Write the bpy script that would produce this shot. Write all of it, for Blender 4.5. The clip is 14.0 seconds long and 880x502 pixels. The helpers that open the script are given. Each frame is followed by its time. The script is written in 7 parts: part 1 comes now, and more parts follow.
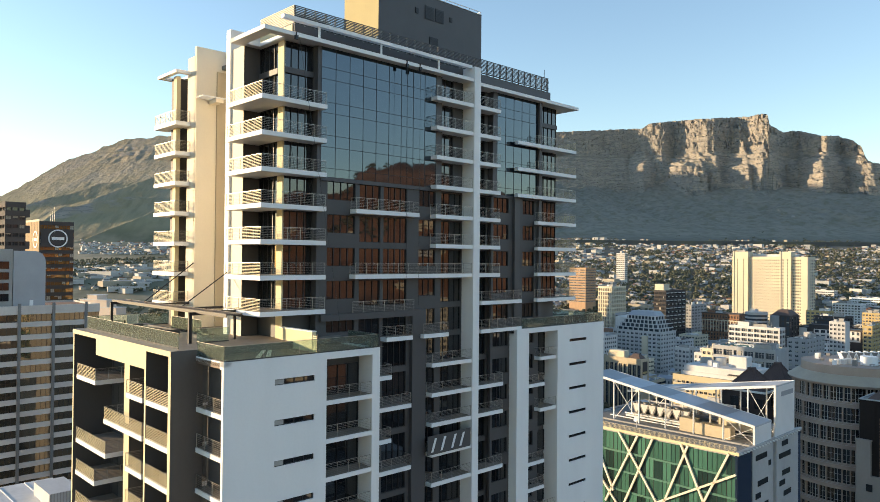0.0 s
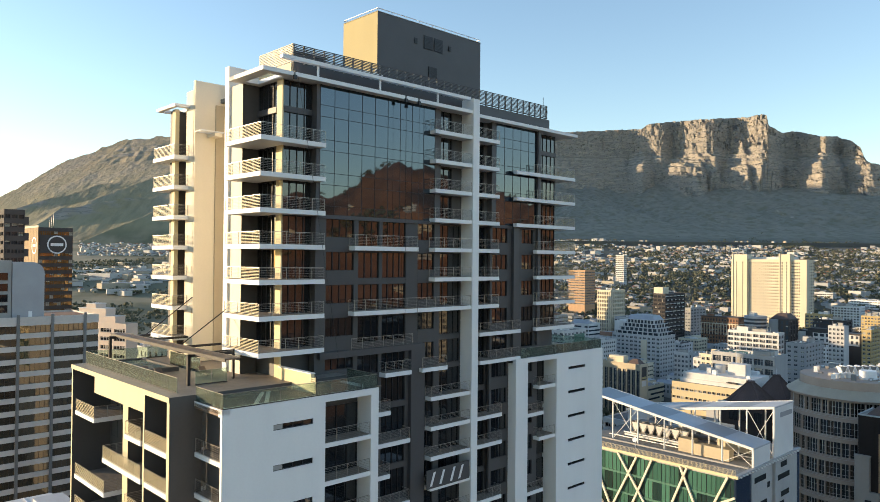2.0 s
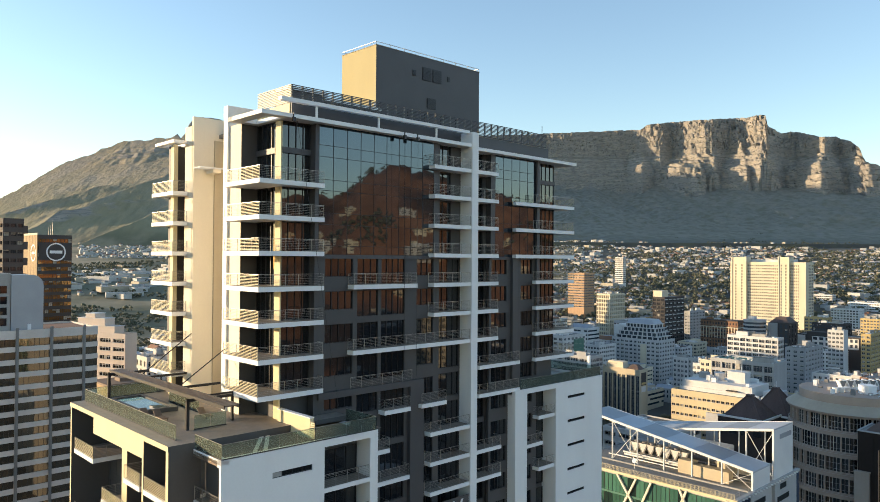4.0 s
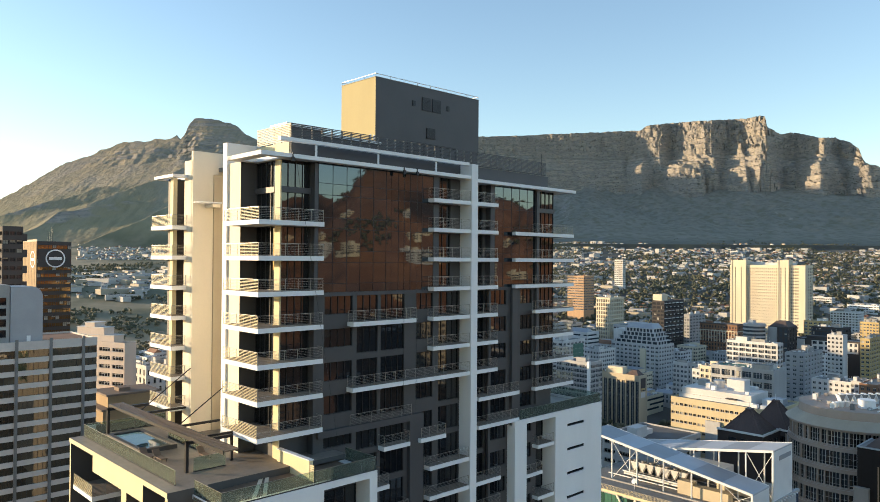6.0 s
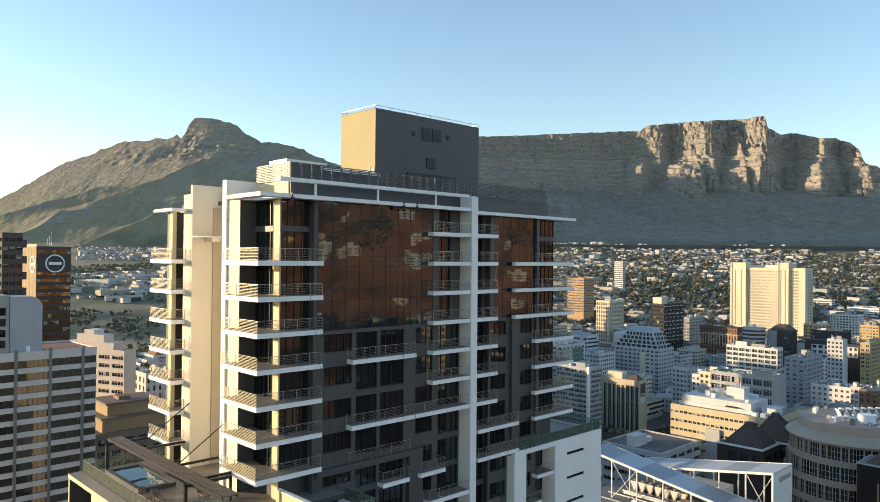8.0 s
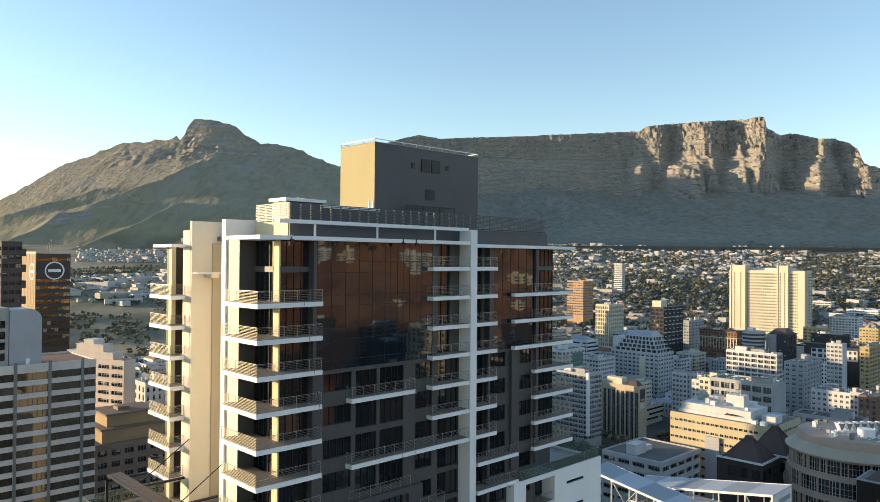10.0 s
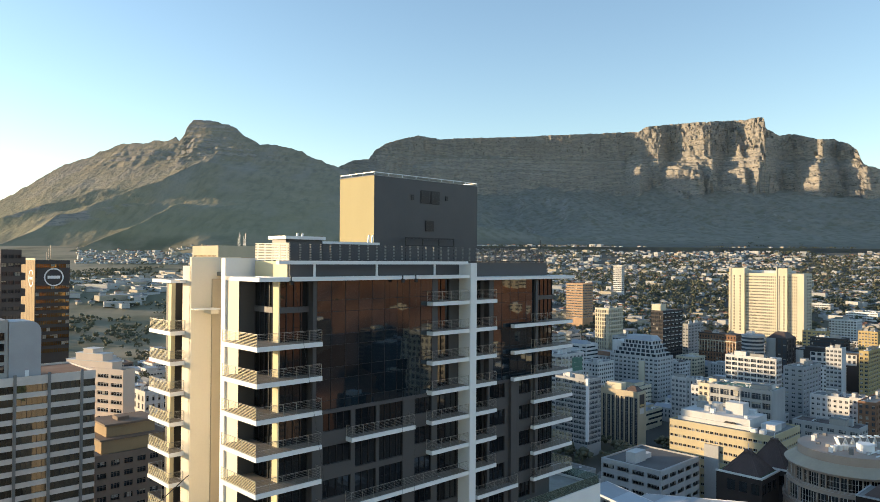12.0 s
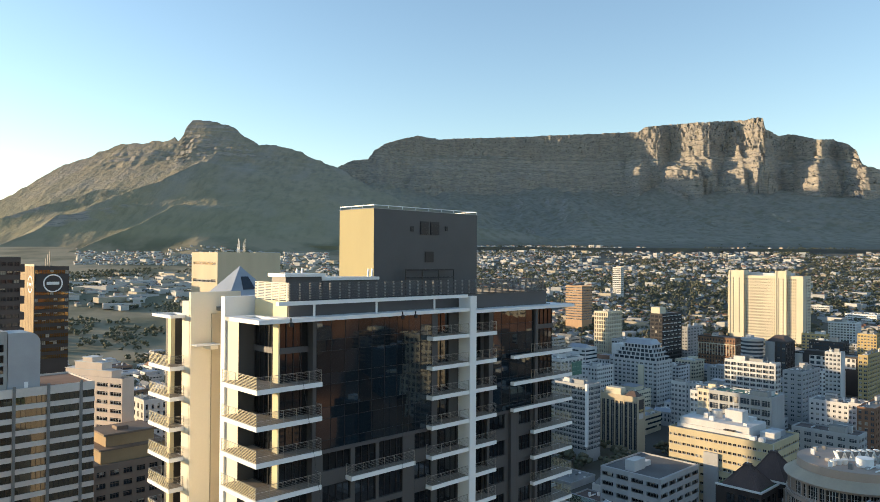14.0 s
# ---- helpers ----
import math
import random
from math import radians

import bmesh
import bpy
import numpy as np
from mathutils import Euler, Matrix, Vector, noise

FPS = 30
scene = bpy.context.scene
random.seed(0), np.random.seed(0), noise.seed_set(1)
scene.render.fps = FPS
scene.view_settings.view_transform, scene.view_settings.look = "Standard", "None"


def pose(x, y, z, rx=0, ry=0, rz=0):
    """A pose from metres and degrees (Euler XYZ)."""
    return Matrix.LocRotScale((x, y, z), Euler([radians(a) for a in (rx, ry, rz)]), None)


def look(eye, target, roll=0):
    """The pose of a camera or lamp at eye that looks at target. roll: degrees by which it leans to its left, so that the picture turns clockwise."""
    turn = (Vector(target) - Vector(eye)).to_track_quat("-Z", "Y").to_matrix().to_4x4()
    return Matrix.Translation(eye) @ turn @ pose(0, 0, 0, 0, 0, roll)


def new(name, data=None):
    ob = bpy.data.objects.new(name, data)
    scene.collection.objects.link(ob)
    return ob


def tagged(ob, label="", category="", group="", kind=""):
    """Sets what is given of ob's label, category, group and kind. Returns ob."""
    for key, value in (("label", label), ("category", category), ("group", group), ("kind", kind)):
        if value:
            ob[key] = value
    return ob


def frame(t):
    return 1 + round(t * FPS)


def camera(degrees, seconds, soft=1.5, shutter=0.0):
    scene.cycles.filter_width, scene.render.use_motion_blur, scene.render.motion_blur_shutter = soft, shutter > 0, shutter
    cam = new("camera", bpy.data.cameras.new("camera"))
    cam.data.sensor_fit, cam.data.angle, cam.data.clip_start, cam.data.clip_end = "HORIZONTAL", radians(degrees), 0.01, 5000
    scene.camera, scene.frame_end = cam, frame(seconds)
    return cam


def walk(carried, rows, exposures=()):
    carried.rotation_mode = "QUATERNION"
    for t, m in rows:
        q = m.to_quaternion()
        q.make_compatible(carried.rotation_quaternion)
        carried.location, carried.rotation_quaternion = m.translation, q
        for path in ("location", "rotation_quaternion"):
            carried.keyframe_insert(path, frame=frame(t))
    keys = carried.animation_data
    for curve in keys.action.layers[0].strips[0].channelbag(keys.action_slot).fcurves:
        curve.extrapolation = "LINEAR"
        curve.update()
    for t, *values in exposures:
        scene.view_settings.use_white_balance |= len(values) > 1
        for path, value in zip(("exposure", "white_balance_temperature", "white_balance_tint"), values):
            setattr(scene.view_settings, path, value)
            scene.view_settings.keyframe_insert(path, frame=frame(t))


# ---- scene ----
cam = camera(63.0, 14.0, soft=0.78)
PATH = [
    (0, (0.065, 1.208, 60.568), (0.177, 3.205, 60.591), 0.5),
    (0.5, (0.053, 1.196, 61.397), (0.166, 3.193, 61.42), 0.4),
    (1, (0.088, 1.189, 62.252), (0.201, 3.186, 62.276), 0.4),
    (1.5, (0.072, 1.196, 63.095), (0.186, 3.192, 63.118), 0.4),
    (2, (0.076, 1.177, 63.953), (0.19, 3.173, 63.976), 0.5),
    (2.5, (0.09, 1.186, 64.808), (0.205, 3.182, 64.831), 0.4),
    (3, (0.087, 1.168, 65.684), (0.202, 3.164, 65.708), 0.4),
    (5.5, (0.083, 1.172, 70.036), (0.2, 3.168, 70.06), 0.4),
    (6, (0.069, 1.164, 70.845), (0.186, 3.161, 70.87), 0.4),
    (6.5, (0.074, 1.192, 71.754), (0.19, 3.189, 71.778), 0.4),
    (7, (0.092, 1.19, 72.599), (0.209, 3.186, 72.622), 0.4),
    (7.5, (0.083, 1.236, 73.499), (0.2, 3.233, 73.522), 0.4),
    (8, (0.07, 1.288, 74.35), (0.187, 3.284, 74.373), 0.5),
    (10.5, (0.051, 1.176, 78.748), (0.17, 3.172, 78.772), 0.4),
    (11, (0.034, 1.152, 79.626), (0.154, 3.149, 79.649), 0.4),
    (11.5, (0.011, 1.19, 80.5), (0.131, 3.186, 80.524), 0.4),
    (12, (0.023, 1.141, 81.393), (0.143, 3.137, 81.417), 0.4),
    (12.5, (0.021, 1.098, 82.277), (0.141, 3.094, 82.301), 0.4),
    (13, (0.003, 1.134, 83.192), (0.123, 3.13, 83.216), 0.4),
    (13.5, (-0.027, 1.145, 84.068), (0.094, 3.141, 84.091), 0.4),
    (14, (-0.052, 1.15, 84.94), (0.07, 3.146, 84.963), 0.4),
]
walk(cam, [(t, look(eye, target, roll)) for t, eye, target, roll in PATH], exposures=[(0, 1.47, 6900, 15), (14, 1.36, 6800, 14)])

# ---------------------------------------------------------------- world and sun
SUN_LEFT, SUN_UP = 78.5, 6.6          # degrees left of north (+Y), degrees above the horizon
world = bpy.data.worlds.new("world")
scene.world = world
world.use_nodes = True
wn = world.node_tree.nodes
wn.clear()
sky = wn.new("ShaderNodeTexSky")
sky.sky_type = "NISHITA"
sky.sun_disc = False
sky.sun_elevation = radians(SUN_UP)
sky.sun_rotation = radians(-SUN_LEFT)
sky.air_density, sky.dust_density, sky.ozone_density = 1.0, 0.1, 2.0
back = wn.new("ShaderNodeBackground")
back.inputs["Strength"].default_value = 0.15
wout = wn.new("ShaderNodeOutputWorld")
world.node_tree.links.new(sky.outputs[0], back.inputs[0])
world.node_tree.links.new(back.outputs[0], wout.inputs[0])

sun_data = bpy.data.lights.new("sun", "SUN")
sun_data.energy, sun_data.angle, sun_data.color = 2.8, radians(0.6), (1.0, 0.78, 0.48)
sun = new("sun", sun_data)
sdir = Vector((-math.sin(radians(SUN_LEFT)) * math.cos(radians(SUN_UP)), math.cos(radians(SUN_LEFT)) * math.cos(radians(SUN_UP)), math.sin(radians(SUN_UP))))
sun.matrix_world = Matrix.Translation((-300, 200, 400)) @ sdir.to_track_quat("Z", "Y").to_matrix().to_4x4()


# ---------------------------------------------------------------- materials
def material(name, color, rough=0.7, metal=0.0, vary=0.12, scale=0.35, fine=6.0, bump=0.15, ior=1.45, streak=0.0, random_obj=0.0, color2=None):
    """A painted, rough or metal surface with stains at one scale and grain at another."""
    m = bpy.data.materials.new(name)
    m.use_nodes = True
    nt = m.node_tree
    n, l = nt.nodes, nt.links
    p = n["Principled BSDF"]
    p.inputs["Roughness"].default_value = rough
    p.inputs["Metallic"].default_value = metal
    p.inputs["IOR"].default_value = ior
    tc = n.new("ShaderNodeTexCoord")
    big = n.new("ShaderNodeTexNoise")
    big.inputs["Scale"].default_value, big.inputs["Detail"].default_value = scale, 4
    small = n.new("ShaderNodeTexNoise")
    small.inputs["Scale"].default_value, small.inputs["Detail"].default_value = fine, 3
    mp = n.new("ShaderNodeMapping")
    mp.inputs["Scale"].default_value = (1, 1, 0.25 if streak else 1)
    l.new(tc.outputs["Object"], mp.inputs["Vector"])
    l.new(mp.outputs[0], big.inputs["Vector"])
    l.new(tc.outputs["Object"], small.inputs["Vector"])
    add = n.new("ShaderNodeMath")
    add.operation = "MULTIPLY_ADD"
    add.inputs[1].default_value = 0.35
    l.new(small.outputs["Fac"], add.inputs[0])
    l.new(big.outputs["Fac"], add.inputs[2])
    ramp = n.new("ShaderNodeMapRange")
    ramp.inputs["From Min"].default_value, ramp.inputs["From Max"].default_value = 0.4, 1.0
    ramp.inputs["To Min"].default_value, ramp.inputs["To Max"].default_value = 1 - vary, 1 + vary
    l.new(add.outputs[0], ramp.inputs["Value"])
    mul = n.new("ShaderNodeMix")
    mul.data_type, mul.blend_type = "RGBA", "MULTIPLY"
    mul.inputs["Factor"].default_value = 1.0
    mul.inputs[6].default_value = (*color, 1)
    if color2:
        mixc = n.new("ShaderNodeMix")
        mixc.data_type = "RGBA"
        mixc.inputs[6].default_value, mixc.inputs[7].default_value = (*color, 1), (*color2, 1)
        mr = n.new("ShaderNodeMapRange")
        mr.inputs["From Min"].default_value, mr.inputs["From Max"].default_value = 0.42, 0.58
        l.new(big.outputs["Fac"], mr.inputs["Value"])
        l.new(mr.outputs[0], mixc.inputs["Factor"])
        l.new(mixc.outputs[2], mul.inputs[6])
    l.new(ramp.outputs[0], mul.inputs[7])
    last = mul.outputs[2]
    if random_obj:
        oi = n.new("ShaderNodeObjectInfo")
        rr = n.new("ShaderNodeMapRange")
        rr.inputs["To Min"].default_value, rr.inputs["To Max"].default_value = 1 - random_obj, 1 + random_obj
        l.new(oi.outputs["Random"], rr.inputs["Value"])
        m2 = n.new("ShaderNodeMix")
        m2.data_type, m2.blend_type = "RGBA", "MULTIPLY"
        m2.inputs["Factor"].default_value = 1.0
        l.new(last, m2.inputs[6])
        l.new(rr.outputs[0], m2.inputs[7])
        last = m2.outputs[2]
    l.new(last, p.inputs["Base Color"])
    if bump:
        b = n.new("ShaderNodeBump")
        b.inputs["Strength"].default_value, b.inputs["Distance"].default_value = bump, 0.02
        l.new(small.outputs["Fac"], b.inputs["Height"])
        l.new(b.outputs[0], p.inputs["Normal"])
    return m


def glass(name, color, ior=1.9, rough=0.02, wave=0.02, tint=None):
    """Dark tinted glazing before an unlit room: mirror-like, with slightly uneven panes."""
    m = bpy.data.materials.new(name)
    m.use_nodes = True
    n, l = m.node_tree.nodes, m.node_tree.links
    p = n["Principled BSDF"]
    p.inputs["Roughness"].default_value, p.inputs["IOR"].default_value = rough, ior
    if tint:
        p.inputs["Specular Tint"].default_value = (*tint, 1)
    tc = n.new("ShaderNodeTexCoord")
    no = n.new("ShaderNodeTexNoise")
    no.inputs["Scale"].default_value, no.inputs["Detail"].default_value = 0.55, 1
    l.new(tc.outputs["Object"], no.inputs["Vector"])
    b = n.new("ShaderNodeBump")
    b.inputs["Strength"].default_value, b.inputs["Distance"].default_value = wave, 0.1
    l.new(no.outputs["Fac"], b.inputs["Height"])
    l.new(b.outputs[0], p.inputs["Normal"])
    oi = n.new("ShaderNodeObjectInfo")
    rr = n.new("ShaderNodeMapRange")
    rr.inputs["To Min"].default_value, rr.inputs["To Max"].default_value = 0.6, 1.4
    l.new(oi.outputs["Random"], rr.inputs["Value"])
    m2 = n.new("ShaderNodeMix")
    m2.data_type, m2.blend_type = "RGBA", "MULTIPLY"
    m2.inputs["Factor"].default_value = 1.0
    m2.inputs[6].default_value = (*color, 1)
    l.new(rr.outputs[0], m2.inputs[7])
    l.new(m2.outputs[2], p.inputs["Base Color"])
    return m


def clear_glass(name, color=(0.75, 0.85, 0.8)):
    """Clear balustrade glass: lets most light through and mirrors a little."""
    m = bpy.data.materials.new(name)
    m.use_nodes = True
    n, l = m.node_tree.nodes, m.node_tree.links
    n.remove(n["Principled BSDF"])
    out = n["Material Output"]
    tr, gl, mix, fr = (n.new("ShaderNodeBsdfTransparent"), n.new("ShaderNodeBsdfGlossy"), n.new("ShaderNodeMixShader"), n.new("ShaderNodeFresnel"))
    tr.inputs["Color"].default_value = (*color, 1)
    gl.inputs["Roughness"].default_value = 0.02
    fr.inputs["IOR"].default_value = 1.6
    l.new(fr.outputs[0], mix.inputs[0])
    l.new(tr.outputs[0], mix.inputs[1])
    l.new(gl.outputs[0], mix.inputs[2])
    haze, film = n.new("ShaderNodeBsdfDiffuse"), n.new("ShaderNodeMixShader")      # a thin film of dust, added to lighten the panes
    haze.inputs["Color"].default_value = (0.55, 0.60, 0.52, 1)
    film.inputs[0].default_value = 0.06
    l.new(mix.outputs[0], film.inputs[1])
    l.new(haze.outputs[0], film.inputs[2])
    l.new(film.outputs[0], out.inputs["Surface"])
    return m


WHITE = material("white_paint", (0.80, 0.80, 0.79), 0.6, vary=0.05, streak=1, bump=0.05)
CREAM = material("cream_paint", (0.67, 0.58, 0.37), 0.7, vary=0.06, streak=1, bump=0.06)
PALE = material("pale_plaster", (0.78, 0.70, 0.56), 0.8, vary=0.06, streak=1, bump=0.06)
CHAR = material("charcoal_paint", (0.076, 0.073, 0.073), 0.6, vary=0.12, streak=1, bump=0.08)
CHAR2 = material("dark_grey_cladding", (0.076, 0.074, 0.077), 0.5, vary=0.10, bump=0.05)
GLASS = glass("tinted_window_glass", (0.010, 0.012, 0.015), 1.75)
CURTAIN = glass("tinted_curtain_glass", (0.007, 0.014, 0.020), 1.95, wave=0.020, tint=(0.78, 0.90, 1.0))
CLEAR = clear_glass("balustrade_glass")
FRAME = material("dark_aluminium", (0.03, 0.03, 0.033), 0.4, 0.4, vary=0.1, bump=0)
RAIL = material("brushed_steel", (0.36, 0.345, 0.32), 0.4, 0.7, vary=0.1, bump=0)
PAVE = material("grey_paving", (0.32, 0.31, 0.285), 0.8, vary=0.2, scale=0.8)
# colour carries the yellow of low sun on side-facing railing slats
SLAT = material("sunlit_slat_tone", (0.70, 0.60, 0.36), 0.5, 0.0, vary=0.1, bump=0)
DECK = material("timber_deck", (0.17, 0.12, 0.085), 0.6, vary=0.25, scale=2.0, fine=20, bump=0.3)
TILE = material("terrace_paving", (0.235, 0.200, 0.165), 0.7, vary=0.15, scale=1.5)
ROOF = material("roof_membrane", (0.22, 0.22, 0.21), 0.85, vary=0.3, scale=0.15, fine=2.0, bump=0.2)
CONC = material("concrete", (0.36, 0.35, 0.33), 0.85, vary=0.2, scale=0.2, fine=3.0, streak=1)
STEEL = material("white_steel", (0.75, 0.75, 0.74), 0.4, 0.1, vary=0.06, bump=0)
WATER = glass("pool_water", (0.02, 0.06, 0.08), 1.33, wave=0.2)


# ---------------------------------------------------------------- mesh helpers; the city's street grid
TURN = 40.5
OX, OY = -6.407, 64.8
GRID = Matrix.Translation((OX, OY, 0)) @ Matrix.Rotation(radians(TURN), 4, "Z")


class Geo:
    """Collects simple solids, given in the street grid's metres, for one mesh."""

    def __init__(self):
        self.v, self.f, self.m = [], [], []

    def face(self, pts, mat=0):
        k = len(self.v)
        self.v += [tuple(p) for p in pts]
        self.f.append(tuple(range(k, k + len(pts))))
        self.m.append(mat)

    def box(self, a0, a1, b0, b1, z0, z1, mat=0):
        k = len(self.v)
        self.v += [(a0, b0, z0), (a1, b0, z0), (a1, b1, z0), (a0, b1, z0), (a0, b0, z1), (a1, b0, z1), (a1, b1, z1), (a0, b1, z1)]
        self.f += [(k, k + 3, k + 2, k + 1), (k + 4, k + 5, k + 6, k + 7), (k, k + 1, k + 5, k + 4), (k + 1, k + 2, k + 6, k + 5), (k + 2, k + 3, k + 7, k + 6), (k + 3, k, k + 4, k + 7)]
        self.m += [mat] * 6
        return self

    def prism(self, base, top, mat=0):
        """A closed solid between two rings of as many points."""
        k, n = len(self.v), len(base)
        self.v += [tuple(p) for p in base] + [tuple(p) for p in top]
        self.f += [tuple(range(k + n - 1, k - 1, -1)), tuple(range(k + n, k + 2 * n))]
        self.f += [(k + i, k + (i + 1) % n, k + n + (i + 1) % n, k + n + i) for i in range(n)]
        self.m += [mat] * (n + 2)
        return self

    def bar(self, p, q, r, mat=0, sides=4):
        p, q = Vector(p), Vector(q)
        d = (q - p).normalized()
        s = d.orthogonal().normalized()
        if abs(d.z) < 0.95:
            s = d.cross(Vector((0, 0, 1))).normalized()
        t = d.cross(s)
        ring = [s * math.cos(math.pi * 2 * (i + 0.5) / sides) * r + t * math.sin(math.pi * 2 * (i + 0.5) / sides) * r for i in range(sides)]
        return self.prism([p + o for o in ring], [q + o for o in ring], mat)

    def cyl(self, a, b, z0, z1, r, mat=0, sides=24, r1=None):
        r1 = r if r1 is None else r1
        an = [math.pi * 2 * i / sides for i in range(sides)]
        return self.prism([(a + r * math.cos(x), b + r * math.sin(x), z0) for x in an], [(a + r1 * math.cos(x), b + r1 * math.sin(x), z1) for x in an], mat)

    def plate(self, us, vs, solid, place, t0, t1, mat=0):
        """One connected slab on a grid of lines, with openings where solid(i, j) is false; place(u, v, t) gives the point."""
        nu, nv, known = len(us) - 1, len(vs) - 1, {}

        def vert(i, j, t):
            if (i, j, t) not in known:
                known[i, j, t] = len(self.v)
                self.v.append(tuple(place(us[i], vs[j], t)))
            return known[i, j, t]
        on = [[bool(solid(i, j)) for j in range(nv)] for i in range(nu)]
        for i in range(nu):
            for j in range(nv):
                if not on[i][j]:
                    continue
                q = ((i, j), (i + 1, j), (i + 1, j + 1), (i, j + 1))
                self.f += [tuple(vert(x, y, t0) for x, y in q), tuple(vert(x, y, t1) for x, y in reversed(q))]
                self.m += [mat, mat]
                for (x0, y0), (x1, y1), ni, nj in ((q[0], q[1], i, j - 1), (q[1], q[2], i + 1, j), (q[2], q[3], i, j + 1), (q[3], q[0], i - 1, j)):
                    if not (0 <= ni < nu and 0 <= nj < nv and on[ni][nj]):
                        self.f.append((vert(x1, y1, t0), vert(x0, y0, t0), vert(x0, y0, t1), vert(x1, y1, t1)))
                        self.m.append(mat)
        return self

    def wall(self, axis, u0, u1, v0, v1, t0, t1, holes, mat=0):
        """A straight wall with rectangular holes (u0, u1, v0, v1). axis 'a': runs along a and t is b; axis 'b': runs along b and t is a."""
        us = sorted({u0, u1, *[x for h in holes for x in h[:2]]})
        vs = sorted({v0, v1, *[x for h in holes for x in h[2:4]]})
        gone = set()
        for h0, h1, h2, h3 in holes:
            i0, i1, j0, j1 = us.index(h0), us.index(h1), vs.index(h2), vs.index(h3)
            gone |= {(i, j) for i in range(i0, i1) for j in range(j0, j1)}
        place = (lambda u, v, t: (u, t, v)) if axis == "a" else (lambda u, v, t: (t, u, v))
        return self.plate(us, vs, lambda i, j: (i, j) not in gone, place, t0, t1, mat)

    def mesh(self, name, mats, off=(0, 0, 0)):
        me = bpy.data.meshes.new(name)
        me.from_pydata([(x - off[0], y - off[1], z - off[2]) for x, y, z in self.v], [], self.f)
        for m in mats:
            me.materials.append(m)
        me.polygons.foreach_set("material_index", self.m)
        me.update()
        return me


def thing(name, at, label, category, group="", kind="", geo=None, mats=(), m=None):
    """A top-level thing whose base stands at a place of the street grid."""
    ob = new(name, geo.mesh(name, mats, at) if geo else None)
    ob.matrix_world = (m or GRID) @ Matrix.Translation(at)
    ob["base_at"] = at
    return tagged(ob, label, category, group, kind)


def part(name, geo, mats, parent, label="", kind="", data=None, at=None):
    """A mesh under a thing or under a part. With data, it is a shared mesh that is set at a place."""
    root = parent
    while root.parent:
        root = root.parent
    base = Vector(root["base_at"])
    if data is None:
        data = geo.mesh(name, mats if isinstance(mats, (list, tuple)) else [mats], base)
    ob = new(name, data)
    ob.parent = parent
    if at is not None:
        ob.location = Vector(at) - base
        if parent is not root:
            ob.location -= parent.location
    elif parent is not root:
        ob.location = -parent.location
    if label or kind:
        tagged(ob, label, kind=kind)
    return ob


# ---------------------------------------------------------------- the land: one sheet from the street to the mountains
HEAD_YAW = 3.2            # degrees right of north in which the land's front faces
FLOOR = -38.0             # street level by the towers


def smooth(x, lo, hi):
    x = np.clip((x - lo) / (hi - lo), 0, 1)
    return x * x * (3 - 2 * x)


_rng = np.random.RandomState(7)
_tab = _rng.rand(512, 512)


def vnoise(x, y):
    """Smooth value noise, -1 to 1."""
    xi, yi = np.floor(x).astype(int), np.floor(y).astype(int)
    fx, fy = x - xi, y - yi
    fx, fy = fx * fx * (3 - 2 * fx), fy * fy * (3 - 2 * fy)
    g = lambda i, j: _tab[i % 512, j % 512]
    return ((g(xi, yi) * (1 - fx) + g(xi + 1, yi) * fx) * (1 - fy) + (g(xi, yi + 1) * (1 - fx) + g(xi + 1, yi + 1) * fx) * fy) * 2 - 1


def fbm(x, y, octaves=4):
    s, a = 0, 1.0
    for i in range(octaves):
        s = s + a * vnoise(x * 2 ** i + 17 * i, y * 2 ** i + 31 * i)
        a *= 0.5
    return s


def ridged(x, y, octaves=4):
    s, a = 0, 1.0
    for i in range(octaves):
        s = s + a * (1 - 2 * np.abs(vnoise(x * 2 ** i + 11 * i, y * 2 ** i + 5 * i)))
        a *= 0.5
    return s


def street(d):
    return np.interp(d, (0, 450, 850, 1200, 1700, 2200, 2450, 2600), (FLOOR, FLOOR, -24, 20, 60, 112, 130, 138))


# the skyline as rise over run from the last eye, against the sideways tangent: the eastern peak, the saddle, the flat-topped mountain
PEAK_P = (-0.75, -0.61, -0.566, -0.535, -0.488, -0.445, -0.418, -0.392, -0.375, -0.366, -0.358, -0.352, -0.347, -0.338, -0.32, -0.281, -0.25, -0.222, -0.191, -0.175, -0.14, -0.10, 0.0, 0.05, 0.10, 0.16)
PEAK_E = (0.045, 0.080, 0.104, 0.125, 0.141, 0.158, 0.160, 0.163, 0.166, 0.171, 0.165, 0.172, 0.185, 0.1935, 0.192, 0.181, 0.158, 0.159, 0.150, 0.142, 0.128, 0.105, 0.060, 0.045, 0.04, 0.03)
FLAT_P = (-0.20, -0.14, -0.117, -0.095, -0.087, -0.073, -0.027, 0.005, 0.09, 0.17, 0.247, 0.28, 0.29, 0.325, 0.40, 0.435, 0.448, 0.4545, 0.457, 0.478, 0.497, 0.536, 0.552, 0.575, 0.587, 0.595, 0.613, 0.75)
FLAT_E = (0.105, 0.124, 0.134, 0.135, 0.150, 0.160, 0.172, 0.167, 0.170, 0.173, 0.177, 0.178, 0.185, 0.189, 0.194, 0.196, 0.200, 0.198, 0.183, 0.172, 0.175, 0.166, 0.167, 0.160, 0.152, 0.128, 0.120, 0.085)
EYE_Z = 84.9
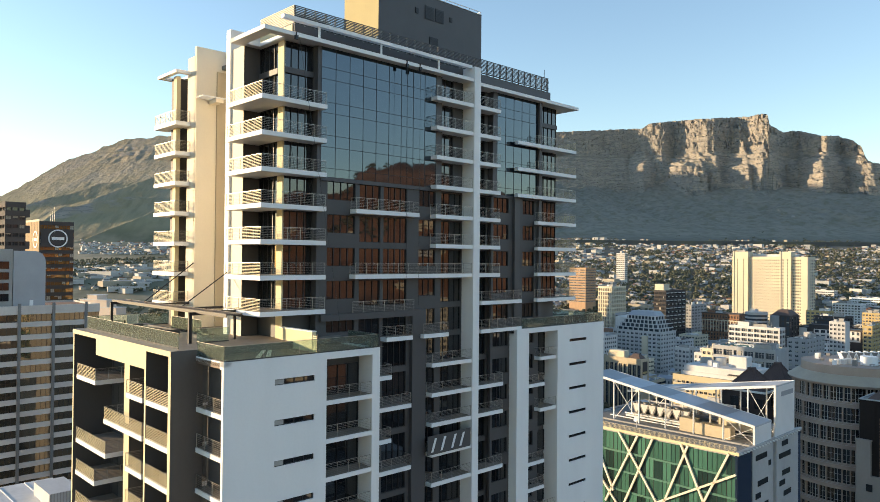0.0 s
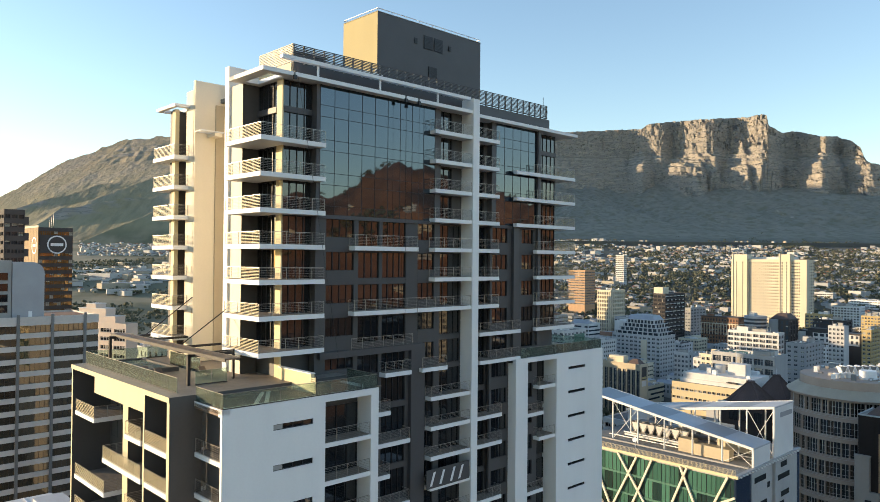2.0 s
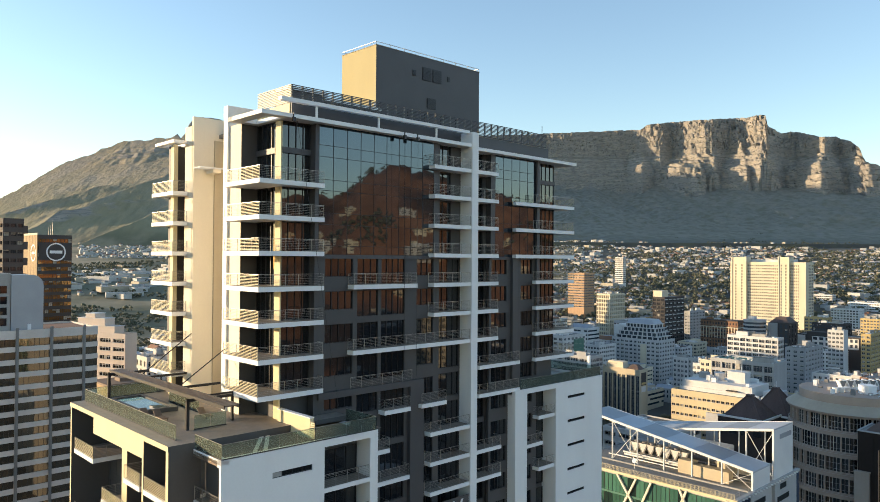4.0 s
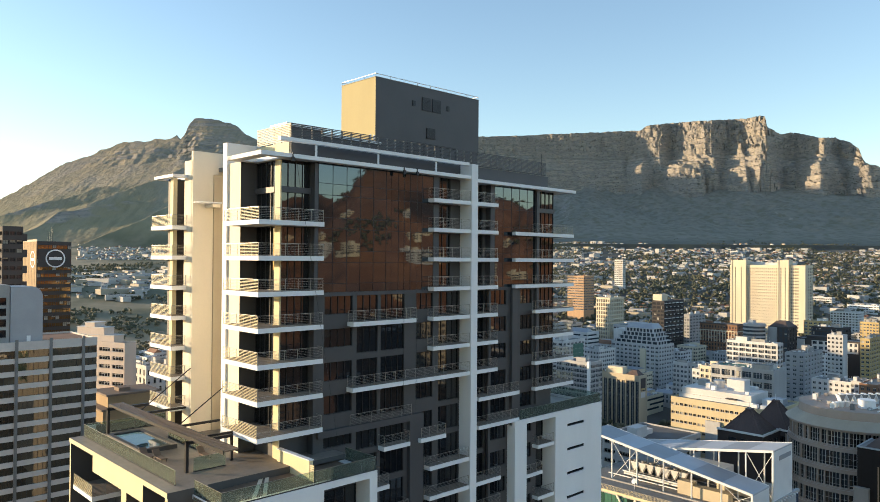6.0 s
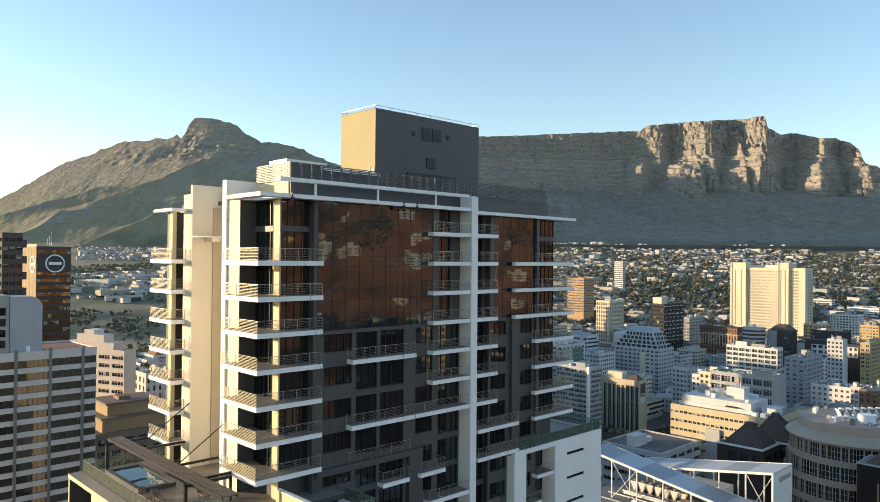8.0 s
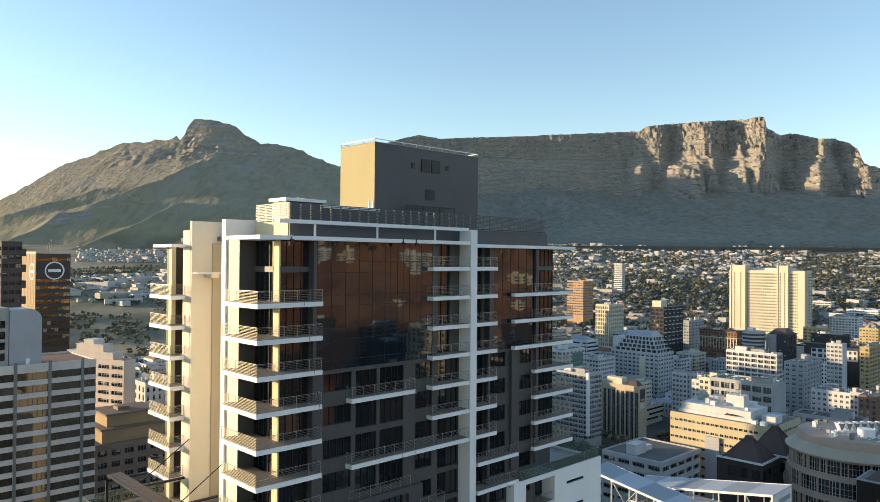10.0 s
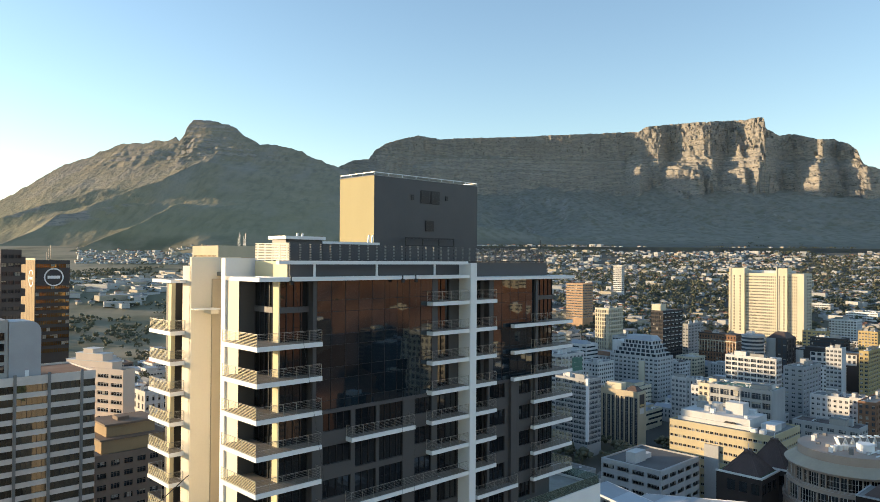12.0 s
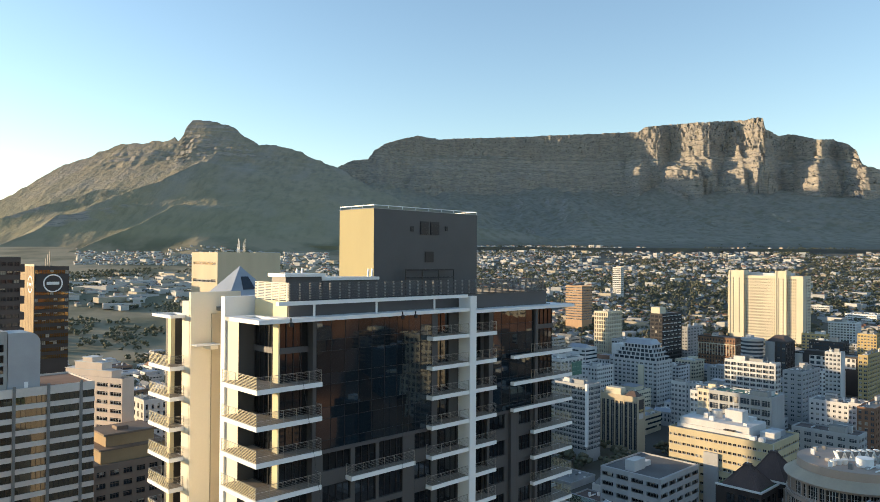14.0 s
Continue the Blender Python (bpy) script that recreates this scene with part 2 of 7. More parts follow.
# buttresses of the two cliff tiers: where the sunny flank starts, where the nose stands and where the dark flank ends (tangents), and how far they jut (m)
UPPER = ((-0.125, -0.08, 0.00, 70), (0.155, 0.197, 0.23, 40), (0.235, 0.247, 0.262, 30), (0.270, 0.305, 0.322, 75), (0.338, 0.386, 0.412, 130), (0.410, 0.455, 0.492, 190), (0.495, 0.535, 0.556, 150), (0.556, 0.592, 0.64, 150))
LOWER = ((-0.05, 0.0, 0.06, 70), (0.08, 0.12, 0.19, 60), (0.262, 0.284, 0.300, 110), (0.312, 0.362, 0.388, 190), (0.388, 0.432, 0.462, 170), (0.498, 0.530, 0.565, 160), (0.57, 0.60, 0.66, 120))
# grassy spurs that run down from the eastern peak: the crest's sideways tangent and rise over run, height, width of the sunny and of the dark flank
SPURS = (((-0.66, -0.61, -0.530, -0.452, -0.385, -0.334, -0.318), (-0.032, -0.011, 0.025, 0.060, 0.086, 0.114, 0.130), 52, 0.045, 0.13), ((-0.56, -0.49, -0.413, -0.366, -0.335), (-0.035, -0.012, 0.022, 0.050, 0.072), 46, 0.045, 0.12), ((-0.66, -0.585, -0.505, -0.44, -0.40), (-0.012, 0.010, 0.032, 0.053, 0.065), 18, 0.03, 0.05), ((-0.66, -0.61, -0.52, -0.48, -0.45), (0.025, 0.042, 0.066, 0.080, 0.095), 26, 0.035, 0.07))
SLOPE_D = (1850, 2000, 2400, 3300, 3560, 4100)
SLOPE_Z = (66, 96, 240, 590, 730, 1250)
_dd = np.linspace(1900, 4100, 441)
_rise = np.maximum.accumulate((np.interp(_dd, SLOPE_D, SLOPE_Z) - EYE_Z) / _dd)


def lean_of(p):
    """How far the peak's slope falls away to the east and to the west of its northern ridge."""
    soft = lambda u: 0.5 * (u + np.sqrt(u * u + 0.0016))
    return 0.18 * soft(-p - 0.32) + 0.15 * soft(p + 0.31)


def juts(p, table, blunt=0.85):
    s = 0 * p
    for pl, pc, pr, amp in table:
        s = s + amp * np.clip((p - pl) / (pc - pl), 0, 1) ** blunt * (1 - smooth(p, pc, pr))
    return s


def land(p, d):
    """Height of the land at depth d and sideways tangent p (front part)."""
    z = street(np.minimum(d, 2600))
    x = p * d
    # the eastern peak: a slope that looks north, cut off along its skyline, with grassy spurs, gullies and a rocky crown
    pj = p + 0.0035 * fbm(x / 120 + 3, 0 * d + 2, 3)
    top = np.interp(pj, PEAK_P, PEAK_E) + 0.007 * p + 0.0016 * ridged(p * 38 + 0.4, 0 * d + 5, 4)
    lean = lean_of(p)
    dr = np.interp(top + lean, _rise, _dd)
    z1 = np.interp(d, SLOPE_D, SLOPE_Z) - lean * d
    below = smooth(dr - d, 10, 260)
    mid = smooth(d, 1900, 2050) * smooth(dr - d, 60, 420)
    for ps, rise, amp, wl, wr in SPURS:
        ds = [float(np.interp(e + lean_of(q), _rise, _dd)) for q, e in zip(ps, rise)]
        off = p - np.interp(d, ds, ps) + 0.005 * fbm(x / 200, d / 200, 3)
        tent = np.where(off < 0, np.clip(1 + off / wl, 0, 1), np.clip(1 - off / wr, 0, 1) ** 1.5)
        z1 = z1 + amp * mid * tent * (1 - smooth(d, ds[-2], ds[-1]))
    z1 = z1 + mid * (5 * ridged((x + 0.25 * d) / 300 + 4.3, d / 1100, 4) + 1.5 * fbm(x / 50, d / 60, 4))
    rock = smooth(z1, 430, 560)
    z1 = z1 + below * rock * (11 * ridged(x / 150 + 2, d / 240, 4) + 4 * ridged(x / 44, d / 60, 3))
    z1 = z1 + (0.3 + 0.7 * below) * rock * 5 * np.sin(6.2832 * (z1 / 34 + 0.7 * fbm(x / 300, d / 300, 3)))
    behind = smooth(p, -0.06, -0.14)         # massif added unseen behind the peak's skyline, to shade the flat mountain's foot
    z1 = np.where(d < dr, z1, np.minimum(z1, np.interp(dr, SLOPE_D, SLOPE_Z) - lean * dr + (d - dr) * ((top - 0.052) * behind - 0.7 * (1 - behind))))
    z1 = np.where(d > 1850, z1, -1e3)
    # the flat-topped mountain: talus, a lower cliff, a rocky bench and an upper cliff, both cut into buttresses
    pj = p + 0.0022 * fbm(x / 90 + 9, 0 * d, 3)
    pw = p + 0.006 * fbm(x / 160 + 1.7, d / 900, 3)
    calm = 0.30 + 0.70 * smooth(p, 0.24, 0.33)
    foot0 = 4490 - 530 * np.clip((p - 0.25) / 0.36, 0, 1.15)
    fine = 13 * ridged(x / 60 + 2.7, d / 130, 3) + 6 * ridged(x / 23, d / 50 + 4, 3)
    zc = EYE_Z + (0.090 + 0.004 * vnoise(x / 420, 0 * d + 1)) * foot0
    zm = EYE_Z + (0.125 + 0.005 * vnoise(x / 300, 0 * d + 6)) * foot0
    zb = EYE_Z + (0.148 + 0.004 * vnoise(x / 350, 0 * d + 3)) * foot0
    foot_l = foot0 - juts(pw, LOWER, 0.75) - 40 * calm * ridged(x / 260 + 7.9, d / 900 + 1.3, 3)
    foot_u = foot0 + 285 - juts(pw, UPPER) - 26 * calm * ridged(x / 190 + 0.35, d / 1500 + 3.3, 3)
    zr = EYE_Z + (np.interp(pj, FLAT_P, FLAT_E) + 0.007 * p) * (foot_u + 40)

    def tiers(back):
        q = d + back
        lower = np.minimum(zc - 25 + (q - foot_l) * 1.5, zm + (q - foot_l - 120) * 0.50)
        upper = np.where(q > foot_u - 60, zb + (q - foot_u) * 3.6, -1e3)
        ledge = np.minimum(zb - 30 + (q - foot_u + 90) * 1.5, zb - 6 + (q - foot_u + 60) * 0.3)     # a low step under the upper cliff
        return np.maximum(lower, np.maximum(upper, ledge))

    zz = tiers(fine)
    crag = 13 * calm * ridged(x / 95 + zz / 170, zz / 48 + 3, 4) + 6 * ridged(x / 30 + 5, zz / 17, 3) + 0.5 * fine     # broken ledges and gullies across the face
    zz = tiers(crag)
    tt = np.clip((d - 2430) / (foot0 - 2430), 0, 1.2)
    zt = 124 + (zc - 124) * (0.55 * tt + 0.45 * tt ** 2.2)
    zt = zt + smooth(tt, 0.08, 0.5) * (46 * (1 - 0.4 * calm) * ridged(x / 380 + 5 + 0.1 * fbm(x / 200, d / 300, 2), d / 2600, 3) + 8 * ridged(x / 85, d / 330, 3) + 2.5 * fbm(x / 30, d / 40, 3))
    zt = np.where(d < foot0 + 120, np.minimum(zt, zm), -1e3)
    band = zz / 33 + 0.5 * fbm(x / 500, d / 600, 3)
    zz = zz + 5.5 * np.sin(6.2832 * band) + 3.5 * np.sin(6.2832 * band * 2.63 + 1)
    zz = np.maximum(zt, np.where(d > foot_l - 70, zz, -1e3))
    rim = zr + 2.5 * fbm(x / 30, d / 60, 3) + np.maximum(d - foot_u - 60, 0) * 0.01
    z2 = np.minimum(zz, rim)
    side = smooth(p, -0.27, -0.19)
    z2 = np.where(d > 2200, z2, -1e3) * side + (1 - side) * z1
    return np.maximum(z, np.maximum(z1, z2))


def height(theta, r):
    """Height at a bearing (radians right of the land's front) and a distance."""
    c = np.cos(theta)
    front = smooth(np.abs(theta), radians(52), radians(38))
    p, d = np.tan(np.clip(theta, -1.0, 1.0)), r * np.maximum(c, 0.5)
    zf = land(np.clip(p, -0.9, 0.9), d)
    x, y = r * np.sin(theta), r * c
    # the hill to the west, which the glass mirrors: rise by bearing, then a slope up to the crest and down behind it
    deg = np.degrees(theta) + HEAD_YAW
    rise = np.interp(deg, (40, 70, 80, 85.3, 88.5, 93.3, 95.4, 97.5, 99.1, 99.8, 102.4, 108, 120, 140, 170), (0.03, 0.05, 0.060, 0.076, 0.094, 0.114, 0.123, 0.125, 0.112, 0.094, 0.076, 0.066, 0.06, 0.05, 0.0))
    rise = rise + 0.006 * fbm(deg / 1.3, r / 500, 4)
    up = smooth(r, 180, 1500)
    hill = (75 + rise * 1500 - FLOOR) * (0.65 * up + 0.35 * up ** 2) * (1 - 0.8 * smooth(r, 1550, 3000)) + 16 * ridged(x / 300, y / 300, 3) * up * (1 - smooth(r, 1250, 1500))
    zb = FLOOR + hill * smooth(deg, 30, 60) * (1 - smooth(deg, 165, 180))
    return zf * front + zb * (1 - front)


def build_land():
    near, far = np.radians(np.linspace(-36, 36, 1000)), np.radians(np.concatenate([np.linspace(36, 130, 240)[1:], np.linspace(130, 324, 100)[1:-1]]))
    th = np.concatenate([near, far])
    plain = np.concatenate([[0.01], np.linspace(60, 900, 26), np.linspace(940, 1850, 34)])
    steps = 420
    T, R = np.meshgrid(th, np.concatenate([plain, np.linspace(1865, 4990, steps), [5100, 5250, 5400]]))
    # rows crowd where the slope rises steeply before the eye
    fine_d = np.linspace(1865, 4990, 1100)
    tn, dn = np.meshgrid(near, fine_d)
    zn = land(np.tan(tn), dn)
    seen = np.maximum.accumulate((zn - 80) / dn, axis=0)
    cost = np.vstack([np.zeros((1, len(near))), np.cumsum(np.diff(dn, axis=0) * 0.22 + 4.5 * np.diff(seen, axis=0) * dn[1:], axis=0)])
    for j in range(len(near)):
        R[len(plain):len(plain) + steps, j] = np.interp(np.linspace(0, cost[-1, j], steps), cost[:, j], fine_d)
    R = R / np.maximum(np.cos(T), 0.72)
    wrapped = (T + math.pi) % (2 * math.pi) - math.pi
    Z = height(wrapped, R)
    ang = T + radians(HEAD_YAW)
    X, Y = R * np.sin(ang), R * np.cos(ang)
    nr, nt = R.shape
    idx = np.arange(nr * nt).reshape(nr, nt)
    nxt = np.roll(idx, -1, axis=1)
    quads = np.stack([idx[:-1], idx[1:], nxt[1:], nxt[:-1]], -1).reshape(-1, 4)
    me = bpy.data.meshes.new("ground")
    me.vertices.add(nr * nt)
    me.vertices.foreach_set("co", np.stack([X, Y, Z], -1).ravel())
    me.loops.add(len(quads) * 4)
    me.loops.foreach_set("vertex_index", quads.ravel())
    me.polygons.add(len(quads))
    me.polygons.foreach_set("loop_start", np.arange(len(quads)) * 4)
    me.polygons.foreach_set("use_smooth", np.ones(len(quads), bool))
    me.update(calc_edges=True)
    me.materials.append(LAND)
    return tagged(new("ground", me), "city ground rising to green slopes and grey sandstone cliffs", "ground", kind="structure")


def ground_at(x, y):
    th = math.atan2(x, y) - radians(HEAD_YAW)
    return float(height(np.array([th]), np.array([math.hypot(x, y)]))[0])


def land_material():
    m = bpy.data.materials.new("land")
    m.use_nodes = True
    n, l = m.node_tree.nodes, m.node_tree.links
    p = n["Principled BSDF"]
    p.inputs["Roughness"].default_value = 0.95
    geo = n.new("ShaderNodeNewGeometry")
    sep = n.new("ShaderNodeSeparateXYZ")
    l.new(geo.outputs["Normal"], sep.inputs[0])
    pos = n.new("ShaderNodeSeparateXYZ")
    l.new(geo.outputs["Position"], pos.inputs[0])

    def noise_node(scale, detail, squash=1.0):
        t = n.new("ShaderNodeTexNoise")
        t.inputs["Scale"].default_value, t.inputs["Detail"].default_value = scale, detail
        mp = n.new("ShaderNodeMapping")
        mp.inputs["Scale"].default_value = squash if isinstance(squash, tuple) else (1, 1, squash)
        l.new(geo.outputs["Position"], mp.inputs["Vector"])
        l.new(mp.outputs[0], t.inputs["Vector"])
        return t.outputs["Fac"]

    def remap(v, a, b, c=0.0, d=1.0):
        r = n.new("ShaderNodeMapRange")
        for k, x in (("From Min", a), ("From Max", b), ("To Min", c), ("To Max", d)):
            r.inputs[k].default_value = x
        l.new(v, r.inputs["Value"])
        return r.outputs[0]

    def mix(f, a, b):
        x = n.new("ShaderNodeMix")
        x.data_type = "RGBA"
        for s, v in ((0, f), (6, a), (7, b)):
            if isinstance(v, tuple):
                x.inputs[s].default_value = (*v, 1)
            else:
                l.new(v, x.inputs[s])
        return x.outputs[2]

    # scrub tones lifted and greyed to stand in for distance haze
    bushes = mix(remap(noise_node(0.010, 6), 0.4, 0.62), (0.272, 0.232, 0.152), (0.325, 0.272, 0.188))
    bushes = mix(remap(noise_node(0.045, 8, (1.0, 0.30, 0.30)), 0.44, 0.66), bushes, (0.212, 0.188, 0.132))
    bushes = mix(remap(noise_node(0.007, 6, (1.0, 0.35, 0.35)), 0.52, 0.62, 0.0, 0.6), bushes, (0.300, 0.262, 0.212))
    low = mix(remap(noise_node(0.012, 6), 0.4, 0.6), (0.235, 0.225, 0.105), (0.285, 0.262, 0.128))
    bushes = mix(remap(pos.outputs["Z"], 480, 180, 0.0, 0.4), bushes, low)          # greener grass on the lower spurs
    hazed_scrub = mix(remap(noise_node(0.012, 6), 0.4, 0.6), (0.196, 0.182, 0.150), (0.240, 0.218, 0.180))
    hazed_scrub = mix(remap(noise_node(0.035, 9, (1.0, 0.6, 0.8)), 0.46, 0.62), hazed_scrub, (0.150, 0.142, 0.100))
    bushes = mix(remap(pos.outputs["X"], -300, 500, 0.0, 0.8), bushes, hazed_scrub)          # grey haze tone painted over the scrub under the flat mountain
    rock = mix(remap(noise_node(0.010, 7, 5.0), 0.42, 0.6), (0.280, 0.254, 0.222), (0.345, 0.306, 0.254))
    rock = mix(remap(noise_node(0.030, 7, 7.0), 0.50, 0.60), rock, (0.222, 0.206, 0.186))
    rock = mix(remap(noise_node(0.06, 5, 2.0), 0.58, 0.68), rock, (0.190, 0.182, 0.140))
    steep = n.new("ShaderNodeMath")
    steep.operation = "MULTIPLY_ADD"
    steep.inputs[1].default_value = 0.35
    l.new(noise_node(0.02, 5), steep.inputs[0])
    l.new(sep.outputs["Z"], steep.inputs[2])
    wild = mix(remap(steep.outputs[0], 0.84, 0.95), rock, bushes)
    east = n.new("ShaderNodeMath")
    east.operation = "SUBTRACT"
    l.new(pos.outputs["X"], east.inputs[0])
    l.new(pos.outputs["Y"], east.inputs[1])
    dry = mix(remap(noise_node(0.02, 5), 0.4, 0.6), (0.33, 0.135, 0.052), (0.45, 0.200, 0.088))
    dry = mix(remap(noise_node(0.006, 6), 0.50, 0.60), dry, (0.10, 0.055, 0.028))
    town = mix(remap(noise_node(0.02, 5), 0.42, 0.6), (0.085, 0.080, 0.070), (0.125, 0.112, 0.075))
    veld = mix(remap(noise_node(0.008, 6), 0.40, 0.58), (0.150, 0.140, 0.080), (0.300, 0.250, 0.160))
    plain = n.new("ShaderNodeMath")
    plain.operation = "MULTIPLY"
    l.new(remap(pos.outputs["X"], -60, -180), plain.inputs[0])
    l.new(remap(pos.outputs["Y"], 380, 520), plain.inputs[1])
    town = mix(plain.outputs[0], town, veld)          # the plain under the eastern peak is dry grass
    col = mix(remap(pos.outputs["Z"], 120, 165), town, wild)
    both = n.new("ShaderNodeMath")
    both.operation = "MULTIPLY"
    l.new(remap(east.outputs[0], 260, 480), both.inputs[0])
    l.new(remap(pos.outputs["Z"], FLOOR + 1, FLOOR + 14), both.inputs[1])
    col = mix(both.outputs[0], col, dry)          # the western hill's soil and dry grass, coloured red-brown for the low sun
    l.new(col, p.inputs["Base Color"])
    b = n.new("ShaderNodeBump")
    b.inputs["Strength"].default_value, b.inputs["Distance"].default_value = 0.9, 16.0
    l.new(noise_node(0.05, 8, (1.0, 0.45, 1.2)), b.inputs["Height"])
    l.new(remap(pos.outputs["Z"], 110, 260, 0.05, 0.44), b.inputs["Strength"])
    l.new(b.outputs[0], p.inputs["Normal"])
    return m


LAND = land_material()
build_land()


# ---------------------------------------------------------------- parts that many buildings share
_cache = {}


def shared(key, make):
    if key not in _cache:
        _cache[key] = make()
    return _cache[key]


def window_mesh(w, h, panes, frame=None, bar=0.05, deep=0.12, rails=()):
    """A window frame that faces -b with its lower left corner at the origin, in one piece."""
    frame = frame or FRAME

    def make():
        us = [0.0, bar]
        for i in range(1, panes):
            x = w * i / panes
            us += [x - bar / 2, x + bar / 2]
        us += [w - bar, w]
        vs = [0.0, bar]
        for r in rails:
            vs += [r - bar / 2, r + bar / 2]
        vs += [h - bar, h]
        g = Geo().plate(us, vs, lambda i, j: i % 2 == 0 or j % 2 == 0, lambda u, v, t: (u, t, v), 0, deep)
        return g.mesh("window", [frame])
    return shared(("window", round(w, 2), round(h, 2), panes, frame.name, bar, deep, rails), make)


def pane_mesh(w, h, deep, glassy):
    return shared(("sheet", round(w, 2), round(h, 2), deep, glassy.name), lambda: Geo().box(0.02, w - 0.02, deep - 0.04, deep - 0.01, 0.02, h - 0.02).mesh("pane", [glassy]))


def post_mesh(h, r=0.026, mat=None):
    return shared(("post", h, r, (mat or RAIL).name), lambda: Geo().bar((0, 0, 0), (0, 0, h), r).mesh("post", [mat or RAIL]))


def railing(parent, runs, z, h=1.05, bars=7, gap=1.25, thick=0.0095, slats=True):
    """A steel railing along straight runs of grid points, with its posts."""
    g, g2 = Geo(), Geo()
    spots = []
    for (a0, b0), (a1, b1) in runs:
        g.bar((a0, b0, z + h), (a1, b1, z + h), 0.026)
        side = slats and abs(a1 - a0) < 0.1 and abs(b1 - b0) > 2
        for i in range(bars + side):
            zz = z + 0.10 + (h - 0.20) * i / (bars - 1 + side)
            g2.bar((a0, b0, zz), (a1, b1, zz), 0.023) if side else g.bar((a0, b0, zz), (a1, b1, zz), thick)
        n = max(1, round(math.hypot(a1 - a0, b1 - b0) / gap))
        spots += [(a0 + (a1 - a0) * i / n, b0 + (b1 - b0) * i / n) for i in range(n + 1)]
    rail = part("railing", g, RAIL, parent, "brushed steel railing with horizontal bars", kind="stuff")
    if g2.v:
        part("slat_panel", g2, SLAT, parent, "slatted side panel in a sunlit tone", kind="stuff")
    seen = set()
    for a, b in spots:
        if (round(a, 1), round(b, 1)) not in seen:
            seen.add((round(a, 1), round(b, 1)))
            part("post", None, None, parent, data=post_mesh(h), at=(a, b, z))
    return rail


def balcony(parent, boxes, z, runs, thick=0.4, name="balcony", mat=None, slats=True):
    """A white concrete balcony slab of one or more boxes in plan, with its railing."""
    g = Geo()
    for a0, a1, b0, b1 in boxes:
        g.box(a0, a1, b0, b1, z, z + thick)
    s = part(name, g, [mat or WHITE], parent, "white balcony slab")
    f = Geo()
    for a0, a1, b0, b1 in boxes:
        f.box(a0 + 0.12, a1 - 0.005, b0 + 0.12, b1 - 0.005, z + thick, z + thick + 0.02)
    part("floor_tile", f, [TILE], s, "brown tiled balcony floor")
    railing(s, runs, z + thick, slats=slats)
    return s


def put_window(parent, a, b, z, w, h, panes, side="front", label="", glassy=None, deep=0.12, **kw):
    ob = part("window", None, None, parent, label, data=window_mesh(w, h, panes, deep=deep, **kw), at=(a, b, z))
    if side == "left":                      # faces -a
        ob.rotation_euler = (0, 0, radians(-90))
    elif side == "right":
        ob.rotation_euler = (0, 0, radians(90))
    pane = new("pane", pane_mesh(w, h, deep, glassy or GLASS))
    pane.parent = ob
    return ob


# ---------------------------------------------------------------- the apartment tower
Z0 = 73.7                                   # underside of the top corner balcony; storeys are 3 m
PALE2 = material("shaded_plaster", (0.50, 0.42, 0.30), 0.8, vary=0.08)
tower = thing("apartment_tower", (14, 10, FLOOR), "tall charcoal apartment tower with white balconies and mirrored glass", "building")
core = Geo()
core.box(-3.3, 35.1, 1.95, 7.96, FLOOR, 79.6)
core.box(-1.25, 35.1, 7.96, 24, FLOOR, 79.59)
part("core_wall", core, [CHAR2], tower)

# the long front: two planes of wall with openings; the bays beside the pylon lie deeper
FLUSH = [(0.75, 3.87, "w"), (4.37, 6.86, "d"), (7.25, 10.24, "d"), (11.78, 14.1, "w"), (22.95, 25.5, "w"), (28.0, 30.1, "w")]
DEEP = [(15.2, 18.5, "d"), (19.8, 22.5, "d")]


def front_wall(a0, a1, b0, bays, top=67.5):
    holes = []
    for k in range(3, 17):
        zt = Z0 + 0.4 - 3 * k
        for x0, x1, kind in bays:
            lo, hi = (zt + 0.75, zt + 2.45) if kind == "w" else (zt, zt + 2.45)
            holes.append((x0, x1, lo, hi))
            w = x1 - x0
            # a narrow slatted light beside the wide panes
            put_window(tower, x0, b0 + 0.10, lo, w, hi - lo, 4 if w > 2.9 else 3, rails=())
    part("front_wall", Geo().wall("a", a0, a1, FLOOR, top, b0, b0 + 0.3, holes), [CHAR], tower, "charcoal painted wall between the windows")


front_wall(-0.1, 14.6, 0.95, FLUSH[:4])
front_wall(14.9, 22.6, 1.6, DEEP)
front_wall(22.6, 31.0, 0.95, FLUSH[4:])
part("return_wall", Geo().box(14.6, 14.9, 0.95, 1.95, FLOOR, 79.4), [CHAR], tower)
part("return_wall", Geo().box(30.7, 31.0, 1.25, 1.95, 50, 79.4), [CHAR], tower)
part("fill_wall", Geo().box(-0.1, 14.6, 1.5, 1.95, FLOOR, 79.4), [CHAR2], tower)
part("fill_wall", Geo().box(22.7, 30.7, 1.5, 1.95, FLOOR, 79.4), [CHAR2], tower)
part("pilaster", Geo().box(26.15, 27.05, 0.55, 0.95, 54, 67.8), [CHAR2], tower)
part("pilaster", Geo().box(-0.45, -0.1, 0.85, 1.7, 50, 79.4), [CHAR2], tower)
part("pilaster", Geo().box(10.7, 12.5, 0.5, 0.95, FLOOR, 54.95), [CHAR2], tower)
part("pilaster", Geo().box(30.55, 31.05, 0.6, 1.25, 54, 79.4), [CHAR2], tower)
part("band", Geo().box(-0.1, 12.5, 0.5, 0.95, 54.95, 55.55), [CHAR2], tower)

